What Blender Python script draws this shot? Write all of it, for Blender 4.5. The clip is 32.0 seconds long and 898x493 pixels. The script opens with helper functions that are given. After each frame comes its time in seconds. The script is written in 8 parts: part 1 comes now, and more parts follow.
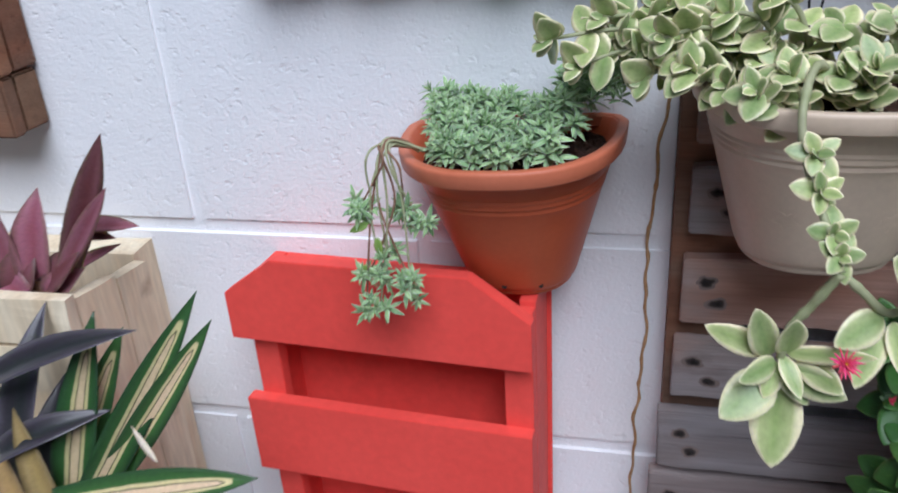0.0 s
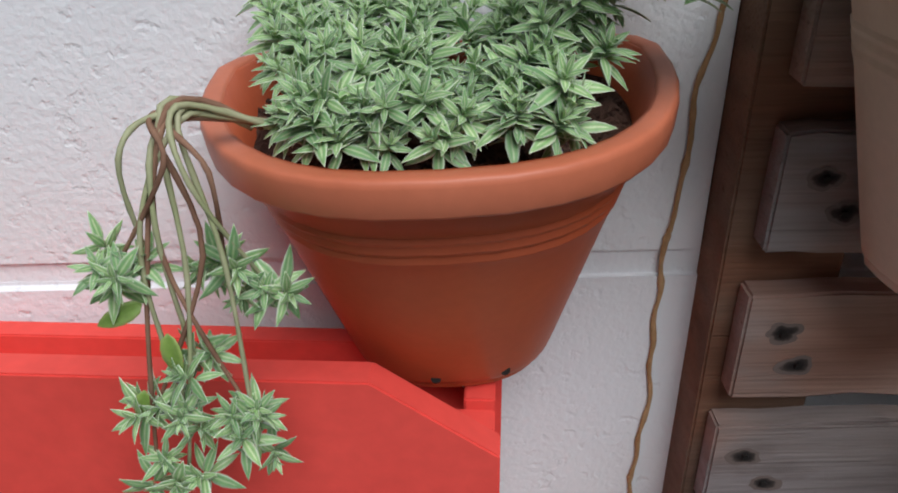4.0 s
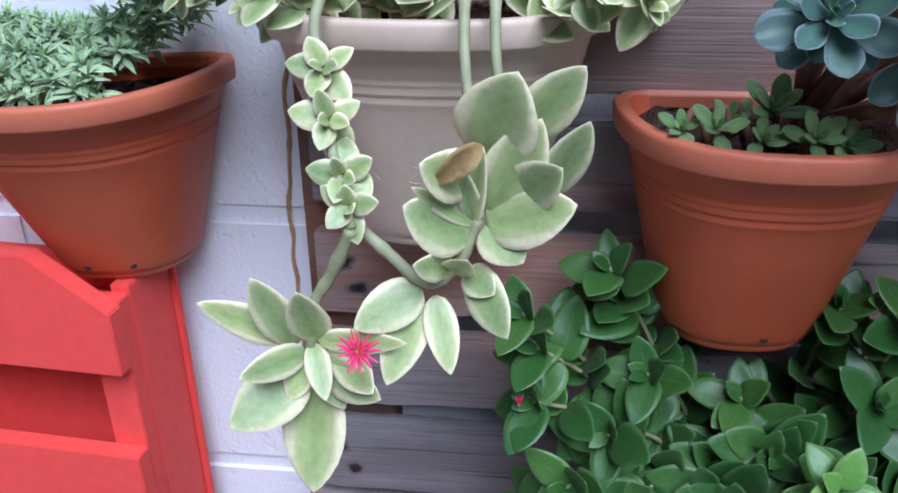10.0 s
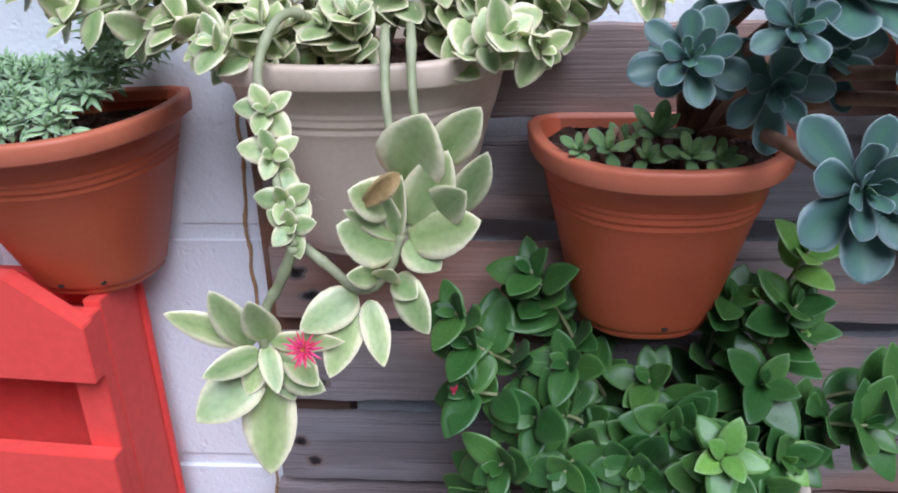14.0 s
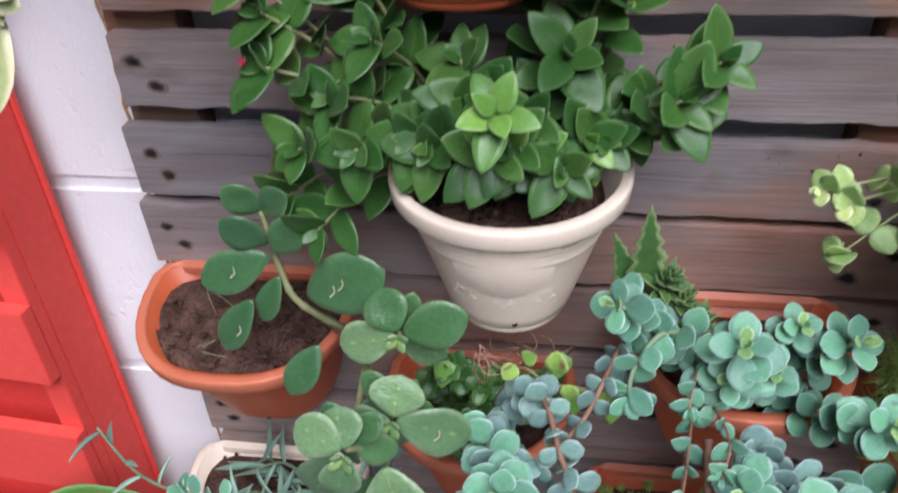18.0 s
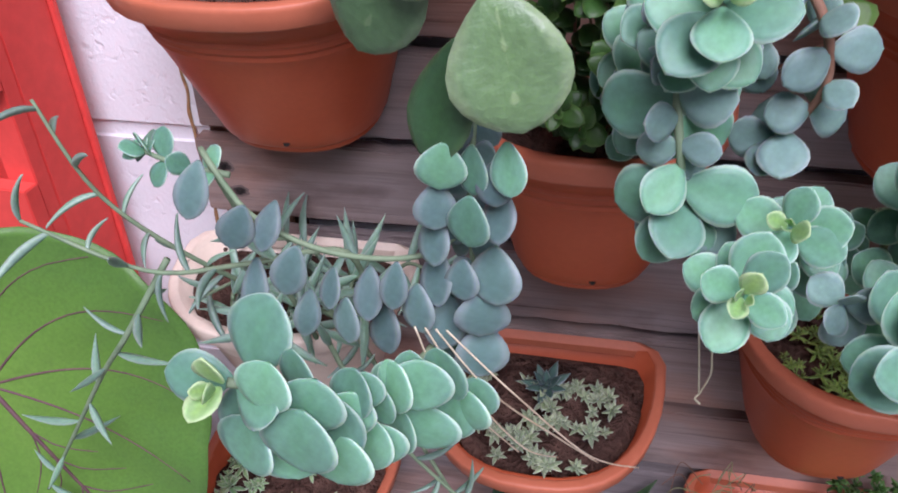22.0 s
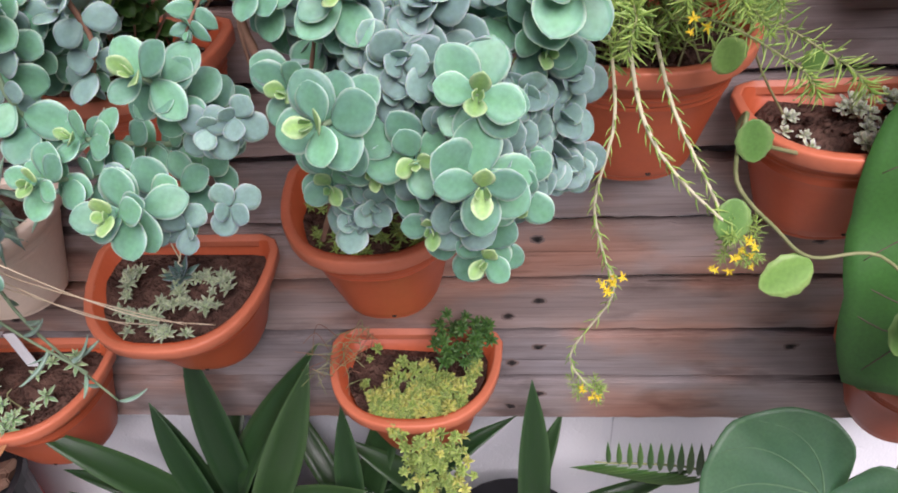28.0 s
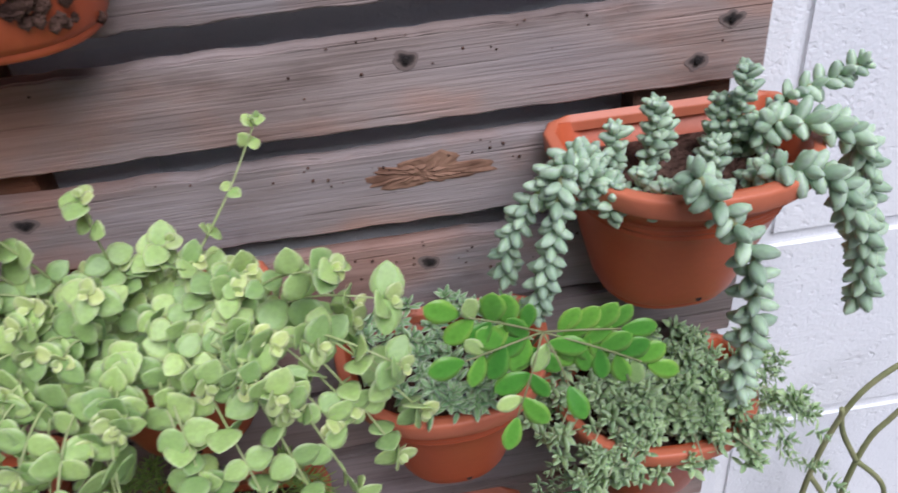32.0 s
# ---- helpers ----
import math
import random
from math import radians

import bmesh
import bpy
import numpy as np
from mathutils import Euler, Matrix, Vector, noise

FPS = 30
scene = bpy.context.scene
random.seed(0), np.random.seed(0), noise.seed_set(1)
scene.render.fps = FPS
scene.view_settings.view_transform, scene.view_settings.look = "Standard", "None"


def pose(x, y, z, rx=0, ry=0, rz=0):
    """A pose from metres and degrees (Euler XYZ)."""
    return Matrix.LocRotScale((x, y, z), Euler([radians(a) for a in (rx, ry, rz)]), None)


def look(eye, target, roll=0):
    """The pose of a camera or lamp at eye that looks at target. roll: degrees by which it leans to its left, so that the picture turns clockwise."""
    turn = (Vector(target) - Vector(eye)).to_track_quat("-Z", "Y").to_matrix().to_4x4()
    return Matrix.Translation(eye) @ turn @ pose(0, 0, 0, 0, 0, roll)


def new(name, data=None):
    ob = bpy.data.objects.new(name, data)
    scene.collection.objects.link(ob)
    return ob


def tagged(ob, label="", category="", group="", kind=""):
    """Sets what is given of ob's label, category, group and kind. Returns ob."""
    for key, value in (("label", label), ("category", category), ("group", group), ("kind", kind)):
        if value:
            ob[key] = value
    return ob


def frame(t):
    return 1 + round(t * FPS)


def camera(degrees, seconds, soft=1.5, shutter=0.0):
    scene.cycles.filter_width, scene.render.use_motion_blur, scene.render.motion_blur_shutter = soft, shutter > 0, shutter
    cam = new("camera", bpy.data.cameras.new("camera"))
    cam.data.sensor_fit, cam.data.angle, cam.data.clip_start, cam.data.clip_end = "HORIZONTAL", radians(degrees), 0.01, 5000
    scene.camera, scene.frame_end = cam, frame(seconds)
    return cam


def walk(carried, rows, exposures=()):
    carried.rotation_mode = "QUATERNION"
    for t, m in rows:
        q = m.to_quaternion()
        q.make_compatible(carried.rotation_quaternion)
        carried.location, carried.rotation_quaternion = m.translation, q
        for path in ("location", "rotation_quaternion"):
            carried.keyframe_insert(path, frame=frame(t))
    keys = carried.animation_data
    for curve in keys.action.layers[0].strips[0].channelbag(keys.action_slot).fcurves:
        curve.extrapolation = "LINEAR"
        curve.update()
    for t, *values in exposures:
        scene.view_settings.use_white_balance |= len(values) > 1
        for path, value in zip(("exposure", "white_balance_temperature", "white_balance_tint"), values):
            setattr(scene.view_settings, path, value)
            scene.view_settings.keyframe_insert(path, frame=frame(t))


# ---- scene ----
cam = camera(58.0, 32.0, soft=1.8, shutter=0.25)
PATH = [
    (0, (0.1333, -0.5759, 1.4768), (-0.3095, 1.1698, 0.607), -3.84),
    (0.5, (0.0829, -0.4705, 1.4582), (-0.2097, 1.3172, 0.6106), -1.65),
    (1, (0.0388, -0.4208, 1.4404), (-0.0759, 1.3667, 0.5506), -1.26),
    (1.5, (0.0424, -0.3856, 1.4278), (0.0022, 1.3876, 0.5035), -1.92),
    (2, (0.0347, -0.3085, 1.3995), (0.0755, 1.4175, 0.3899), -1.27),
    (2.5, (0.0322, -0.2804, 1.3969), (0.1832, 1.4709, 0.4428), -2.05),
    (4.5, (0.0513, -0.318, 1.382), (0.0419, 1.3961, 0.3517), -0.92),
    (5, (0.0559, -0.3392, 1.3779), (0.0728, 1.3585, 0.3208), -1.92),
    (5.5, (0.093, -0.4042, 1.3784), (0.1263, 1.2751, 0.2927), -1.82),
    (6, (0.1964, -0.4806, 1.3822), (0.2091, 1.1795, 0.2668), -1.65),
    (6.5, (0.2565, -0.4839, 1.3901), (0.232, 1.1884, 0.2934), -3.13),
    (7, (0.2656, -0.4761, 1.4293), (0.2379, 1.2659, 0.4471), -4.29),
    (7.5, (0.2649, -0.4724, 1.4427), (0.2356, 1.2959, 0.5088), -4.31),
    (8, (0.2682, -0.4616, 1.4414), (0.1995, 1.3067, 0.5095), -3.25),
    (8.5, (0.2841, -0.472, 1.4521), (0.1764, 1.3273, 0.5856), -2.75),
    (9, (0.2852, -0.4445, 1.4072), (0.1527, 1.337, 0.508), -2.14),
    (9.5, (0.2892, -0.4483, 1.3983), (0.1119, 1.3406, 0.5217), -0.78),
    (10, (0.2964, -0.4574, 1.401), (0.094, 1.339, 0.5455), -0.55),
    (10.5, (0.3023, -0.4624, 1.4024), (0.096, 1.3369, 0.5539), -0.35),
    (11, (0.3041, -0.4609, 1.4025), (0.0887, 1.3366, 0.5524), -0.53),
    (11.5, (0.3034, -0.458, 1.4003), (0.1078, 1.339, 0.5444), 0.28),
    (12, (0.2998, -0.4566, 1.4013), (0.1197, 1.3373, 0.5357), -0.05),
    (12.5, (0.3043, -0.4623, 1.4091), (0.1262, 1.3398, 0.5601), 0.35),
    (13, (0.312, -0.473, 1.4094), (0.1284, 1.3272, 0.5576), -0.30),
    (13.5, (0.3165, -0.4991, 1.4129), (0.121, 1.2986, 0.5583), -1.09),
    (15.5, (0.329, -0.5065, 1.4891), (0.5307, 1.3049, 0.6656), -0.58),
    (16, (0.4228, -0.5106, 1.4978), (0.4398, 1.3012, 0.6509), -1.02),
    (16.5, (0.4647, -0.5173, 1.4817), (0.344, 1.2732, 0.5986), -2.88),
    (17, (0.4774, -0.5269, 1.4523), (0.2526, 1.2046, 0.477), -3.98),
    (17.5, (0.4822, -0.5355, 1.4024), (0.2307, 1.1303, 0.3245), -3.83),
    (18, (0.463, -0.5066, 1.3238), (0.1976, 1.0952, 0.156), -2.81),
    (18.5, (0.4432, -0.5172, 1.2778), (0.2666, 1.0281, 0.0205), -5.03),
    (19, (0.4429, -0.524, 1.2579), (0.296, 0.957, -0.0782), -4.89),
    (19.5, (0.4146, -0.5142, 1.183), (0.2444, 0.9036, -0.2173), -5.56),
    (20, (0.3956, -0.4898, 1.0948), (0.1502, 0.8903, -0.3318), -5.82),
    (20.5, (0.403, -0.4705, 1.0457), (0.1385, 0.9661, -0.3205), -5.16),
    (21, (0.4041, -0.4688, 1.0154), (0.0899, 1.0276, -0.2738), -3.63),
    (21.5, (0.4079, -0.4677, 1.0275), (0.0879, 1.0871, -0.1892), -2.80),
    (22, (0.4118, -0.4674, 1.057), (0.08, 1.1372, -0.0899), -1.60),
    (22.5, (0.4168, -0.4706, 1.0866), (0.0769, 1.1325, -0.06), -1.17),
    (23, (0.4157, -0.4716, 1.1329), (0.1225, 1.1339, -0.0231), -3.33),
    (23.5, (0.4199, -0.4694, 1.1541), (0.234, 1.1179, -0.0484), -2.64),
    (24, (0.4258, -0.4853, 1.1724), (0.2771, 1.0985, -0.0399), -3.03),
    (24.5, (0.4407, -0.5082, 1.2016), (0.302, 1.0921, 0.0101), -3.81),
    (25, (0.4705, -0.5157, 1.2076), (0.375, 1.0807, 0.0066), -4.10),
    (25.5, (0.5711, -0.5085, 1.2194), (0.4351, 1.0633, -0.0097), -6.38),
    (26, (0.665, -0.514, 1.222), (0.4702, 1.0984, 0.0548), -6.85),
    (26.5, (0.6972, -0.5284, 1.2005), (0.4143, 1.024, -0.0282), -8.22),
    (28.5, (0.6679, -0.5607, 1.1056), (0.5223, 0.9522, -0.1944), -4.78),
    (29, (0.6923, -0.5551, 1.1603), (0.5349, 0.9882, -0.102), -7.18),
    (29.5, (0.717, -0.5427, 1.2171), (0.59, 1.0498, 0.0139), -7.24),
    (30, (0.738, -0.5213, 1.2615), (0.6456, 1.1114, 0.1102), -7.11),
    (30.5, (0.773, -0.512, 1.3092), (0.68, 1.1144, 0.149), -8.61),
    (31, (0.8332, -0.5004, 1.3572), (0.7752, 1.1496, 0.2284), -7.42),
    (31.5, (0.8485, -0.4851, 1.3723), (0.9393, 1.1505, 0.2249), -5.05),
    (32, (0.9004, -0.455, 1.3666), (1.018, 1.1617, 0.195), -5.90),
]
LIGHTS = [(0, -0.47, 5600, 11), (1, -0.68, 6150, -3), (2, -0.71, 6800, 1), (5, -0.57, 5900, 10), (6, -0.4, 6350, 9), (7, 0.02, 5650, 8), (8, -0.13, 5400, 17), (9, -0.2, 5150, 16), (10, -0.1, 5110, 16), (11, -0.1, 5110, 15), (13, -0.05, 5210, 15), (16, -0.5, 5560, 21), (17, -0.3, 5510, 22), (18, 0.0, 5910, 17), (19, -0.25, 5950, 17), (20, 0.0, 5560, 19), (23, 0.0, 6150, 33), (26, -0.08, 6450, 17), (29, 0.23, 6400, 29), (31, 0.03, 5850, 28), (32, -0.35, 5900, 18)]
walk(cam, [(t, look(eye, target, roll)) for t, eye, target, roll in PATH], LIGHTS)

# ---- light ----
import collections

world = bpy.data.worlds.new("world")
scene.world = world
world.use_nodes = True
wn = world.node_tree.nodes
sky = wn.new("ShaderNodeTexSky")
sky.sky_type = "NISHITA"
sky.sun_disc = False
sky.sun_elevation = radians(54)
sky.sun_rotation = radians(159)
sky.air_density, sky.dust_density, sky.ozone_density = 1.0, 3.0, 1.0
world.node_tree.links.new(sky.outputs[0], wn["Background"].inputs[0])
wn["Background"].inputs[1].default_value = 0.022
sun_data = bpy.data.lights.new("sun", "SUN")
sun_data.energy, sun_data.angle, sun_data.color = 5.0, radians(42), (1.0, 0.985, 0.97)
sun = new("sun", sun_data)
sun.matrix_world = look((1.4, -2.6, 4.8), (0.4, 0, 1.0))

# ---- materials ----


def mat(name, rough=0.6, metal=0.0, spec=0.5):
    m = bpy.data.materials.new(name)
    m.use_nodes = True
    b = m.node_tree.nodes["Principled BSDF"]
    b.inputs["Roughness"].default_value = rough
    b.inputs["Metallic"].default_value = metal
    b.inputs["Specular IOR Level"].default_value = spec
    return m, m.node_tree.nodes, m.node_tree.links, b


def tex(nodes, links, kind, scale, detail=4.0, coords="Object", stretch=None):
    n = nodes.new("ShaderNodeTexNoise" if kind == "noise" else "ShaderNodeTexVoronoi")
    n.inputs["Scale"].default_value = scale
    if kind == "noise":
        n.inputs["Detail"].default_value = detail
    c = nodes.new("ShaderNodeTexCoord")
    src = c.outputs[coords]
    if stretch:
        mp = nodes.new("ShaderNodeMapping")
        mp.inputs["Scale"].default_value = stretch
        links.new(src, mp.inputs[0])
        src = mp.outputs[0]
    links.new(src, n.inputs["Vector"])
    return n


def ramp(nodes, links, src, stops):
    r = nodes.new("ShaderNodeValToRGB")
    e = r.color_ramp.elements
    while len(e) < len(stops):
        e.new(0.5)
    for k, (p, c) in zip(e, stops):
        k.position, k.color = p, (*c, 1)
    links.new(src, r.inputs[0])
    return r


def mixc(nodes, links, a, b, fac, mode="MIX"):
    m = nodes.new("ShaderNodeMix")
    m.data_type, m.blend_type = "RGBA", mode
    for sock, v in ((m.inputs[0], fac), (m.inputs[6], a), (m.inputs[7], b)):
        if hasattr(v, "is_linked"):
            links.new(v, sock)
        elif isinstance(v, tuple):
            sock.default_value = (*v, 1)
        else:
            sock.default_value = v
    return m.outputs[2]


def bump(nodes, links, b, src, strength, dist=0.002):
    n = nodes.new("ShaderNodeBump")
    n.inputs["Strength"].default_value, n.inputs["Distance"].default_value = strength, dist
    links.new(src, n.inputs["Height"])
    links.new(n.outputs[0], b.inputs["Normal"])


def grain_mat(name, c1, c2, scale=8, rough=0.6, fine=150, bumps=0.2, dist=0.001, spec=0.4, stretch=None, dirt=None, speck=0.6):
    """Two tones over a broad and a fine noise, with relief; dirt: a third tone in patches."""
    m, n, l, b = mat(name, rough, spec=spec)
    a = tex(n, l, "noise", scale, 5, stretch=stretch)
    f = tex(n, l, "noise", fine, 3, stretch=stretch)
    col = ramp(n, l, a.outputs[0], [(0.32, c1), (0.68, c2)]).outputs[0]
    fr = ramp(n, l, f.outputs[0], [(0.3, (0.75, 0.75, 0.75)), (0.7, (1.15, 1.15, 1.15))]).outputs[0]
    col = mixc(n, l, col, fr, speck, "MULTIPLY")
    if dirt:
        d = tex(n, l, "noise", scale * 0.7 + 3, 8)
        dr = ramp(n, l, d.outputs[0], [(0.58, (0, 0, 0)), (0.72, (1, 1, 1))]).outputs[0]
        col = mixc(n, l, col, dirt, dr)
    l.new(col, b.inputs["Base Color"])
    bump(n, l, b, f.outputs[0], bumps, dist)
    return m


def leaf_mat(name, mid, side, edge, rough=0.45, e0=0.55, e1=0.9, sheen=0.25, vein=None, vary=0.25, pucker=0.15, mott=0.24, vw=0.035, soft=0.18, bands=None):
    """A leaf by its attribute 'rim' (0 at the midrib, 1 at the margin) with random tone per leaf and mottling."""
    m, n, l, b = mat(name, rough, spec=0.4)
    at = n.new("ShaderNodeAttribute")
    at.attribute_name = "rim"
    no = tex(n, l, "noise", 90, 4)
    ad = n.new("ShaderNodeMath")
    ad.operation = "MULTIPLY_ADD"
    l.new(no.outputs[0], ad.inputs[0])
    ad.inputs[1].default_value = mott
    ad.inputs[2].default_value = -mott / 2
    su = n.new("ShaderNodeMath")
    su.operation = "ADD"
    l.new(at.outputs["Fac"], su.inputs[0])
    l.new(ad.outputs[0], su.inputs[1])
    stops = [(0.0, mid), (e0, side), (e1, edge)]
    if vein:
        stops = [(0.0, vein), (vw, mid)] + stops[1:]
    col = ramp(n, l, su.outputs[0], bands or stops).outputs[0]
    oi = n.new("ShaderNodeObjectInfo")
    hs = n.new("ShaderNodeHueSaturation")
    mr = n.new("ShaderNodeMapRange")
    ge = n.new("ShaderNodeNewGeometry")
    ra = n.new("ShaderNodeMath")
    ra.operation = "ADD"
    l.new(oi.outputs["Random"], ra.inputs[0])
    l.new(ge.outputs["Random Per Island"], ra.inputs[1])
    fx = n.new("ShaderNodeMath")
    fx.operation = "FRACT"
    l.new(ra.outputs[0], fx.inputs[0])
    l.new(fx.outputs[0], mr.inputs[0])
    mr.inputs[3].default_value, mr.inputs[4].default_value = 1 - vary, 1 + vary
    l.new(mr.outputs[0], hs.inputs["Value"])
    mh = n.new("ShaderNodeMapRange")
    l.new(fx.outputs[0], mh.inputs[0])
    mh.inputs[3].default_value, mh.inputs[4].default_value = 0.515, 0.487
    l.new(mh.outputs[0], hs.inputs["Hue"])
    l.new(col, hs.inputs["Color"])
    fine = tex(n, l, "noise", 420, 3)
    fr = ramp(n, l, fine.outputs[0], [(0.3, (0.82, 0.82, 0.82)), (0.7, (1.1, 1.1, 1.1))]).outputs[0]
    out = mixc(n, l, hs.outputs[0], fr, 0.7, "MULTIPLY")
    l.new(out, b.inputs["Base Color"])
    b.inputs["Subsurface Weight"].default_value = soft
    b.inputs["Subsurface Radius"].default_value = (0.7, 1.0, 0.3)
    b.inputs["Subsurface Scale"].default_value = 0.002
    b.inputs["Sheen Weight"].default_value = sheen * 0.1
    bump(n, l, b, fine.outputs[0], pucker, 0.0006)
    return m


def wall_paint():
    m, n, l, b = mat("white_block_paint", 0.75, spec=0.3)
    big = tex(n, l, "noise", 5, 6)
    pit = tex(n, l, "noise", 140, 6)
    mid = tex(n, l, "noise", 45, 5)
    col = ramp(n, l, big.outputs[0], [(0.3, (0.8, 0.82, 0.86)), (0.7, (0.87, 0.88, 0.89))]).outputs[0]
    sp = ramp(n, l, mid.outputs[0], [(0.18, (0.8, 0.8, 0.8)), (0.3, (1, 1, 1))]).outputs[0]
    l.new(mixc(n, l, col, sp, 0.8, "MULTIPLY"), b.inputs["Base Color"])
    pr = ramp(n, l, pit.outputs[0], [(0.22, (0, 0, 0)), (0.42, (1, 1, 1))]).outputs[0]
    fin = tex(n, l, "noise", 330, 4)
    ad = mixc(n, l, mixc(n, l, pr, mid.outputs[0], 0.45), fin.outputs[0], 0.35)
    bump(n, l, b, ad, 0.7, 0.0022)
    return m


def wood_mat(name, tones, rough=0.8):
    """Weathered boards along x: long grain, fine fibres, dark cracks, grey and rust-orange patches, blackened spots."""
    m, n, l, b = mat(name, rough, spec=0.2)
    oi = n.new("ShaderNodeObjectInfo")
    gr = tex(n, l, "noise", 20, 8, stretch=(0.35, 4, 7))
    fi = tex(n, l, "noise", 110, 6, stretch=(0.16, 4, 7))
    cr = tex(n, l, "noise", 46, 3, stretch=(0.1, 3, 6))
    st = tex(n, l, "noise", 5, 5, stretch=(1, 1, 2.2))
    gy = tex(n, l, "noise", 9, 6, stretch=(0.7, 1, 2.5))
    dk = tex(n, l, "noise", 15, 7, stretch=(0.7, 1, 1.8))
    c = ramp(n, l, oi.outputs["Random"], [(i / (len(tones) - 1), t) for i, t in enumerate(tones)]).outputs[0]
    for src, stops, k in ((gr, [(0.25, (0.62, 0.58, 0.56)), (0.5, (0.97, 0.95, 0.94)), (0.75, (1.25, 1.23, 1.22))], 0.42),
                          (fi, [(0.32, (0.55, 0.52, 0.5)), (0.52, (1.0, 1.0, 1.0)), (0.72, (1.18, 1.18, 1.18))], 0.28),
                          (st, [(0.36, (0.86, 0.93, 1.0)), (0.5, (1, 1, 1)), (0.6, (1.3, 0.92, 0.74)), (0.72, (1.25, 0.7, 0.48))], 0.75),
                          (gy, [(0.4, (0.8, 0.78, 0.78)), (0.5, (1, 1, 1)), (0.66, (1.25, 1.3, 1.36))], 0.75),
                          (dk, [(0.29, (0.4, 0.34, 0.32)), (0.44, (1, 1, 1))], 0.75),
                          (cr, [(0.27, (0.3, 0.27, 0.25)), (0.34, (1, 1, 1))], 0.55)):
        c = mixc(n, l, c, ramp(n, l, src.outputs[0], stops).outputs[0], k, "MULTIPLY")
    l.new(c, b.inputs["Base Color"])
    rel = mixc(n, l, fi.outputs[0], ramp(n, l, cr.outputs[0], [(0.29, (0, 0, 0)), (0.36, (1, 1, 1))]).outputs[0], 0.5)
    bump(n, l, b, rel, 0.7, 0.002)
    return m


def rust_mat():
    """Iron stain round a nail: black at its middle, the wood's tone at its rim."""
    m, n, l, b = mat("rusty_nail_stain", 0.85, spec=0.2)
    at = n.new("ShaderNodeAttribute")
    at.attribute_name = "rim"
    no = tex(n, l, "noise", 260, 4)
    ad = n.new("ShaderNodeMath")
    ad.operation = "MULTIPLY_ADD"
    l.new(no.outputs[0], ad.inputs[0])
    ad.inputs[1].default_value = 0.7
    l.new(at.outputs["Fac"], ad.inputs[2])
    col = ramp(n, l, ad.outputs[0], [(0.3, (0.02, 0.018, 0.018)), (0.75, (0.07, 0.055, 0.05)), (1.2, (0.2, 0.155, 0.14))]).outputs[0]
    l.new(col, b.inputs["Base Color"])
    return m


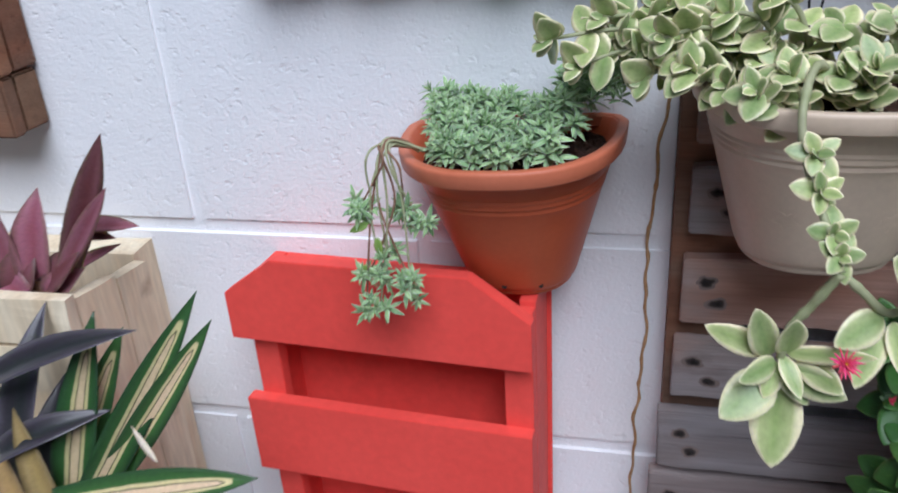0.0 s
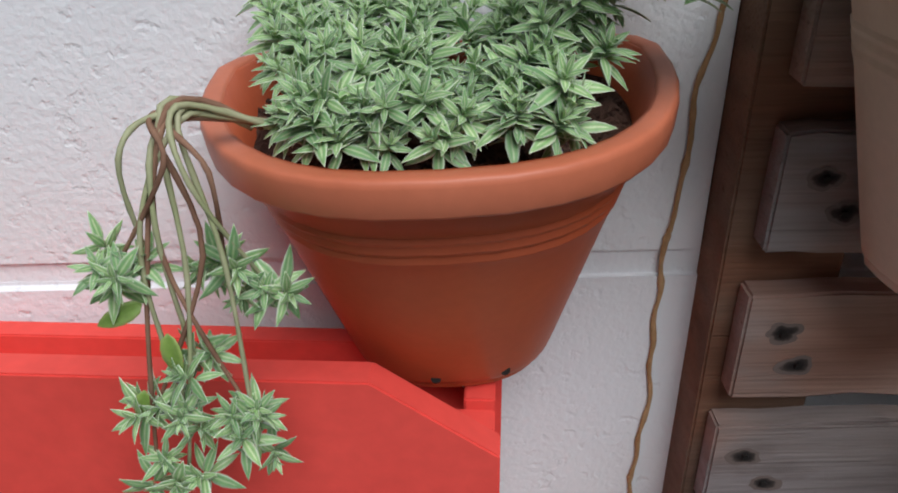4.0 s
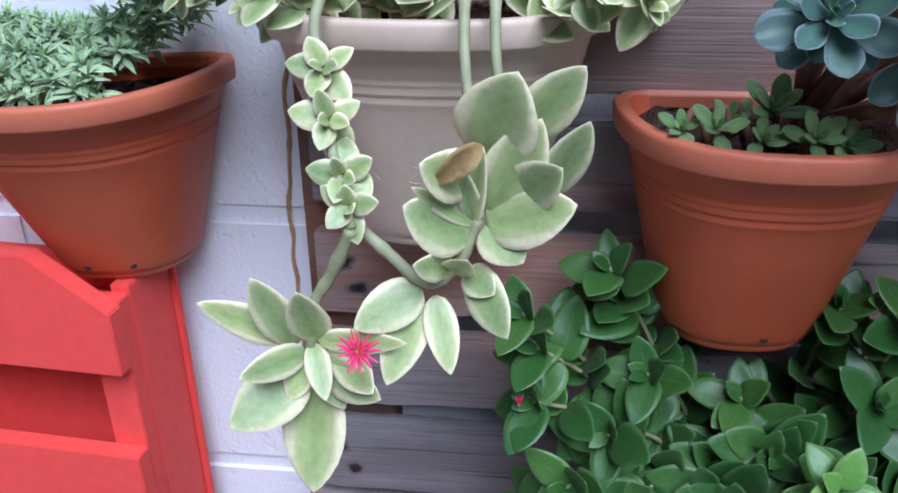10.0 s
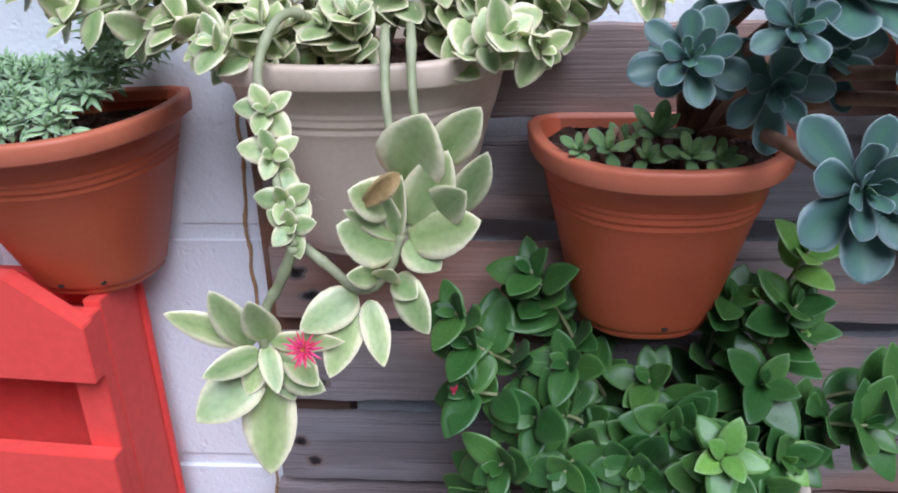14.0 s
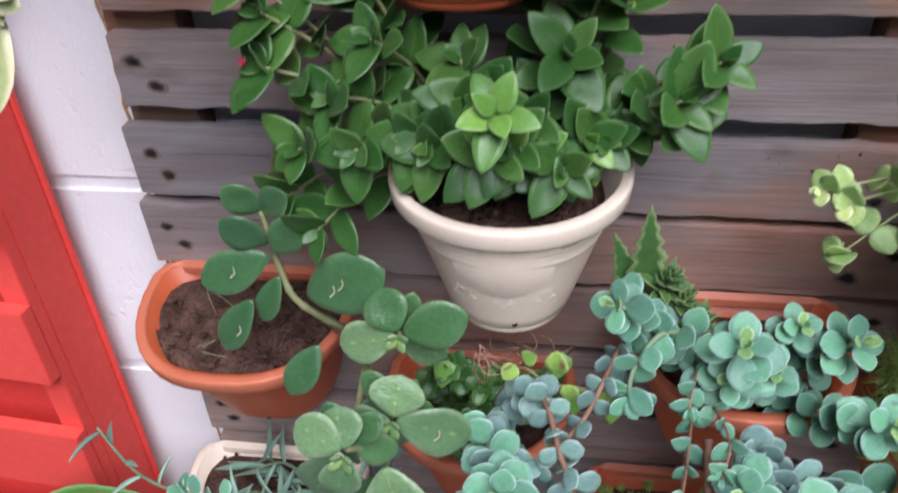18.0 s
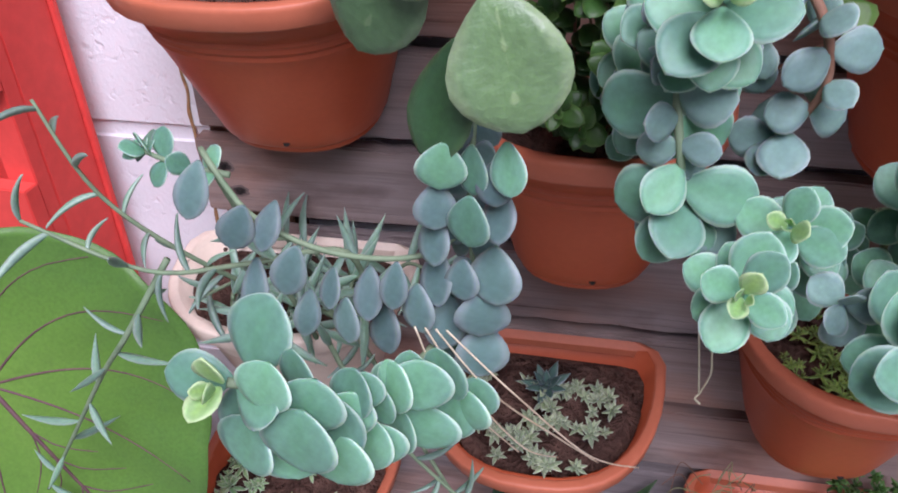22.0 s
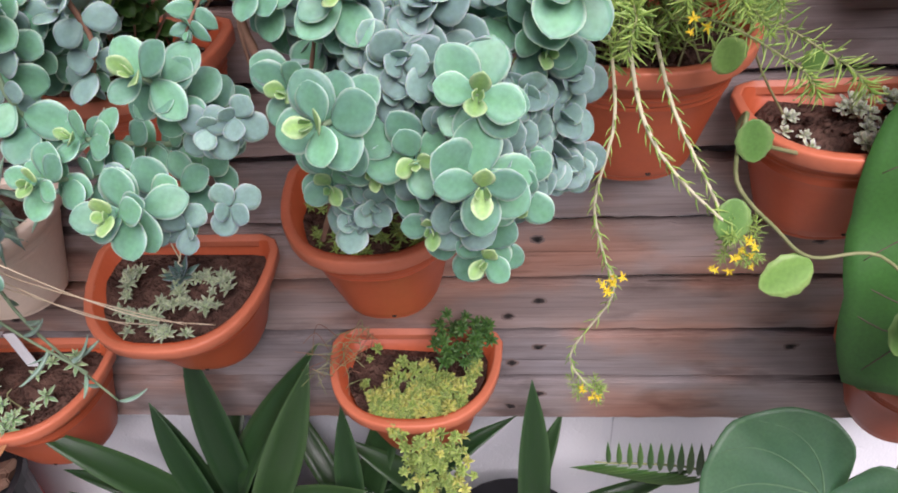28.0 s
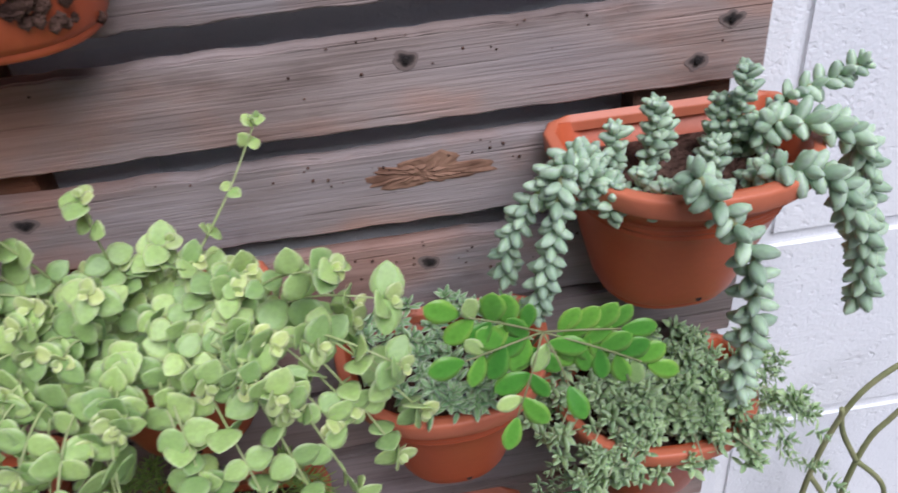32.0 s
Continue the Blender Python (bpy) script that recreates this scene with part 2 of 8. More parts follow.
M = {
    "paint": wall_paint(),
    "slat": wood_mat("weathered_slat", [(0.3, 0.248, 0.232), (0.265, 0.231, 0.225), (0.325, 0.256, 0.23), (0.28, 0.244, 0.237), (0.32, 0.245, 0.215)]),
    "block_wood": wood_mat("pallet_block_wood", [(0.17, 0.1, 0.068), (0.21, 0.125, 0.084)]),
    "rust": rust_mat(),
    "brownwood": wood_mat("brown_board", [(0.2, 0.1, 0.06), (0.26, 0.15, 0.09), (0.15, 0.08, 0.055)]),
    "crate": grain_mat("pine_crate", (0.68, 0.54, 0.36), (0.82, 0.72, 0.54), 16, 0.75, 90, 0.5, 0.001, stretch=(3, 3, 0.35), dirt=(0.3, 0.2, 0.12), speck=0.5),
    "red": grain_mat("red_paint", (0.78, 0.075, 0.06), (0.83, 0.09, 0.072), 9, 0.55, 120, 0.15, 0.001, spec=0.22, speck=0.25),
    "terracotta": grain_mat("terracotta_plastic", (0.45, 0.088, 0.033), (0.53, 0.115, 0.043), 14, 0.42, 260, 0.06, 0.0005, speck=0.15),
    "faded_rim": grain_mat("faded_terracotta_plastic", (0.52, 0.145, 0.072), (0.6, 0.185, 0.1), 14, 0.45, 260, 0.06, 0.0005, speck=0.15),
    "beige": grain_mat("beige_plastic", (0.64, 0.51, 0.39), (0.7, 0.565, 0.44), 12, 0.4, 260, 0.06, 0.0005, speck=0.15),
    "whitepot": grain_mat("cream_plastic", (0.8, 0.67, 0.54), (0.86, 0.73, 0.6), 12, 0.4, 260, 0.06, 0.0005, speck=0.15),
    "soil": grain_mat("potting_soil", (0.048, 0.026, 0.02), (0.14, 0.08, 0.06), 60, 0.95, 260, 1.0, 0.006, spec=0.15),
    "ground": grain_mat("paved_ground", (0.17, 0.165, 0.16), (0.24, 0.235, 0.225), 6, 0.85, 120, 0.4, 0.002),
    "stain": grain_mat("brown_mud_line", (0.36, 0.2, 0.085), (0.5, 0.31, 0.16), 60, 0.95, 300, 0.8, 0.002),
    "dark": grain_mat("dark_hole", (0.012, 0.01, 0.009), (0.025, 0.02, 0.018), 60, 0.9),
    "black": grain_mat("black_plastic", (0.012, 0.012, 0.014), (0.02, 0.02, 0.022), 20, 0.4),
    "metal": mat("grey_steel", 0.35, 1.0)[0],
    "stem": grain_mat("green_stem", (0.19, 0.22, 0.09), (0.28, 0.28, 0.14), 60, 0.55),
    "pale_stem": grain_mat("pale_stem", (0.55, 0.52, 0.34), (0.66, 0.63, 0.45), 60, 0.6),
    "vari_stem": grain_mat("grey_green_jointed_stem", (0.3, 0.33, 0.17), (0.4, 0.4, 0.25), 60, 0.55),
    "teal_stem": grain_mat("grey_green_stem", (0.17, 0.26, 0.15), (0.23, 0.31, 0.19), 60, 0.6),
    "purple_vein": grain_mat("purple_leaf_vein", (0.1, 0.045, 0.06), (0.15, 0.085, 0.08), 60, 0.6),
    "dark_vein": grain_mat("dull_green_vein", (0.07, 0.15, 0.075), (0.1, 0.19, 0.1), 60, 0.6),
    "root": grain_mat("reddish_dry_root", (0.34, 0.17, 0.11), (0.46, 0.26, 0.18), 60, 0.8),
    "woody": grain_mat("brown_stem", (0.16, 0.08, 0.05), (0.3, 0.17, 0.11), 60, 0.8),
}
M["metal"].node_tree.nodes["Principled BSDF"].inputs["Base Color"].default_value = (0.6, 0.6, 0.58, 1)

# ---- building helpers ----


def to_mesh(name, bm, material, smooth=True):
    me = bpy.data.meshes.new(name)
    bmesh.ops.recalc_face_normals(bm, faces=bm.faces)
    bm.to_mesh(me)
    bm.free()
    if smooth:
        me.polygons.foreach_set("use_smooth", [True] * len(me.polygons))
    me.materials.append(material)
    return me


def part(name, bm, material, parent, label="", smooth=False):
    ob = new(name, to_mesh(name, bm, material, smooth) if isinstance(bm, bmesh.types.BMesh) else bm)
    ob.parent = parent
    if label:
        ob["label"] = label
    return ob


def thing(name, at, label, category, group="", kind=""):
    ob = new(name)
    ob.empty_display_size = 0.02
    ob.location = at
    return tagged(ob, label, category, group, kind)


def box(bm, x0, x1, y0, y1, z0, z1, bevel=0.0, m=None):
    r = bmesh.ops.create_cube(bm, size=1)
    vs = r["verts"]
    for v in vs:
        v.co = Vector((x0 + (v.co.x + 0.5) * (x1 - x0), y0 + (v.co.y + 0.5) * (y1 - y0), z0 + (v.co.z + 0.5) * (z1 - z0)))
    if bevel:
        es = list({e for v in vs for e in v.link_edges})
        vs = list({v for f in bmesh.ops.bevel(bm, geom=es, offset=bevel, segments=2, affect="EDGES")["faces"] for v in f.verts} | {v for v in vs if v.is_valid})
    if m is not None:
        bmesh.ops.transform(bm, matrix=m, verts=vs)
    return vs


def tube(bm, pts, r0, r1, seg=6, knots=0):
    """A tapered tube along points; knots: thickened nodes every so many points."""
    pts = [Vector(p) for p in pts]
    rings = []
    side = None
    for i, p in enumerate(pts):
        d = (pts[min(i + 1, len(pts) - 1)] - pts[max(i - 1, 0)]).normalized()
        ref = side if side is not None else (Vector((0, 0, 1)) if abs(d.z) < 0.9 else Vector((1, 0, 0)))
        a = (ref - d * ref.dot(d)).normalized()
        side = a
        b = d.cross(a)
        r = r0 + (r1 - r0) * i / max(1, len(pts) - 1)
        if knots and i % knots == 0:
            r *= 1.22
        rings.append([bm.verts.new(p + (a * math.cos(2 * math.pi * k / seg) + b * math.sin(2 * math.pi * k / seg)) * r) for k in range(seg)])
    for q, w in zip(rings, rings[1:]):
        for k in range(seg):
            bm.faces.new((q[k], q[(k + 1) % seg], w[(k + 1) % seg], w[k]))
    bm.faces.new(rings[0][::-1])
    bm.faces.new(rings[-1])


def smooth_path(pts, n=5):
    """Points along a smooth curve through pts."""
    pts = [Vector(p) for p in pts]
    out = []
    for i in range(len(pts) - 1):
        p0, p1, p2, p3 = pts[max(i - 1, 0)], pts[i], pts[i + 1], pts[min(i + 2, len(pts) - 1)]
        for k in range(n):
            t = k / n
            out.append(0.5 * ((2 * p1) + (p2 - p0) * t + (2 * p0 - 5 * p1 + 4 * p2 - p3) * t * t + (3 * p1 - p0 - 3 * p2 + p3) * t ** 3))
    return out + [pts[-1]]


PROFILE = {
    "ovate": lambda t: (0.1 * (1 - t) + 0.93 * math.sin(math.pi * min(1, t ** 0.8)) ** 0.62) * (1.0 if t < 0.75 else 1 - 0.18 * ((t - 0.75) / 0.25) ** 1.5),
    "round": lambda t: 0.1 * (1 - t) + 0.95 * max(0.0, math.sin(math.pi * min(1, t))) ** 0.58,
    "obov": lambda t: 0.1 * (1 - t) + 0.95 * max(0.0, math.sin(math.pi * min(1, t ** 1.3))) ** 0.6,
    "spoon": lambda t: (0.28 + 0.72 * max(0, math.sin(math.pi * (t ** 1.5))) ** 0.7) if t < 0.985 else 0.05,
    "lance": lambda t: math.sin(math.pi * t ** 0.8) ** 0.9,
    "strap": lambda t: (0.75 + 0.25 * math.sin(math.pi * t)) * (1 - t ** 5) + 0.001,
    "cusp": lambda t: 0.2 + 0.8 * math.sin(math.pi / 2 * t / 0.72) ** 1.4 if t < 0.72 else max(0.02, (1 - ((t - 0.72) / 0.28) ** 2) ** 0.62 * (1 - 0.1 * (t - 0.72) / 0.28)),
    "bean": lambda t: math.sin(math.pi * (0.06 + 0.94 * t)) ** 0.6,
    "heart": lambda t: math.sin(math.pi * min(1, t ** 0.55)) ** 0.8,
}


def leaf_mesh(name, material, length, width, shape="ovate", thick=0.0012, fold=0.1, curl=0.1, nu=8, nv=4, wave=0.0, tooth=0.0):
    """One leaf along +Y from its base at the origin, face up: closed, with thickness, attribute 'rim' from midrib to margin."""
    bm = bmesh.new()
    rim = {}
    prof = PROFILE[shape]
    top, bot = [], []
    for i in range(nu + 1):
        t = 0.35 * i / nu + 0.65 * (0.5 - 0.5 * math.cos(math.pi * i / nu))
        w = max(prof(t), 0.02) * width / 2
        if tooth and 0 < i < nu:
            w *= 1 + tooth * (1 if i % 2 else -1)
        ct = curl * length * (t * t)
        rt, rb = [], []
        for j in range(nv + 1):
            s = 2 * j / nv - 1
            x = s * w
            z = -ct + fold * abs(s) ** 1.5 * w + wave * w * math.sin(t * 9 + s * 2)
            th = thick * (1 - abs(s) ** 2.5 * 0.85) * (0.35 + 0.65 * math.sin(math.pi * min(1, 0.1 + 0.86 * t)))
            e = max(abs(s), 0.0 if t < 0.8 else (t - 0.8) / 0.2 * 0.95, 0.0 if t > 0.1 else 0.3)
            a = bm.verts.new((x, t * length, z + th))
            c = bm.verts.new((x, t * length, z - th))
            rim[a], rim[c] = e, e
            rt.append(a)
            rb.append(c)
        top.append(rt)
        bot.append(rb)
    for i in range(nu):
        for j in range(nv):
            bm.faces.new((top[i][j], top[i][j + 1], top[i + 1][j + 1], top[i + 1][j]))
            bm.faces.new((bot[i][j + 1], bot[i][j], bot[i + 1][j], bot[i + 1][j + 1]))
        for a in (0, nv):
            bm.faces.new((top[i][a], bot[i][a], bot[i + 1][a], top[i + 1][a]))
    for r in (0, nu):
        for j in range(nv):
            bm.faces.new((top[r][j], top[r][j + 1], bot[r][j + 1], bot[r][j]))
    bm.verts.index_update()
    vals = [rim[v] for v in bm.verts]
    me = to_mesh(name, bm, material)
    me.attributes.new("rim", "FLOAT", "POINT").data.foreach_set("value", vals)
    return me


def aim(pos, way, up, scale=1.0, roll=0.0):
    """A pose whose Y points along way and whose Z leans to up."""
    y = Vector(way).normalized()
    u = Vector(up)
    x = y.cross(u)
    if x.length < 1e-4:
        x = y.cross(Vector((1, 0.1, 0)))
    x.normalize()
    z = x.cross(y)
    m = Matrix((x, y, z)).transposed().to_4x4()
    return Matrix.Translation(pos) @ m @ Matrix.Rotation(roll, 4, "Y") @ Matrix.Diagonal((scale, scale, scale, 1))


HEAP, GROWN = {}, collections.Counter()


def put_leaf(parent, me, pos, way, up, scale=1.0, roll=0.0, name="leaf", keep=False):
    """One leaf of a plant; past the first 300 of a plant they are heaped up, to be joined as one part."""
    GROWN[parent.name] += 1
    if GROWN[parent.name] > 300 and not keep:
        m = Matrix.Translation(-Vector(parent.location)) @ aim(pos, way, up, scale, roll)
        HEAP.setdefault((parent.name, me.materials[0].name), []).append((me, m))
        return None
    ob = new(name, me)
    ob.parent = parent
    ob.matrix_basis = Matrix.Translation(-Vector(parent.location)) @ aim(pos, way, up, scale, roll)
    return ob


rnd = random.Random(7)


def jit(a):
    return Vector((rnd.uniform(-a, a), rnd.uniform(-a, a), rnd.uniform(-a, a)))


def rosette(parent, meshes, pos, axis, n, r, open0=20, open1=95, small=0.3, start=None, inner=None):
    """Leaves in a golden spiral round an axis: inner ones small and upright, outer ones full-sized and spread."""
    axis = Vector(axis).normalized()
    a = axis.orthogonal().normalized()
    b = axis.cross(a)
    th = rnd.uniform(0, 6.28) if start is None else start
    size = r * max(v.co.y for v in meshes[0].vertices)
    for i in range(n):
        f = i / max(1, n - 1)
        op = radians(open0 + (open1 - open0) * f ** 0.8 + rnd.uniform(-5, 5))
        sc = r * (small + (1 - small) * f ** 0.75) * rnd.uniform(0.93, 1.07)
        out = a * math.cos(th) + b * math.sin(th)
        way = axis * math.cos(op) + out * math.sin(op)
        put_leaf(parent, rnd.choice(inner if inner and i < 4 else meshes), Vector(pos) - axis * (0.16 * size * f) + out * 0.03 * size, way, axis * math.sin(op) - out * math.cos(op), sc)
        th += 2.39996


def pairs(parent, meshes, path, step, sc0, sc1, spread=65, tip=True, stem=None, r=0.0018, first=0.0, twist=1.5708, wide=1.0, droop=0.0, young=None, lean=None):
    """Opposite leaf pairs, each turned by a quarter, along a stem; a small whorl at its tip."""
    pts = smooth_path(path, 6)
    if stem:
        bm = bmesh.new()
        tube(bm, [p - Vector(parent.location) for p in pts], r, r * 0.6, 6)
        part("stem", bm, stem, parent, smooth=True)
    total = sum((b - a).length for a, b in zip(pts, pts[1:]))
    at, nxt, k = 0.0, first, 0
    ref = None
    face = (lambda d: d * 0.35 + Vector((0, -0.75, 0.6))) if lean is None else (lambda d: d * lean + Vector((0, -0.75, 0.6)) * (1 - lean) + jit(0.25))
    for a, b in zip(pts, pts[1:]):
        seg = (b - a).length
        while nxt <= at + seg and seg > 0:
            p = a.lerp(b, (nxt - at) / seg)
            d = (b - a).normalized()
            if ref is None:
                ref = d.orthogonal().normalized()
            ref = (ref - d * ref.dot(d)).normalized()
            side = Matrix.Rotation(k * twist + rnd.uniform(-0.3, 0.3), 3, d) @ ref
            f = nxt / total
            sc = (sc0 + (sc1 - sc0) * f) * rnd.uniform(0.85, 1.12)
            for s in (1, -1):
                sp = radians(spread + rnd.uniform(-14, 14))
                way = d * math.cos(sp) + side * s * math.sin(sp) + jit(0.12) + Vector((0, -0.2 * droop, -droop))
                put_leaf(parent, rnd.choice(meshes), p, way, face(d), sc * rnd.uniform(0.9, 1.1))
            k += 1
            nxt += step * rnd.uniform(0.85, 1.15)
        at += seg
    if tip:
        d = (pts[-1] - pts[-2]).normalized()
        for i in range(6):
            side = Matrix.Rotation(i * 1.5708 + (0.4 if i > 1 else 0), 3, d) @ (ref or d.orthogonal())
            sp = radians([25, 25, 45, 45, 62, 62][i] * wide)
            put_leaf(parent, rnd.choice(young if young and i < 4 else meshes), pts[-1] - d * 0.001 * i, d * math.cos(sp) + side * (1 if i % 2 else -1) * math.sin(sp), d * 0.5 + Vector((0, -0.6, 0.5)), sc1 * [0.4, 0.4, 0.7, 0.7, 0.95, 0.95][i])


def d_outline(w, d, n=20, c=0.016):
    """A half-round outline with rounded back corners: back on y = 0, front at y = -d."""
    c = min(c, d * 0.25)
    pts = [(w / 2 - c, 0.0), (w / 2 - c * 0.3, -c * 0.3)]
    for i in range(n + 1):
        a = math.pi * i / n
        q, s = math.cos(a), math.sin(a)
        pts.append((w / 2 * (abs(q) ** 0.8) * (1 if q >= 0 else -1), -c - (d - c) * (abs(s) ** 0.85)))
    return pts + [(-w / 2 + c * 0.3, -c * 0.3), (-w / 2 + c, 0.0)]


def loft(bm, rings):
    vs = [[bm.verts.new(p) for p in r] for r in rings]
    n = len(rings[0])
    for a, b in zip(vs, vs[1:]):
        for k in range(n):
            bm.faces.new((a[k], a[(k + 1) % n], b[(k + 1) % n], b[k]))
    return vs


SHAPES = {}


def pot(x, z, w, d, h, material, label, back=-0.04, base=0.6, bands=True, round_base=1.0, fill=0.86, holes=1, soil=True, group="wall pots", lean=0.0, tiltx=0.0, full=False):
    """A half-round wall pot (full: round all the way): x and rim height z of its back's middle, w wide, d deep, h high. Parts: body, rim, foot, soil, drain hole."""
    po = thing("wall_pot", (x, back, z), label, "flower pot", group)
    SHAPES[po.name] = (x, z, w, d, h, back, fill)
    po.rotation_euler = (radians(tiltx), radians(lean), 0)
    outline = d_outline
    if full:
        def outline(ww, dd, n=20):
            return [(ww / 2 * math.cos(q * math.pi / (n + 2)), -d / 2 + ww / 2 * math.sin(q * math.pi / (n + 2))) for q in range(2 * (n + 2))]
    prof = []
    for i in range(15):
        t = i / 14
        s = base + (1 - base) * (t ** round_base)
        prof.append((-h * (1 - t), s))
    prof[0] = (-h, prof[0][1] - 0.05)
    prof.insert(1, (-h + 0.006, prof[1][1] - 0.012))
    if bands:
        extra = []
        for k in range(3):
            zz = -h * 0.23 - 0.0045 * k
            s = base + (1 - base) * ((1 + zz / h) ** round_base)
            extra += [(zz - 0.0013, s), (zz, s + 0.008), (zz + 0.0013, s)]
        prof = sorted(prof + extra)
    iw = w * 0.955
    bm = bmesh.new()
    rings = [[(px, py, zz) for px, py in outline(iw * s, d * 0.96 * s)] for zz, s in prof]
    inner = [[(px, py - 0.0035, zz) for px, py in outline(iw * s - 0.006, d * 0.96 * s - 0.007)] for zz, s in ((0, 1), (-h * 0.5, base + (1 - base) * 0.5 ** round_base), (-h + 0.006, base))]
    vs = loft(bm, rings + inner)
    bm.faces.new(vs[0][::-1])
    bm.faces.new(vs[-1])
    part("body", bm, material, po, smooth=True)
    bm = bmesh.new()
    rr = []
    for zz, g in ((-0.006, -0.003), (-0.0100, -0.0015), (-0.0107, 0.0024), (-0.0106, 0.0031), (-0.0097, 0.0037), (-0.0014, 0.0046), (0.0004, 0.0043), (0.001, 0.0036), (0.0012, 0.0026), (0.0011, -0.0012), (0.0006, -0.0024), (-0.001, -0.003), (-0.006, -0.0035)):
        rr.append([(px, py + (0.0012 if g > -0.002 else -0.006) * (1 if py > -0.003 else 0), zz) for px, py in outline(iw + 2 * g, d * 0.97 + g)])
    vs = loft(bm, rr)
    part("rim", bm, M["faded_rim"] if material is M["terracotta"] else material, po, "paler sun-faded rim" if material is M["terracotta"] else "", smooth=True)
    bm = bmesh.new()
    s = base - 0.035
    loft(bm, [[(px, py, zz) for px, py in outline(iw * (s + g), d * 0.96 * (s + g))] for zz, g in ((-h - 0.001, 0.0), (-h + 0.001, 0.022), (-h + 0.005, 0.026), (-h + 0.007, 0.0))])
    part("foot_ring", bm, material, po, smooth=True)
    for k in range(holes):
        bm = bmesh.new()
        a = (k - (holes - 1) / 2) * 0.024 + 0.006
        sh = base + (1 - base) * (0.0105 / h) ** round_base
        hole = min(outline(iw * sh, d * 0.96 * sh, 60), key=lambda q: abs(q[0] - a) + (9 if q[1] > -d * 0.3 else 0))
        bmesh.ops.create_circle(bm, segments=10, radius=0.002, cap_ends=True)
        bmesh.ops.transform(bm, matrix=Matrix.Translation((hole[0], hole[1], -h + 0.0105)) @ Matrix.Rotation(radians(80), 4, "X"), verts=bm.verts)
        bmesh.ops.solidify(bm, geom=bm.faces, thickness=0.0015)
        part("drain_hole", bm, M["dark"], po)
    def surface(px, zz):
        q = max(0.02, 1 + zz / h)
        sc = base + (1 - base) * q ** round_base
        c = sorted(p for p in outline(iw * sc, d * 0.96 * sc, 60) if p[1] < -d * (0.5 if full else 0.25))
        return float(np.interp(px, [p[0] for p in c], [p[1] for p in c]))

    for a in (() if material is M["terracotta"] else (-0.5, 0.0, 0.5)):
        cz, cx = -h * 0.64, a * iw * 0.7 / 2
        bm = bmesh.new()
        pts = []
        for q in range(31):
            rr = 0.0075 - 0.004 * abs(((q % 6) / 3) - 1) ** 0.8 if q % 6 else 0.0035
            px, pz = cx + rr * math.sin(q * math.pi / 15), cz + rr * math.cos(q * math.pi / 15)
            pts.append((px, surface(px, pz) + 0.0001, pz))
        tube(bm, pts, 0.0002, 0.0002, 5)
        part("flower_emblem", bm, material, po)
    if soil:
        zz = -h * (1 - fill)
        s = (base + (1 - base) * fill ** round_base)
        bm = bmesh.new()
        n = 9
        out = outline(iw * s - 0.008, d * 0.96 * s - 0.008, 30)
        cx, cy = 0, -d * (0.5 if full else 0.42)
        push = 0.0 if full else 0.004
        rings = []
        for i in range(n + 1):
            f = i / n
            rings.append([bm.verts.new((cx + (px - cx) * f, cy + (py - push - cy) * f, zz + 0.011 * (noise.noise(Vector((px * f * 60 + x * 9, py * f * 60, z))) + 0.7 * noise.noise(Vector((px * f * 170, py * f * 170, z * 5)))) + 0.006 * (1 - f))) for px, py in out])
        for a, b in zip(rings[1:], rings[2:]):
            for k in range(len(out)):
                bm.faces.new((a[k], a[(k + 1) % len(out)], b[(k + 1) % len(out)], b[k]))
        bm.faces.new(rings[1])
        for v in rings[0]:
            bm.verts.remove(v)
        part("soil", bm, M["soil"], po, smooth=True)
        bm = bmesh.new()
        for k in range(70):
            f, (px, py) = math.sqrt(rnd.random()) * 0.95, rnd.choice(out)
            rad = rnd.uniform(0.0008, 0.003)
            at = Matrix.Translation((cx + (px - cx) * f, cy + (py - push - cy) * f, zz + 0.005 + rnd.uniform(-0.003, 0.005) - 0.004 * f))
            bmesh.ops.create_icosphere(bm, subdivisions=1, radius=rad, matrix=at @ Matrix.Diagonal((rnd.uniform(0.7, 1.5), rnd.uniform(0.7, 1.3), rnd.uniform(0.6, 1), 1)))
        tagged(part("loose_soil", bm, M["soil"], po), kind="stuff")
    return po


# ---- setting ----
SL = -0.038  # front of the slats


def wall():
    """The block wall: a core, and on it painted blocks with recessed joints."""
    bm = bmesh.new()
    box(bm, -2.4, 3.4, 0.0026, 0.19, -0.3, 3.2)
    w = tagged(new("wall_north", to_mesh("wall_north", bm, M["paint"], False)), "white-painted rough concrete block wall with thin mortar joints", "wall", kind="structure")
    return w


wall_n = wall()

bm = bmesh.new()
box(bm, -40, 40, -40, 12, -0.3, 0.0)
tagged(new("ground", to_mesh("ground", bm, M["ground"], False)), "grey paved ground at the foot of the wall", "ground", kind="structure")
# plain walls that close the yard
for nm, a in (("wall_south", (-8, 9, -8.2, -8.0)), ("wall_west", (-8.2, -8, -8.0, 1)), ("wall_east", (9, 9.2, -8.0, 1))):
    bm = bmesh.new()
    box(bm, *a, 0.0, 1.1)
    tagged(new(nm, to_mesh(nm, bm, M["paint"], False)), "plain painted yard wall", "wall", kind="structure")


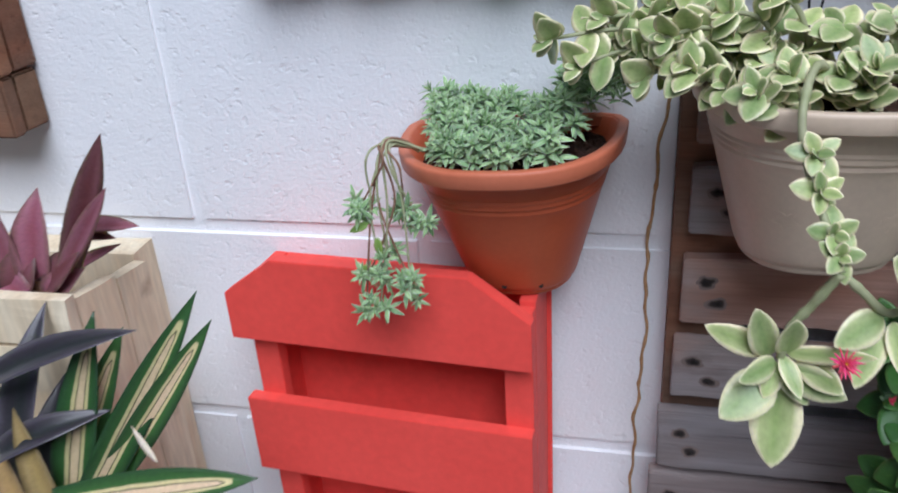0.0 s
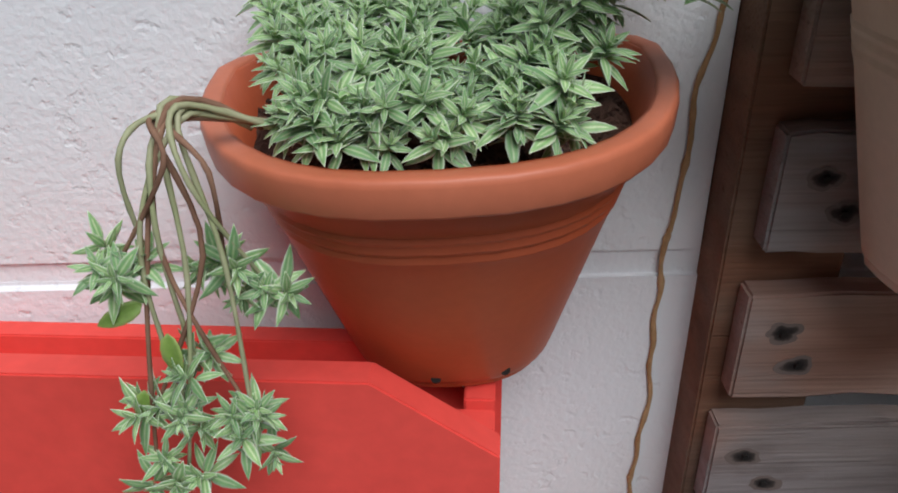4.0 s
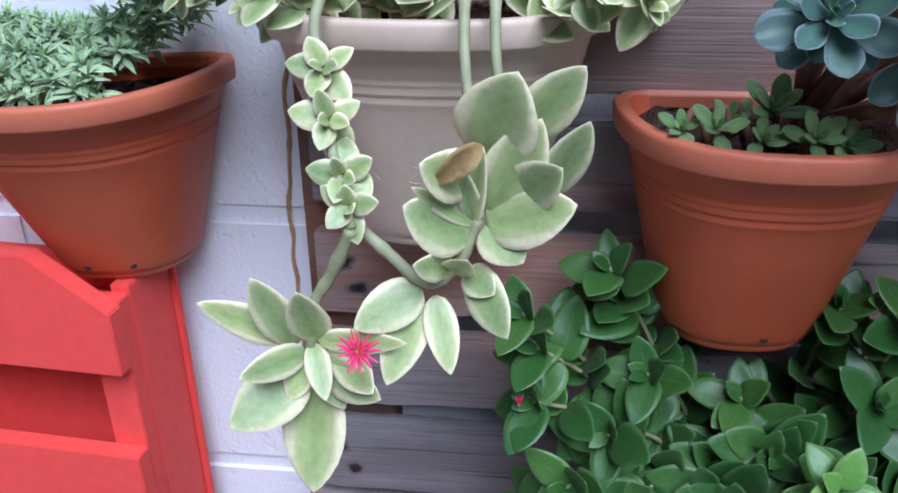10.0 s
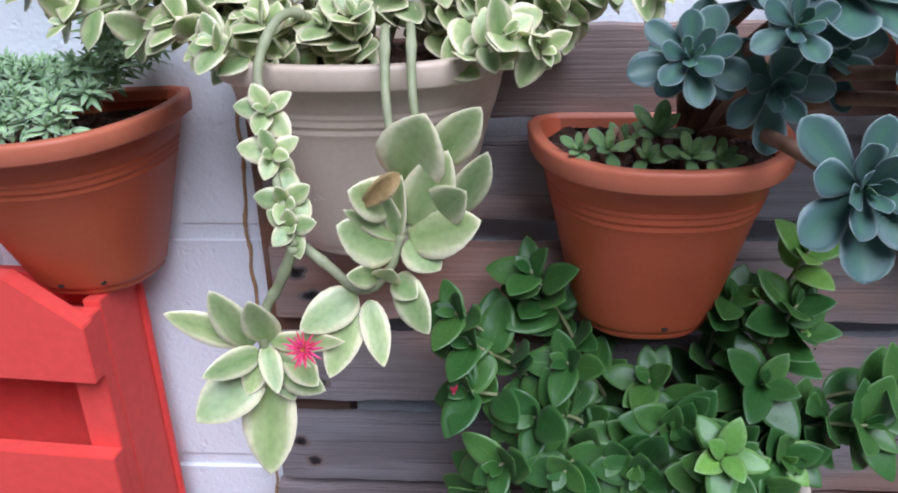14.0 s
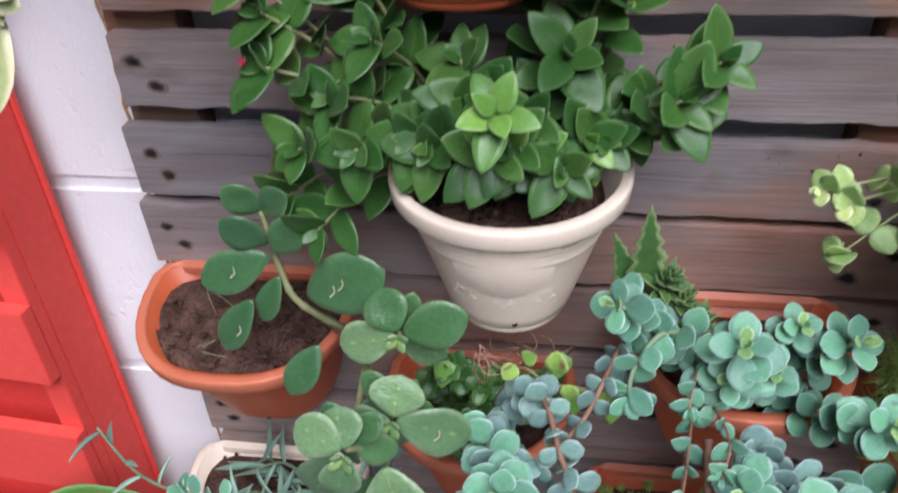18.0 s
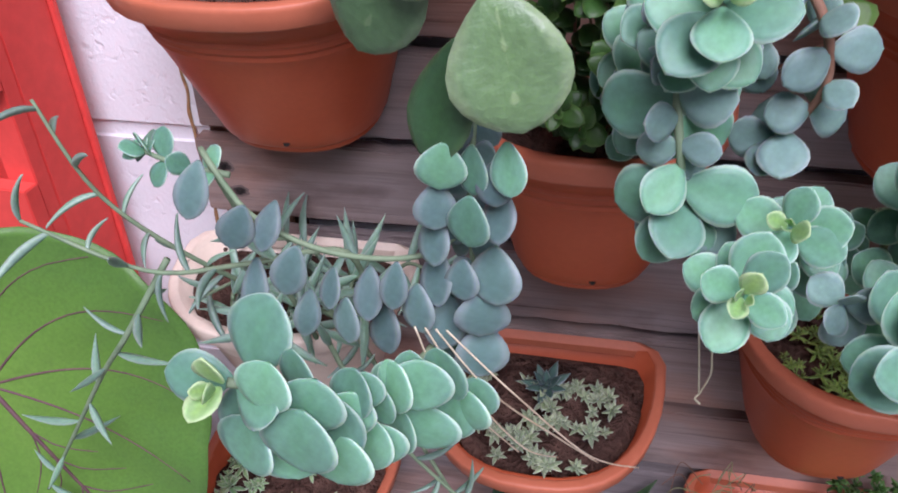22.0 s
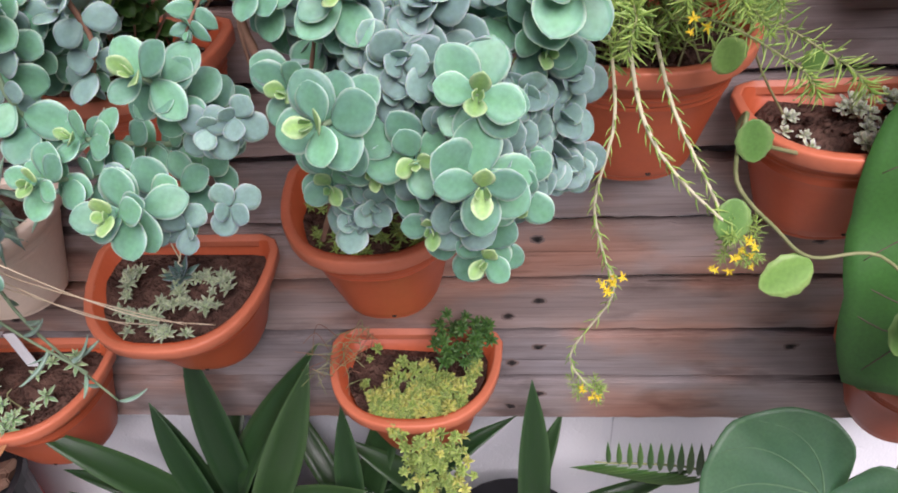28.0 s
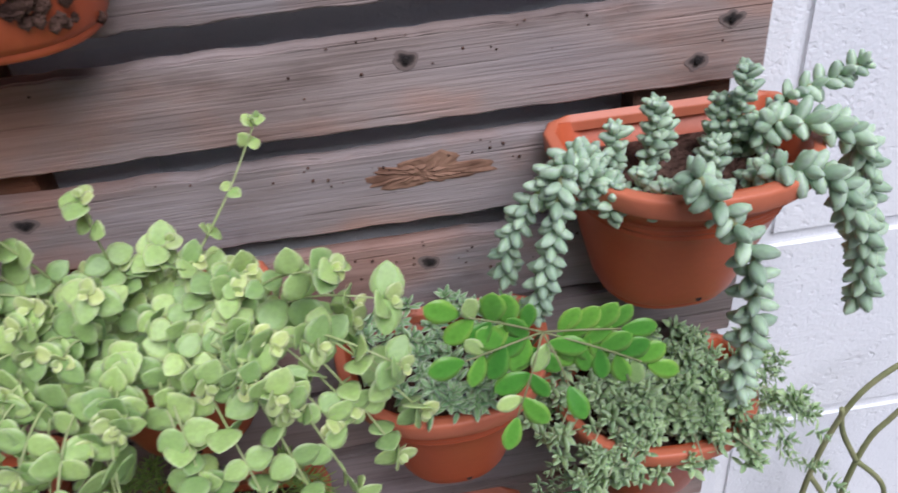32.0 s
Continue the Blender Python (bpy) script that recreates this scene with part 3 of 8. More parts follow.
def pallet(x0, x1, tops, heights, ends):
    pa = thing("wood_pallet", (x0, 0, 0.4), "weathered grey-brown wooden pallet fixed upright to the wall", "pallet")
    o = Vector(pa.location)
    for k, (top, hh, left) in enumerate(zip(tops, heights, ends)):
        bm = bmesh.new()
        a, b = left, x1 + rnd.uniform(-0.004, 0.004)
        box(bm, a, b, SL, SL + 0.013, top - hh, top, 0.0012)
        bmesh.ops.subdivide_edges(bm, edges=[e for e in bm.edges if abs(e.verts[0].co.x - e.verts[1].co.x) > 0.5], cuts=90)
        for v in bm.verts:
            edge = 1 if v.co.z > top - hh / 2 else -1
            chip = noise.noise(Vector((v.co.x * 14, top * 70, edge * 3)))
            v.co.z += 0.0016 * noise.noise(Vector((v.co.x * 40, top * 30, edge))) + 0.0012 * noise.noise(Vector((v.co.x * 140, top * 30, edge))) - edge * 0.006 * max(0, chip - 0.5)
            if v.co.x < a + 0.004:
                v.co.x += 0.0016 * noise.noise(Vector((top * 90, v.co.z * 160, 2)))
        bmesh.ops.translate(bm, vec=-o, verts=bm.verts)
        sl = part("slat", bm, M["slat"], pa)
        low = 0.25 + 0.07 * (k % 2)
        for cx, f in ((left + 0.0165, 0.34), (left + 0.0265, 0.66), (0.687, low), (0.662, 0.68), (0.918, 0.28), (1.101, 0.3), (1.084, 0.7)):
            if cx == 0.918 and k % 2:
                continue
            cx, cz = cx + rnd.uniform(-0.002, 0.002), top - hh * (f + rnd.uniform(-0.03, 0.03))
            bm = bmesh.new()
            bmesh.ops.create_cone(bm, cap_ends=True, segments=8, radius1=0.0018, radius2=0.0015, depth=0.002)
            bmesh.ops.transform(bm, matrix=Matrix.Translation((cx, SL - 0.0008, cz)) @ Matrix.Rotation(radians(90), 4, "X"), verts=bm.verts)
            bmesh.ops.translate(bm, vec=-o, verts=bm.verts)
            part("nail", bm, M["dark"], sl)
            bm = bmesh.new()
            rings = []
            for r0 in (0.0018, 0.0056):
                ring = []
                for q in range(24):
                    an = q * math.pi / 12
                    rr = r0 * (0.75 + 0.7 * abs(noise.noise(Vector((math.cos(an) * 0.8 + cx * 40, math.sin(an) * 0.8, cz * 50)))) + 0.12 * noise.noise(Vector((math.cos(an) * 3, math.sin(an) * 3, cz * 90))))
                    ring.append(bm.verts.new((cx + 1.4 * rr * math.cos(an), SL - 0.0004, cz + rr * math.sin(an))))
                rings.append(ring)
            bm.faces.new(rings[0])
            for q in range(24):
                bm.faces.new((rings[0][q], rings[0][(q + 1) % 24], rings[1][(q + 1) % 24], rings[1][q]))
            bmesh.ops.translate(bm, vec=-o, verts=bm.verts)
            st = to_mesh("rust_stain", bm, M["rust"], False)
            st.attributes.new("rim", "FLOAT", "POINT").data.foreach_set("value", [0.0] * 24 + [1.0] * 24)
            part("rust_stain", st, M["rust"], sl)
    lo, hi = tops[-1] - heights[-1], tops[0]
    for cx, w in ((x0 + 0.027, 0.05), (0.672, 0.052), (1.082, 0.06)):
        bm = bmesh.new()
        box(bm, cx - w / 2, cx + w / 2, SL + 0.0135, 0.003, lo + 0.005, hi - 0.005, 0.001)
        bmesh.ops.translate(bm, vec=-o, verts=bm.verts)
        part("stringer", bm, M["block_wood"], pa)
    # a burst knot with crumbled bark
    bm = bmesh.new()
    rings = []
    for k in range(1, 7):
        ring = []
        for q in range(40):
            an = q * math.pi / 20
            f = k / 6 * (0.8 + 0.4 * noise.noise(Vector((math.cos(an) * 1.4, math.sin(an) * 1.4, 4))) + 0.35 * noise.noise(Vector((math.cos(an) * 7, math.sin(an) * 7, 2))))
            px, pz = 0.918 + 0.046 * f * math.cos(an), 1.121 + 0.015 * f * math.sin(an)
            ring.append(bm.verts.new((px, SL + 0.0006 - 0.0035 * (1 - (k / 6) ** 2) * abs(noise.noise(Vector((px * 260, 0, pz * 420)))) - (0.001 if k < 6 else 0), pz)))
        rings.append(ring)
    bm.faces.new(rings[0])
    for u, w in zip(rings, rings[1:]):
        for q in range(40):
            bm.faces.new((u[q], u[(q + 1) % 40], w[(q + 1) % 40], w[q]))
    bmesh.ops.translate(bm, vec=-o, verts=bm.verts)
    part("knot", bm, M["woody"], pa, "burst dark brown knot")
    # soil washed out of the pots
    bm = bmesh.new()
    for q in range(130):
        px = rnd.choice((rnd.uniform(0.84, 1.02), rnd.uniform(0.3, 1.1)))
        top = rnd.choice(tops[1:5])
        s = rnd.uniform(0.0004, 0.0013)
        bmesh.ops.create_icosphere(bm, subdivisions=1, radius=s, matrix=Matrix.Translation((px, SL, top - abs(rnd.gauss(0, 0.014)))))
    bmesh.ops.translate(bm, vec=-o, verts=bm.verts)
    tagged(part("soil_crumbs", bm, M["soil"], pa), kind="stuff")
    return pa

pallet(0.159, 1.127, [1.344, 1.277, 1.207, 1.138, 1.071, 1.009, 0.948, 0.883, 0.818, 0.751, 0.687, 0.621, 0.556, 0.490], [0.052, 0.051, 0.053, 0.051, 0.055, 0.055, 0.056, 0.056, 0.055, 0.055, 0.056, 0.056, 0.056, 0.056],
       [0.172, 0.171, 0.169, 0.166, 0.158, 0.154, 0.159, 0.163, 0.157, 0.161, 0.156, 0.16, 0.158, 0.161])


def red_planter():
    rp = thing("red_planter", (0.066, -0.098, 0.0), "red-painted wooden rack planter with slatted front standing against the wall", "planter")
    o = Vector(rp.location)

    def board(name, x0, x1, y0, y1, z0, z1, lab="", cham=0.0):
        y0, y1 = (-0.098 + (y + 0.098) * 0.77 for y in (y0, y1))
        bm = bmesh.new()
        if cham:
            ps = [(x0, z0), (x1, z0), (x1, z1 - cham * 0.72), (x1 - cham, z1), (x0 + cham, z1), (x0, z1 - cham * 0.72)]
            f = bm.faces.new([bm.verts.new((a, y0, b)) for a, b in ps])
            r = bmesh.ops.extrude_face_region(bm, geom=[f])
            bmesh.ops.translate(bm, vec=(0, y1 - y0, 0), verts=[v for v in r["geom"] if isinstance(v, bmesh.types.BMVert)])
            bmesh.ops.bevel(bm, geom=list(bm.edges), offset=0.0007, segments=2, affect="EDGES")
        else:
            box(bm, x0, x1, y0, y1, z0, z1, 0.0007)
        bmesh.ops.translate(bm, vec=-o, verts=bm.verts)
        part(name, bm, M["red"], rp, lab)

    board("top_board", -0.18, 0.066, -0.098, -0.082, 1.136, 1.2095, "top board with cut corners", 0.045)
    for i in range(8):
        z1 = 1.077 - 0.138 * i
        board("front_board", -0.178 + 0.002 * (i % 2), 0.065, -0.098, -0.082, max(z1 - 0.075, 0.03), z1)
    for x0 in (-0.17, 0.042):
        board("stile", x0, x0 + 0.022, -0.0815, -0.066, 0.0, 1.178)
    for x0 in (-0.17, 0.052):
        board("side_panel", x0, x0 + 0.012, -0.0655, -0.0085, 0.0, 1.182)
    board("back_strip", 0.05, 0.067, -0.008, -0.002, 0.0, 1.183)
    board("back_panel", -0.172, 0.0495, -0.018, -0.004, 0.02, 1.18, "rough back panel")
    board("top_cleat", -0.1575, 0.0515, -0.0655, -0.0185, 1.146, 1.158)
    for i in range(8):
        z = 1.0 - 0.138 * i
        if z > 0.05:
            board("shelf", -0.1575, 0.0515, -0.0655, -0.0185, z, z + 0.01)
    rp.location = (0.066, -0.0925, 0.0)
    rp.rotation_euler = (0, 0, radians(-4.4))


red_planter()


def stain_line():
    bm = bmesh.new()
    pts = [(0.181, 1.402), (0.165, 1.34), (0.151, 1.30), (0.147, 1.23), (0.1435, 1.20), (0.146, 1.12), (0.1415, 1.05), (0.1405, 0.97), (0.137, 0.88), (0.136, 0.81), (0.139, 0.7), (0.134, 0.6)]
    path = smooth_path([(x, -0.0008, z) for x, z in pts], 14)
    prev = None
    for i, p in enumerate(path):
        w = 0.0017 * (0.6 + 0.9 * abs(noise.noise(Vector((0, 0, p.z * 260)))))
        p = p + Vector((0.0035 * noise.noise(Vector((3, 0, p.z * 45))), 0, 0))
        ring = [bm.verts.new(p + Vector((w * math.cos(a), -0.001 * max(0, math.sin(a)), 0))) for a in (0, 0.8, 1.57, 2.34, 3.14)]
        if prev:
            for k in range(4):
                bm.faces.new((prev[k], prev[k + 1], ring[k + 1], ring[k]))
        prev = ring
    tagged(new("mud_trail", to_mesh("mud_trail", bm, M["stain"])), "thin brown termite mud trail running down the white wall joint", "mud trail")


stain_line()


def slat_panel():
    sp = thing("wall_hanging", (0.11, -0.02, 1.405), "brown wall hanging of narrow upright wooden strips", "wall decoration")
    o = Vector(sp.location)
    x = -0.14
    bm = bmesh.new()
    box(bm, -0.14, 0.357, -0.012, -0.001, 1.415, 1.62)
    bmesh.ops.translate(bm, vec=-o, verts=bm.verts)
    part("backing", bm, M["brownwood"], sp)
    while x < 0.345:
        w = rnd.uniform(0.012, 0.02)
        bm = bmesh.new()
        d = rnd.uniform(0.0, 0.008)
        box(bm, x, min(x + w - 0.0008, 0.357), -0.024 - d, -0.0125, 1.407 + rnd.uniform(-0.002, 0.004), 1.62, 0.0008)
        bmesh.ops.translate(bm, vec=-o, verts=bm.verts)
        part("strip", bm, M["brownwood"], sp)
        x += w
    # screw and wire under the panel
    sc = thing("screw", (0.239, -0.006, 1.4), "steel cross-head screw in the wall with a thin dark wire", "screw")
    bm = bmesh.new()
    bmesh.ops.create_cone(bm, cap_ends=True, segments=16, radius1=0.0048, radius2=0.004, depth=0.002)
    bmesh.ops.transform(bm, matrix=Matrix.Translation((0, -0.01, 0)) @ Matrix.Rotation(radians(90), 4, "X"), verts=bm.verts)
    hd = part("head", bm, M["metal"], sc)
    bm = bmesh.new()
    box(bm, -0.003, 0.003, -0.0118, -0.0108, -0.0005, 0.0005)
    box(bm, -0.0005, 0.0005, -0.0118, -0.0108, -0.003, 0.003)
    part("slot", bm, M["dark"], hd)
    bm = bmesh.new()
    bmesh.ops.create_cone(bm, cap_ends=True, segments=10, radius1=0.0016, radius2=0.0016, depth=0.012)
    bmesh.ops.transform(bm, matrix=Matrix.Translation((0, -0.0035, 0)) @ Matrix.Rotation(radians(90), 4, "X"), verts=bm.verts)
    part("shank", bm, M["metal"], sc)
    for s in (-1, 1):
        bm = bmesh.new()
        tube(bm, smooth_path([(0.003 * s, -0.005, 0.002), (0.004 * s, -0.008, -0.02), (-0.002, -0.012, -0.045), (-0.004 + s * 0.001, -0.02, -0.075)]), 0.0008, 0.0008)
        part("wire", bm, M["black"], sc)


slat_panel()


def left_boards():
    lb = thing("hanging_board", (-0.43, -0.02, 1.3), "brown stained wooden board planter hung on the wall", "wooden box")
    o = Vector(lb.location)
    for z0, z1, x1 in ((1.292, 1.340, -0.353), (1.3415, 1.47, -0.35)):
        bm = bmesh.new()
        box(bm, -0.62, x1, -0.045, -0.03, z0, z1, 0.002)
        bmesh.ops.translate(bm, vec=-o, verts=bm.verts)
        part("plank", bm, M["brownwood"], lb)
        bm = bmesh.new()
        box(bm, x1 - 0.012, x1 - 0.001, -0.0297, -0.0005, z0 + 0.001, z1, 0.002)
        bmesh.ops.translate(bm, vec=-o, verts=bm.verts)
        part("end_board", bm, M["brownwood"], lb)


left_boards()


def crate():
    cr = thing("pine_crate", (-0.4, -0.1, 0.9), "pale pine crate with rough cracked boards holding bromeliads", "crate")
    o = Vector(cr.location)

    def b(name, *a, skew=0.0):
        bm = bmesh.new()
        box(bm, *a)
        bmesh.ops.subdivide_edges(bm, edges=list(bm.edges), cuts=5, use_grid_fill=True)
        for v in bm.verts:
            v.co += Vector((noise.noise(v.co * 31), noise.noise(v.co * 37 + V3), noise.noise(v.co * 29 - V3))) * 0.0018
            v.co.z += skew * (v.co.y + 0.08)
        bmesh.ops.translate(bm, vec=-o, verts=bm.verts)
        part(name, bm, M["crate"], cr)

    V3 = Vector((3.1, 1.7, 5.3))
    b("front_board", -0.56, -0.267, -0.142, -0.1305, 1.1625, 1.202)
    b("front_board", -0.56, -0.2645, -0.141, -0.1305, 1.118, 1.158)
    b("front_board", -0.56, -0.268, -0.141, -0.1305, 0.89, 0.94)
    b("side_board", -0.28, -0.2685, -0.128, -0.08, 0.885, 1.191, skew=-0.12)
    b("side_board", -0.282, -0.27, -0.0765, -0.036, 0.885, 1.187, skew=-0.12)
    b("side_board", -0.56, -0.549, -0.128, -0.036, 0.885, 1.187)
    b("back_board", -0.56, -0.284, -0.032, -0.001, 0.9, 1.185)
    b("bottom_board", -0.548, -0.284, -0.128, -0.036, 0.9, 0.912)


crate()

# ---- pots ----
T, BG, CR = M["terracotta"], M["beige"], M["whitepot"]
TL = "ribbed half-round terracotta-coloured wall pot"
P = {}
P["A"] = pot(0.047, 1.3, 0.158, 0.12, 0.117, T, TL + ", resting on the red planter", back=-0.002, base=0.53, holes=2, lean=-2)
P["B"] = pot(0.247, 1.346, 0.165, 0.108, 0.115, BG, "large half-round beige plastic wall pot with three ribs", fill=0.9)
P["C"] = pot(0.405, 1.294, 0.14, 0.102, 0.117, T, TL + ", holding a blue-green aeonium", fill=0.92)
P["D"] = pot(0.59, 1.35, 0.138, 0.102, 0.113, T, TL + ", holding a lime fern")
P["E"] = pot(0.434, 1.091, 0.136, 0.136, 0.095, CR, "round cream plastic pot with ribbed band hung on the slats", back=-0.0395, base=0.55, fill=0.8, full=True)
P["F"] = pot(0.241, 0.957, 0.162, 0.112, 0.109, T, TL + ", half filled with dark soil", fill=0.88, tiltx=7)
P["G"] = pot(0.227, 0.748, 0.158, 0.105, 0.105, CR, "half-round cream plastic wall pot with soil and trailing succulents", fill=0.87)
P["H"] = pot(0.41, 0.881, 0.14, 0.112, 0.106, T, TL + ", shaded between the others", fill=0.8)
P["I"] = pot(0.586, 0.953, 0.147, 0.12, 0.105, T, TL + ", holding a small aloe and teal stonecrop", fill=0.82)
P["J"] = pot(0.392, 0.684, 0.156, 0.12, 0.102, T, TL + ", with tiny silver rosettes on soil", fill=0.87, tiltx=7)
P["K"] = pot(0.205, 0.556, 0.155, 0.12, 0.112, T, TL + ", with sparse seedlings", fill=0.87)
P["L"] = pot(0.566, 0.76, 0.14, 0.122, 0.108, T, TL + ", with mossy soil", fill=0.8)
P["M"] = pot(0.577, 0.567, 0.155, 0.11, 0.107, T, TL + ", overgrown with yellow-green stonecrop", fill=0.8)
P["N"] = pot(0.752, 0.885, 0.142, 0.106, 0.108, T, TL + ", full of fine needle-leaved stonecrop", fill=0.85)
P["O"] = pot(0.895, 0.817, 0.15, 0.098, 0.1, T, TL + ", with silver white stonecrop", fill=0.8)
P["P"] = pot(0.752, 1.078, 0.135, 0.10, 0.106, T, TL + ", under a mound of lime stonecrop", fill=0.85)
P["Q"] = pot(0.917, 1.018, 0.135, 0.104, 0.11, T, TL + ", with grey-green stonecrop", fill=0.85)
P["R"] = pot(1.058, 0.954, 0.14, 0.1, 0.106, T, TL + ", with feathery green stonecrop", fill=0.85)
P["S"] = pot(1.063, 1.145, 0.146, 0.105, 0.107, T, TL + ", with burro's tail spilling over", fill=0.8)
P["T"] = pot(1.019, 0.582, 0.15, 0.105, 0.105, T, TL + ", low by the large leaf", fill=0.8)
P["U"] = pot(0.735, 1.347, 0.15, 0.105, 0.107, T, TL + ", base smeared with soil", fill=0.8)



def soil_smear():
    """Wet soil clinging to the outside of the upper pot."""
    bm = bmesh.new()
    for q in range(46):
        px, pz = 0.03 + rnd.gauss(0, 0.006), -0.078 + rnd.gauss(0, 0.009)
        sc = 0.6 + 0.4 * max(0, 1 + pz / 0.107) ** 0.9
        front = min(d_outline(0.143 * sc, 0.1 * sc, 60), key=lambda c: abs(c[0] - px) + (9 if c[1] > -0.03 else 0))
        r = rnd.uniform(0.0012, 0.005)
        bmesh.ops.create_icosphere(bm, subdivisions=1, radius=r, matrix=Matrix.Translation((px, front[1], pz)) @ Matrix.Diagonal((1, 0.5, 1.2, 1)))
    tagged(part("soil_smear", bm, M["soil"], P["U"], "clinging dark soil"), kind="stuff")


soil_smear()

# ---- leaves ----
GREEN = leaf_mat("glossy_green_leaf", (0.04, 0.115, 0.02), (0.045, 0.125, 0.024), (0.09, 0.185, 0.05), 0.4, 0.7, 1.0, vein=(0.07, 0.16, 0.03), vw=0.06)
LIGHTG = leaf_mat("young_green_leaf", (0.14, 0.3, 0.05), (0.13, 0.28, 0.05), (0.2, 0.34, 0.1), 0.35, 0.6, 0.95)
VARI = leaf_mat("variegated_leaf", (0.27, 0.37, 0.13), (0.42, 0.48, 0.22), (0.84, 0.78, 0.5), 0.36, 0.6, 0.88, mott=0.55, vary=0.18, soft=0.1)
AEON = leaf_mat("blue_green_rosette_leaf", (0.072, 0.155, 0.11), (0.078, 0.135, 0.132), (0.29, 0.36, 0.34), 0.38, 0.82, 1.0, vein=(0.08, 0.17, 0.11), vw=0.12)
TEAL = leaf_mat("teal_stonecrop_leaf", (0.135, 0.335, 0.2), (0.16, 0.35, 0.25), (0.46, 0.64, 0.52), 0.46, 0.86, 1.0, soft=0.25)
BLUE = leaf_mat("blue_grey_leaf", (0.17, 0.3, 0.26), (0.195, 0.315, 0.285), (0.38, 0.47, 0.45), 0.52, 0.84, 1.0, soft=0.25)
LIME = leaf_mat("lime_stonecrop_leaf", (0.33, 0.48, 0.16), (0.35, 0.5, 0.18), (0.46, 0.58, 0.27), 0.45, 0.7, 1.0, soft=0.3)
FINE = leaf_mat("fine_stonecrop_leaf", (0.21, 0.39, 0.15), (0.24, 0.41, 0.18), (0.62, 0.7, 0.52), 0.55, 0.6, 1.0, vein=(0.5, 0.6, 0.36), vw=0.3, mott=0.12)
SILV = leaf_mat("silver_edged_leaf", (0.19, 0.36, 0.14), (0.24, 0.41, 0.19), (0.5, 0.6, 0.42), 0.6, 0.45, 0.95)
WHIT = leaf_mat("silver_white_leaf", (0.24, 0.33, 0.18), (0.3, 0.38, 0.23), (0.44, 0.5, 0.36), 0.6, 0.5, 0.95)
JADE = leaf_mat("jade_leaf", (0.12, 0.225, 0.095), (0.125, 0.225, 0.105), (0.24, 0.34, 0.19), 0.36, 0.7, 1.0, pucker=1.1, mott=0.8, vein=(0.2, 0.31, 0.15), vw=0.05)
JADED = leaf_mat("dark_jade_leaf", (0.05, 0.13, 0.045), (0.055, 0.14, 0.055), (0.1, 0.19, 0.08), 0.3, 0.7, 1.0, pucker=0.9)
JADEY = leaf_mat("young_jade_leaf", (0.24, 0.38, 0.12), (0.19, 0.32, 0.12), (0.25, 0.37, 0.17), 0.38, 0.6, 1.0, pucker=0.6)
FEATH = leaf_mat("feathery_leaf", (0.29, 0.43, 0.2), (0.32, 0.46, 0.23), (0.4, 0.52, 0.31), 0.5)
DRY = leaf_mat("withered_leaf", (0.3, 0.19, 0.07), (0.36, 0.24, 0.1), (0.4, 0.28, 0.13), 0.8, pucker=1.0)
FERN = leaf_mat("lime_fern_leaf", (0.38, 0.5, 0.09), (0.41, 0.53, 0.11), (0.48, 0.57, 0.16), 0.5, 0.6, 1.0, soft=0.45)
NEED = leaf_mat("needle_leaf", (0.22, 0.36, 0.07), (0.25, 0.4, 0.085), (0.33, 0.46, 0.13), 0.5)
MOSS = leaf_mat("moss_leaf", (0.2, 0.31, 0.06), (0.23, 0.34, 0.075), (0.31, 0.4, 0.12), 0.55)
GOLD = leaf_mat("golden_moss_leaf", (0.38, 0.43, 0.08), (0.42, 0.46, 0.1), (0.5, 0.48, 0.16), 0.55)
BURR = leaf_mat("burro_tail_leaf", (0.34, 0.48, 0.32), (0.37, 0.5, 0.35), (0.45, 0.57, 0.43), 0.5, 0.7, 1.0, vary=0.2)
DARKG = leaf_mat("dark_strap_leaf", (0.014, 0.042, 0.012), (0.017, 0.05, 0.015), (0.04, 0.085, 0.032), 0.35, 0.7, 1.0)
BROM = leaf_mat("red_bromeliad_leaf", (0.21, 0.06, 0.08), (0.26, 0.1, 0.13), (0.17, 0.075, 0.075), 0.4, mott=0.6, vary=0.4)
CREAM, LEAFG = (0.62, 0.47, 0.3), (0.045, 0.12, 0.03)
STRIPE = leaf_mat("striped_bromeliad_leaf", CREAM, CREAM, LEAFG, 0.35, mott=0.08, bands=[(0.0, CREAM), (0.16, CREAM), (0.19, (0.1, 0.1, 0.05)), (0.22, (0.1, 0.1, 0.05)), (0.26, (0.58, 0.5, 0.26)), (0.38, (0.58, 0.5, 0.26)), (0.44, LEAFG), (1.0, (0.02, 0.055, 0.02))])
# lit copy of COLO: sunlight put into a brighter, yellower leaf colour
COLOL = leaf_mat("painted_sunlit_taro_leaf", (0.125, 0.25, 0.038), (0.1, 0.22, 0.032), (0.085, 0.2, 0.036), 0.45, 0.5, 0.95, vary=0.05, mott=0.5)
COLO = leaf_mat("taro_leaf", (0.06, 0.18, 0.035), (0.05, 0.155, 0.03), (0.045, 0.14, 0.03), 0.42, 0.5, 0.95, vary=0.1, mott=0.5)
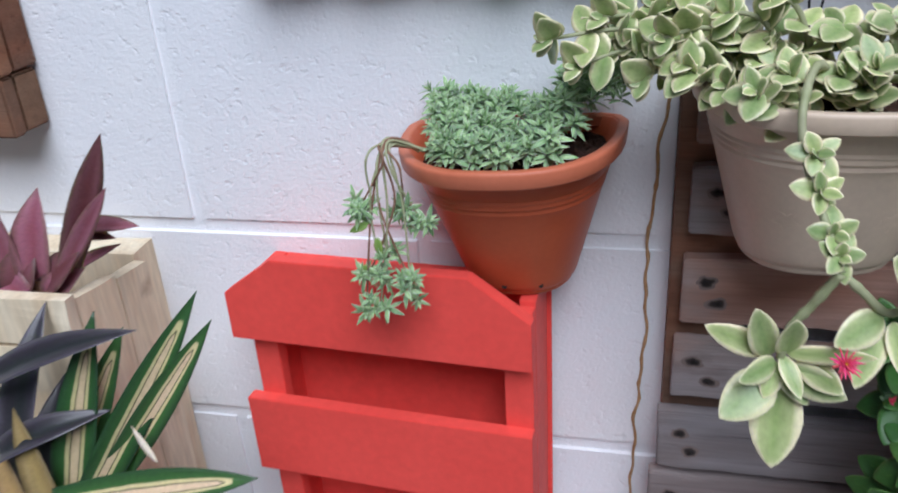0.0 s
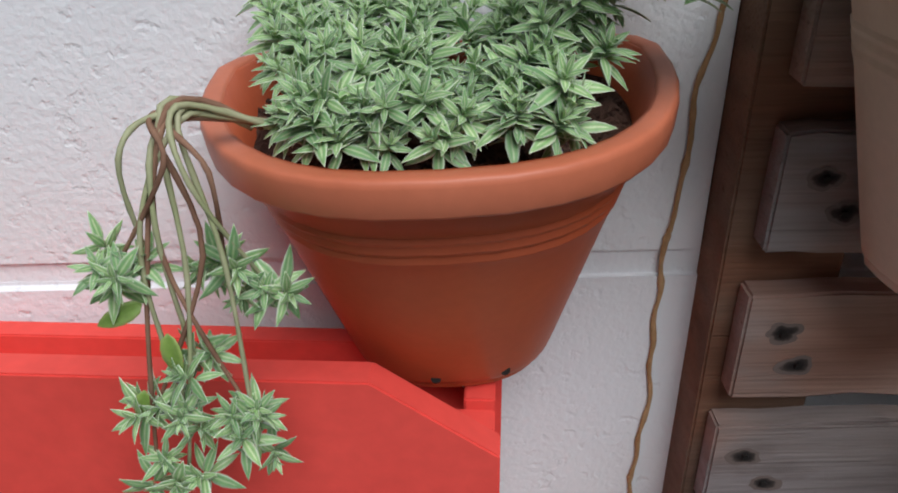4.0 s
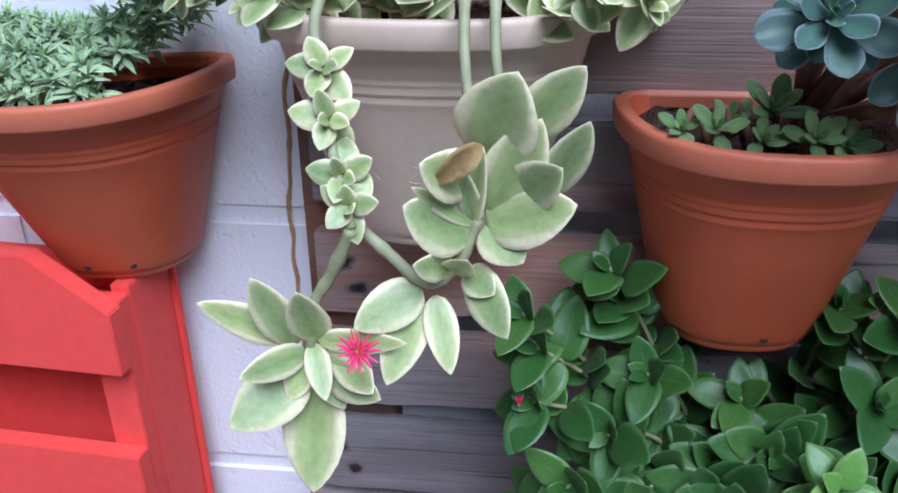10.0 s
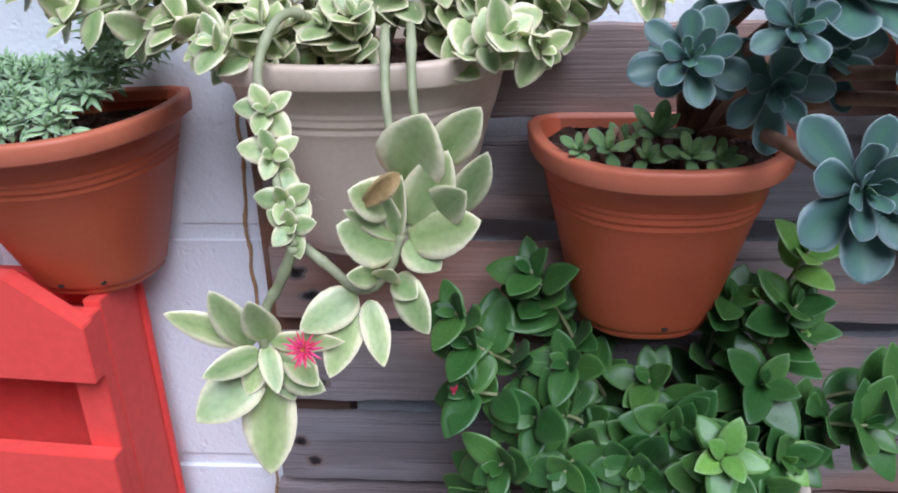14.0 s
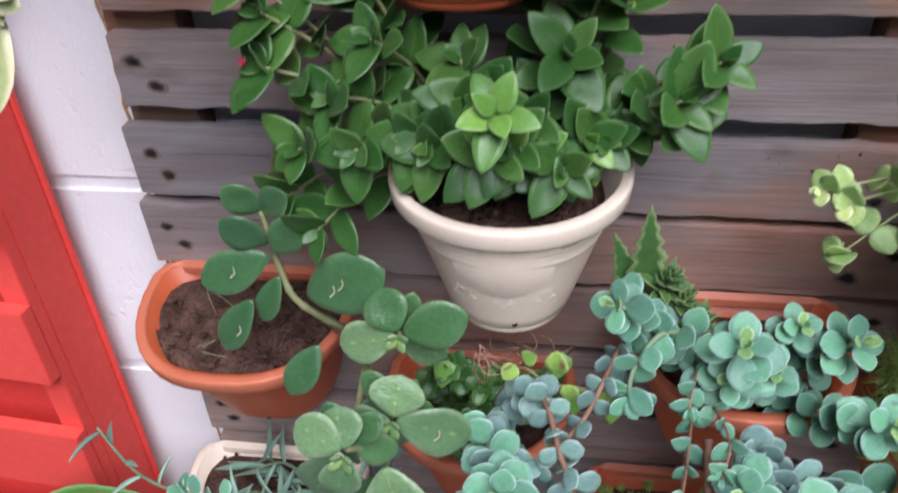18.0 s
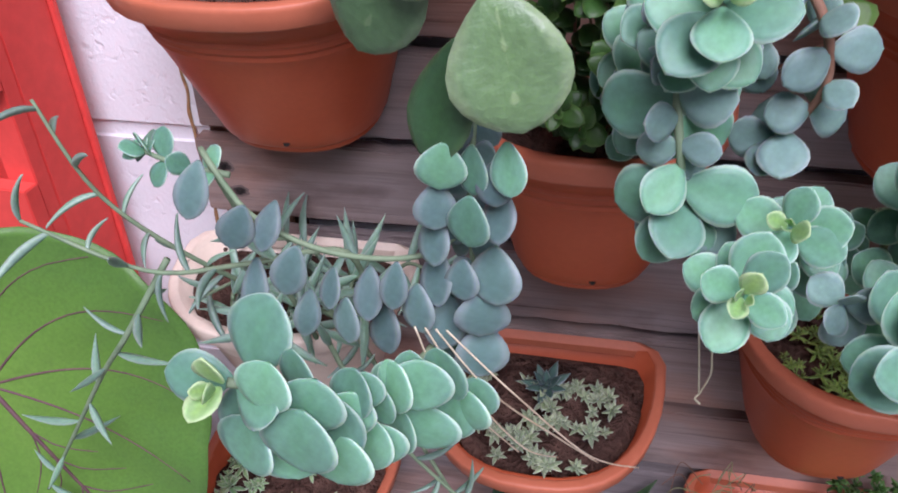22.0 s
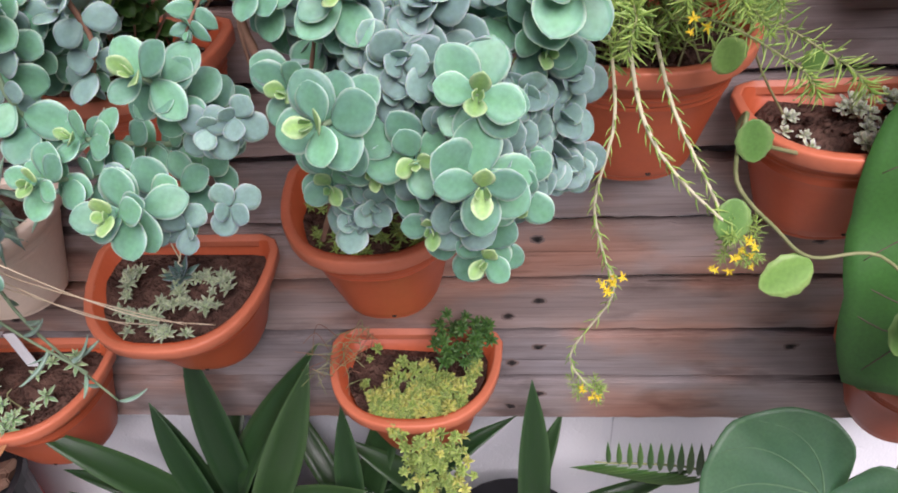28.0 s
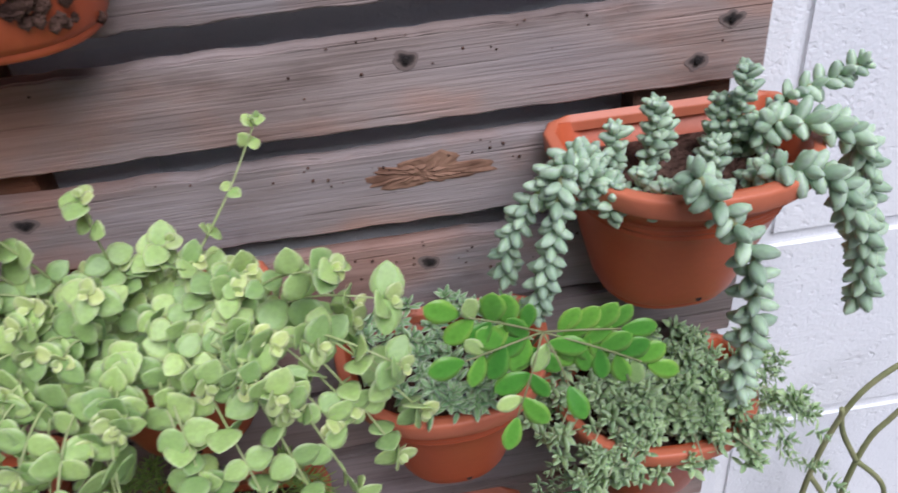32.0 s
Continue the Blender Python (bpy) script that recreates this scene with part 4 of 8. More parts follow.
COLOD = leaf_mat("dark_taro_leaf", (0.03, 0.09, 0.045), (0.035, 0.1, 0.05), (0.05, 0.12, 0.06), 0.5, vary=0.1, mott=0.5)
PINN = leaf_mat("bright_leaflet", (0.085, 0.28, 0.03), (0.1, 0.3, 0.036), (0.17, 0.36, 0.055), 0.4)
PETAL = leaf_mat("pink_petal", (0.75, 0.05, 0.16), (0.72, 0.04, 0.14), (0.8, 0.1, 0.2), 0.5, vary=0.1)
PADD = leaf_mat("slate_blue_leaf", (0.1, 0.19, 0.175), (0.115, 0.2, 0.19), (0.2, 0.26, 0.26), 0.5)
HOOK = leaf_mat("fishhook_leaf", (0.16, 0.29, 0.2), (0.18, 0.31, 0.23), (0.28, 0.4, 0.32), 0.5)
YELL = leaf_mat("yellow_petal", (0.8, 0.6, 0.02), (0.8, 0.58, 0.02), (0.85, 0.65, 0.05), 0.5, vary=0.1)


def cluster(name, items, material):
    """One mesh of many leaves: items of (leaf mesh, pose)."""
    vs, fs, rim = [], [], []
    cache = {}
    for me, m in items:
        if me.name not in cache:
            co = np.empty(len(me.vertices) * 3)
            me.vertices.foreach_get("co", co)
            r = np.empty(len(me.vertices))
            me.attributes["rim"].data.foreach_get("value", r)
            cache[me.name] = (co.reshape(-1, 3), [tuple(p.vertices) for p in me.polygons], r)
        co, fc, r = cache[me.name]
        a = np.array(m)
        base = len(vs)
        vs.extend((co @ a[:3, :3].T + a[:3, 3]).tolist())
        fs.extend(tuple(i + base for i in f) for f in fc)
        rim.extend(r.tolist())
    me = bpy.data.meshes.new(name)
    me.from_pydata(vs, [], fs)
    me.polygons.foreach_set("use_smooth", [True] * len(me.polygons))
    me.materials.append(material)
    me.attributes.new("rim", "FLOAT", "POINT").data.foreach_set("value", rim)
    return me


def variants(name, material, n, length, width, shape, **k):
    out = []
    for i in range(n):
        kk = dict(k)
        kk["curl"] = k.get("curl", 0.1) * rnd.uniform(0.3, 1.9) + rnd.uniform(-0.05, 0.05)
        kk["fold"] = k.get("fold", 0.1) * rnd.uniform(0.4, 1.6)
        out.append(leaf_mesh(name, material, length, width * rnd.uniform(0.88, 1.1), shape, **kk))
    return out


def whorl(name, material, leaf, n, r, open0, open1, tall=0.0):
    """A shoot tip as one mesh: n leaves in a spiral, axis +Z; tall: stacked along the axis by so much."""
    items = []
    th = rnd.uniform(0, 6)
    for i in range(n):
        f = i / max(1, n - 1)
        op = radians(open0 + (open1 - open0) * f + rnd.uniform(-8, 8))
        out = Vector((math.cos(th), math.sin(th), 0))
        items.append((leaf, aim((0, 0, tall * (1 - f)), Vector((0, 0, math.cos(op))) + out * math.sin(op), Vector((0, 0, math.sin(op))) - out * math.cos(op), r * (0.45 + 0.55 * min(1, f * 1.5)) * rnd.uniform(0.85, 1.15))))
        th += 2.4
    return cluster(name, items, material)


def put(parent, me, pos, axis, scale=1.0, name="shoot"):
    """A piece whose +Z points along axis; small shoots are heaped up, to be joined as one part."""
    if name in ("shoot", "sprig", "seedling", "tiny_rosette", "dark_shoot", "rosette", "pup", "tail_tip"):
        q = Vector(axis).normalized().to_track_quat("Z", "Y").to_matrix().to_4x4()
        m = Matrix.Translation(Vector(pos) - Vector(parent.location)) @ q @ Matrix.Rotation(rnd.uniform(0, 6.28), 4, "Z") @ Matrix.Diagonal((scale, scale, scale, 1))
        HEAP.setdefault((parent.name, me.materials[0].name), []).append((me, m))
        return None
    ob = new(name, me)
    ob.parent = parent
    q = Vector(axis).normalized().to_track_quat("Z", "Y").to_matrix().to_4x4()
    ob.matrix_basis = Matrix.Translation(Vector(pos) - Vector(parent.location)) @ q @ Matrix.Rotation(rnd.uniform(0, 6.28), 4, "Z") @ Matrix.Diagonal((scale, scale, scale, 1))
    return ob


def leaf_span(parent, me, row, face=(0, -0.9, 0.35), name="leaf"):
    """A leaf from its base to its tip, with a width: row of base, tip, width."""
    p, q, w = V(row[:3]), V(row[3:6]), row[6]
    ob = put_leaf(parent, me, p, q - p, V(face), 1.0, name=name, keep=True)
    xs = [v.co.x for v in me.vertices]
    ys = max(v.co.y for v in me.vertices)
    k = w / (max(xs) - min(xs))
    ob.matrix_basis = ob.matrix_basis @ Matrix.Diagonal((k * 1.2, (q - p).length * 1.14 / ys, min(k, 1.6), 1))
    return ob


def stem_part(parent, pts, r0, r1, material=None, knots=0, name="stem", n=6):
    bm = bmesh.new()
    o = Vector(parent.location)
    tube(bm, [p - o for p in smooth_path(pts, n)], r0, r1, 7, knots)
    return part(name, bm, material or M["stem"], parent, smooth=True)


def spot(key, u, v, dz=0.0):
    """A place over a pot's soil: u across from -1 to 1, v from its back 0 to its front 1."""
    x, z, w, d, h, back, fill = POTS[key]
    s = 0.5 * w * 0.8 * math.sqrt(max(0.05, 1 - v * v * 0.85))
    return Vector((x + u * s, back - 0.008 - v * (d * 0.85), z - h * (1 - fill) + dz))


V = Vector
POTS = {key: SHAPES[po.name] for key, po in P.items()}


def plant(name, key, label, category="succulent"):
    return thing(name, spot(key, 0, 0.45), label, category)


# ---- pot A: silver-edged stonecrop ----
def plant_a():
    pl = plant("trailing_stonecrop", "A", "dense green stonecrop with pale-edged narrow leaves, one tuft hanging out", "succulent")
    lf = leaf_mesh("narrow_leaf", FINE, 0.0138, 0.0042, "lance", 0.0004, 0.22, 0.22, 6, 4)
    wh = [whorl("leaf_whorl", FINE, lf, 14, 1.0, 12, 100, 0.009) for _ in range(5)]
    for i in range(230):
        u, v = rnd.uniform(-0.94, 0.94), rnd.uniform(0.02, 0.88)
        back = 1 - v
        p = spot("A", u, v, 0.013 + rnd.uniform(0, 0.014) + 0.012 * back + (0.012 if u > 0.55 and back > 0.3 else 0))
        put(pl, rnd.choice(wh), p, V((u * 0.4, -0.3, 1)) + jit(0.45), rnd.uniform(0.6, 1.0))
    for i in range(26):
        p = V((0.1 + rnd.uniform(-0.02, 0.022), -0.05 + rnd.uniform(-0.025, 0.03), 1.335 + rnd.uniform(-0.005, 0.02)))
        put(pl, rnd.choice(wh), p, V((0.2, -0.4, 1)) + jit(0.4), rnd.uniform(0.7, 1.0))
    root = V((-0.023, -0.1, 1.311))
    ends = (((-0.03, -0.118, 1.224), 4), ((-0.012, -0.116, 1.222), 4), ((-0.033, -0.12, 1.203), 2), ((-0.043, -0.116, 1.219), 3), ((-0.011, -0.119, 1.214), 2), ((-0.043, -0.119, 1.205), 2), ((-0.026, -0.113, 1.236), 3), ((-0.043, -0.111, 1.272), 4), ((-0.004, -0.106, 1.262), 3), ((-0.015, -0.106, 1.268), 3), ((-0.034, -0.112, 1.276), 2))
    for k, (e, n) in enumerate(ends):
        e = V(e)
        mid = V((-0.034 + 0.022 * (k % 5) / 4, -0.116, (root.z + e.z) / 2 + 0.012))
        stem_part(pl, [V((-0.008 + 0.001 * k, -0.085 - 0.002 * (k % 3), 1.303)), root + V((0.002 - 0.002 * (k % 4), -0.004, 0.002 * (k % 3))), mid, e], 0.001, 0.0006, M["woody"] if k % 2 else M["vari_stem"], 3)
        for j in range(n):
            put(pl, rnd.choice(wh), e + jit(0.006), V((rnd.uniform(-0.5, 0.5), -0.7, 0.15)) + jit(0.5), rnd.uniform(0.6, 0.9))
    old = leaf_mesh("yellowed_leaf", MOSS, 0.014, 0.006, "ovate", 0.0004, 0.4, 0.2, 6, 4)
    for p, w in (((-0.031, -0.118, 1.253), (0.1, -0.2, -0.9)), ((-0.037, -0.116, 1.262), (-0.8, -0.3, -0.3)), ((-0.042, -0.117, 1.232), (-0.1, -0.2, -0.9))):
        put_leaf(pl, old, p, w, V((0, -0.9, 0.3)), 1.0, name="yellowed_leaf")


plant_a()


# ---- pot B: variegated baby sun rose ----
def plant_b():
    pl = plant("variegated_sun_rose", "B", "variegated sun rose with cream-edged green leaves trailing over its pot")
    lv = variants("cream_edged_leaf", VARI, 6, 0.028, 0.0215, "ovate", thick=0.0009, fold=0.1, curl=0.06, nu=9, nv=6, wave=0.05)
    sm = variants("cream_edged_leaf", VARI, 4, 0.02, 0.015, "ovate", thick=0.0009, fold=0.1, curl=0.06)
    for i in range(22):
        u, v = rnd.uniform(-1, 1), rnd.uniform(0, 0.82)
        a = spot("B", u, v, -0.004)
        d = V((u * 0.7, -0.5 * v - 0.1, 0.8)) + jit(0.3)
        pairs(pl, sm, [a, a + d * 0.018, a + d * 0.036 + V((u * 0.01, 0, -0.002))], 0.011, 0.8, 1.05, 62, r=0.0014, stem=M["vari_stem"], first=0.006)
    for x, z in ((0.078, 1.374), (0.096, 1.359), (0.106, 1.368), (0.121, 1.377), (0.132, 1.365), (0.134, 1.35), (0.151, 1.349), (0.145, 1.377), (0.162, 1.37), (0.11, 1.385), (0.14, 1.39)):
        t = V((x, -0.085 + rnd.uniform(-0.02, 0.02), z))
        a = V((0.195, -0.075, 1.358))
        pairs(pl, lv, [a, a.lerp(t, 0.5) + V((0, 0, 0.012)), t], 0.019, 0.72, 0.8, 66, stem=M["vari_stem"], r=0.0018, first=(t - a).length * 0.45)
    tips = [(0.202, -0.1, 1.398), (0.178, -0.09, 1.388), (0.165, -0.07, 1.372), (0.292, -0.11, 1.385), (0.322, -0.11, 1.378), (0.345, -0.11, 1.385), (0.372, -0.12, 1.385), (0.338, -0.14, 1.352), (0.336, -0.09, 1.4), (0.392, -0.11, 1.372), (0.265, -0.1, 1.385), (0.15, -0.07, 1.39), (0.235, -0.1, 1.38), (0.355, -0.1, 1.36), (0.4, -0.1, 1.392)]
    for t in tips:
        t = V(t)
        a = V((0.247 + (t.x - 0.247) * 0.35, -0.095, 1.348))
        m = a.lerp(t, 0.55) + V((0, -0.004, 0.014))
        pairs(pl, lv, [a, m, t], 0.0135, 0.66, 0.76, 70, stem=M["vari_stem"], r=0.002, first=0.01, wide=1.25)
    s1 = [V((0.262, -0.10, 1.352)), V((0.268, -0.145, 1.362)), V((0.27, -0.168, 1.34)), V((0.273, -0.176, 1.318))]
    s1b = [p + V((0.011, 0.004, 0)) for p in s1]
    for s in (s1, s1b):
        stem_part(pl, s, 0.0024, 0.0019, M["vari_stem"], 8)
    stem_part(pl, [s1[-1], V((0.277, -0.185, 1.305)), V((0.278, -0.19, 1.285))], 0.0026, 0.002, M["vari_stem"])
    def leaves(rows):
        for x0, z0, x1, z1, w in rows:
            p, q = V((x0, -0.192, z0)), V((x1, -0.206 + rnd.uniform(-0.006, 0.006), z1))
            me = rnd.choice(lv)
            ob = put_leaf(pl, me, p, q - p, V((rnd.uniform(-0.35, 0.35), -0.9, 0.3)), 1.0, keep=True)
            s = (q - p).length * 1.06 / 0.028
            ob.matrix_basis = ob.matrix_basis @ Matrix.Diagonal((max(w / 0.0155, 0.4), s, max(w / 0.021, 0.5), 1))

    leaves(((0.279, 1.309, 0.289, 1.34, 0.02), (0.292, 1.318, 0.31, 1.342, 0.014), (0.282, 1.289, 0.297, 1.324, 0.0165), (0.3, 1.296, 0.313, 1.324, 0.011), (0.29, 1.295, 0.304, 1.311, 0.014), (0.28, 1.284, 0.309, 1.297, 0.0175), (0.28, 1.284, 0.293, 1.274, 0.014), (0.275, 1.279, 0.254, 1.294, 0.016), (0.276, 1.3, 0.26, 1.311, 0.015), (0.276, 1.284, 0.256, 1.3, 0.006)))
    leaves(((0.275, 1.284, 0.279, 1.314, 0.005), (0.276, 1.284, 0.272, 1.307, 0.005), (0.267, 1.266, 0.257, 1.275, 0.009), (0.268, 1.264, 0.274, 1.276, 0.01), (0.275, 1.266, 0.288, 1.25, 0.0125), (0.273, 1.265, 0.283, 1.262, 0.01), (0.256, 1.257, 0.234, 1.247, 0.0135), (0.255, 1.252, 0.245, 1.226, 0.0125), (0.261, 1.254, 0.268, 1.23, 0.0105)))
    put_leaf(pl, leaf_mesh("withered_leaf", DRY, 0.022, 0.009, "ovate", 0.0006, 0.9, 0.4, 9, 5, wave=0.3), V((0.279, -0.205, 1.318)), V((-0.7, -0.2, -0.6)), V((0.3, -0.8, 0.4)), 1.0, name="withered_leaf", keep=True)
    stem_part(pl, [V((0.232, -0.19, 1.281)), V((0.244, -0.192, 1.271)), V((0.258, -0.192, 1.259)), V((0.27, -0.193, 1.268)), V((0.277, -0.192, 1.286))], 0.0024, 0.002, M["vari_stem"], 5)
    s2 = [V((0.24, -0.1, 1.35)), V((0.222, -0.13, 1.368)), V((0.213, -0.155, 1.35)), V((0.217, -0.165, 1.325)), V((0.224, -0.185, 1.305)), V((0.232, -0.198, 1.283))]
    stem_part(pl, s2, 0.0024, 0.002, M["vari_stem"], 5)
    for p in (V((0.219, -0.172, 1.335)), V((0.222, -0.18, 1.318)), V((0.228, -0.19, 1.3)), V((0.231, -0.196, 1.291))):
        rosette(pl, sm, p, V((0, -0.9, 0.3)) + jit(0.3), 7, rnd.uniform(0.55, 0.85), 25, 100, 0.55)
    fork = s2[-1]
    low = V((0.211, -0.192, 1.228))
    stem_part(pl, [fork, V((0.222, -0.194, 1.262)), V((0.214, -0.193, 1.248)), low], 0.0026, 0.0022, M["vari_stem"], 4)
    leaves(((0.205, 1.232, 0.173, 1.25, 0.0125), (0.205, 1.229, 0.195, 1.262, 0.0135), (0.214, 1.232, 0.213, 1.26, 0.0125), (0.214, 1.232, 0.25, 1.242, 0.008), (0.208, 1.217, 0.183, 1.202, 0.02), (0.212, 1.214, 0.211, 1.17, 0.021), (0.214, 1.222, 0.24, 1.218, 0.014), (0.222, 1.227, 0.238, 1.222, 0.01), (0.209, 1.226, 0.19, 1.226, 0.01), (0.212, 1.224, 0.225, 1.208, 0.009), (0.21, 1.226, 0.204, 1.21, 0.01), (0.212, 1.23, 0.22, 1.216, 0.008)))
    pet = leaf_mesh("petal", PETAL, 0.009, 0.0014, "strap", 0.0002, 0.0, -0.1, 4, 2)
    me = whorl("flower_petals", PETAL, pet, 34, 1.0, 30, 88)
    put(pl, me, (0.236, -0.216, 1.243), (0.15, -0.8, 0.5), 0.95, "flower")
    me = whorl("flower_eye", YELL, pet, 12, 1.0, 5, 40)
    put(pl, me, (0.236, -0.2165, 1.2432), (0.15, -0.8, 0.5), 0.28, "flower_eye")
    # a withered curled leaf on its stem
    bm = bmesh.new()
    o = V(pl.location)
    tube(bm, [V((0.262 + 0.004 * math.cos(a), -0.125 + 0.003 * math.sin(a * 2), 1.398 + 0.004 * math.sin(a))) - o for a in np.linspace(0, 7, 18)], 0.0018, 0.001, 6)
    part("withered_leaf", bm, M["woody"], pl, "brown curled dead leaf")
    stem_part(pl, [(0.266, -0.125, 1.398), (0.272, -0.118, 1.39), (0.272, -0.11, 1.37)], 0.0007, 0.0007, M["woody"])


plant_b()


# ---- pot C: aeonium ----
def plant_c():
    pl = plant("aeonium", "C", "blue-green aeonium with several open leaf rosettes on short stems")
    lv = variants("rosette_leaf", AEON, 5, 1.0, 0.55, "cusp", thick=0.03, fold=0.3, curl=-0.08, nu=11, nv=6)
    yv = variants("rosette_leaf", JADEY, 4, 1.0, 0.5, "obov", thick=0.04, fold=0.25, curl=-0.1, nu=7, nv=4)
    ro = [((0.457, -0.208, 1.313), (0.05, -0.92, 0.32), 19, 0.036), ((0.525, -0.182, 1.336), (0.1, -0.85, 0.45), 20, 0.031), ((0.456, -0.158, 1.384), (0, -0.6, 0.8), 24, 0.041), ((0.399, -0.153, 1.352), (-0.15, -0.8, 0.5), 16, 0.027), ((0.432, -0.18, 1.369), (0, -0.85, 0.5), 14, 0.022), ((0.496, -0.16, 1.348), (0.1, -0.8, 0.6), 14, 0.026), ((0.505, -0.14, 1.376), (0.2, -0.5, 0.8), 16, 0.028), ((0.43, -0.12, 1.372), (-0.2, -0.5, 0.8), 14, 0.028)]
    ro += [((0.41, -0.12, 1.345), (-0.3, -0.8, 0.3), 14, 0.026), ((0.47, -0.12, 1.345), (0.2, -0.9, 0.2), 14, 0.032), ((0.44, -0.14, 1.335), (0, -1, 0.1), 12, 0.03), ((0.358, -0.115, 1.298), (-0.1, -0.6, 0.8), 10, 0.012), ((0.372, -0.12, 1.3), (0, -0.6, 0.8), 9, 0.015), ((0.39, -0.125, 1.297), (0.1, -0.6, 0.8), 10, 0.014), ((0.397, -0.11, 1.306), (0.1, -0.5, 0.9), 14, 0.018), ((0.411, -0.125, 1.298), (0.1, -0.6, 0.7), 12, 0.015), ((0.426, -0.12, 1.294), (0.1, -0.6, 0.7), 12, 0.014), ((0.381, -0.1, 1.298), (0, -0.5, 0.8), 10, 0.014)]
    base = spot("C", 0.25, 0.3)
    for k, (p, ax, n, r) in enumerate(ro):
        p = V(p)
        rosette(pl, lv if k < 11 else yv, p, ax, n, r, 8, 98 if k < 11 else 80, 0.22)
        b = base if k < 11 else spot("C", (p.x - 0.405) / 0.06, 0.75)
        stem_part(pl, [b + jit(0.004), b.lerp(p, 0.5) + V((0, 0.012, 0.012)), p - V(ax).normalized() * 0.006], 0.0042 if k < 11 else 0.002, 0.0032 if k < 11 else 0.0015, M["woody"])


plant_c()


# ---- pot D: fern ----
def plant_d():
    pl = plant("fern", "D", "bright lime-green fern with arching scalloped fronds", "fern")
    pin = [leaf_mesh("pinna", FERN, 0.0135, 0.0064, "strap", 0.00025, 0.12, 0.2, 9, 2, tooth=0.16), leaf_mesh("pinna", FERN, 0.0125, 0.0066, "strap", 0.00025, 0.1, 0.1, 9, 2, tooth=0.18)]
    root = spot("D", 0, 0.4, 0.0)
    o = V(pl.location)
    tips = [(0.5, -0.1, 1.41), (0.52, -0.15, 1.385), (0.485, -0.11, 1.38), (0.566, -0.16, 1.4), (0.61, -0.13, 1.42), (0.65, -0.12, 1.405), (0.655, -0.13, 1.375), (0.59, -0.15, 1.385), (0.545, -0.14, 1.38), (0.67, -0.13, 1.365), (0.54, -0.1, 1.43), (0.667, -0.13, 1.29), (0.679, -0.2, 1.239)]
    tips += [(0.57, -0.06, 1.47), (0.62, -0.06, 1.47), (0.655, -0.08, 1.45), (0.525, -0.06, 1.46), (0.6, -0.12, 1.455), (0.69, -0.1, 1.39), (0.635, -0.15, 1.4), (0.575, -0.14, 1.41), (0.68, -0.13, 1.43), (0.51, -0.14, 1.41), (0.6, -0.17, 1.42), (0.645, -0.17, 1.41), (0.53, -0.14, 1.385), (0.6, -0.15, 1.39), (0.55, -0.12, 1.44), (0.64, -0.12, 1.43), (0.585, -0.1, 1.46), (0.66, -0.11, 1.415), (0.535, -0.11, 1.405), (0.62, -0.17, 1.385), (0.57, -0.17, 1.38), (0.5, -0.08, 1.43), (0.695, -0.1, 1.42), (0.68, -0.15, 1.38)]
    for t in tips:
        t = V(t) + jit(0.006)
        a = root + jit(0.012) if t.z > 1.26 else V((0.7, -0.12, 1.335))
        top = a.lerp(t, 0.55) + V((0, 0, 0.02 + 0.2 * max(0, (t - a).xy.length - 0.04)))
        pts = smooth_path([a, top, t], 9)
        items = []
        L = len(pts)
        for i in range(3, L):
            d = (pts[i] - pts[i - 1]).normalized()
            side = d.cross(V((0, -0.5, 1))).normalized()
            f = i / L
            sc = (0.55 + 0.75 * math.sin(math.pi * min(1, 0.15 + f * 0.8))) * (1 if f < 0.9 else 0.6)
            for s in (1, -1):
                items.append((rnd.choice(pin), Matrix.Translation(-o) @ aim(pts[i] + jit(0.0008), side * s + d * 0.35 + V((0, 0, -0.25)) + jit(0.12), V((0, -0.5, 1)), sc)))
        fr = new("frond", cluster("frond", items, DRY if 1.27 < t.z < 1.31 else FERN))
        fr.parent = pl
        stem_part(pl, [a, top, t], 0.0008, 0.0004, M["stem"], name="rachis")


plant_d()


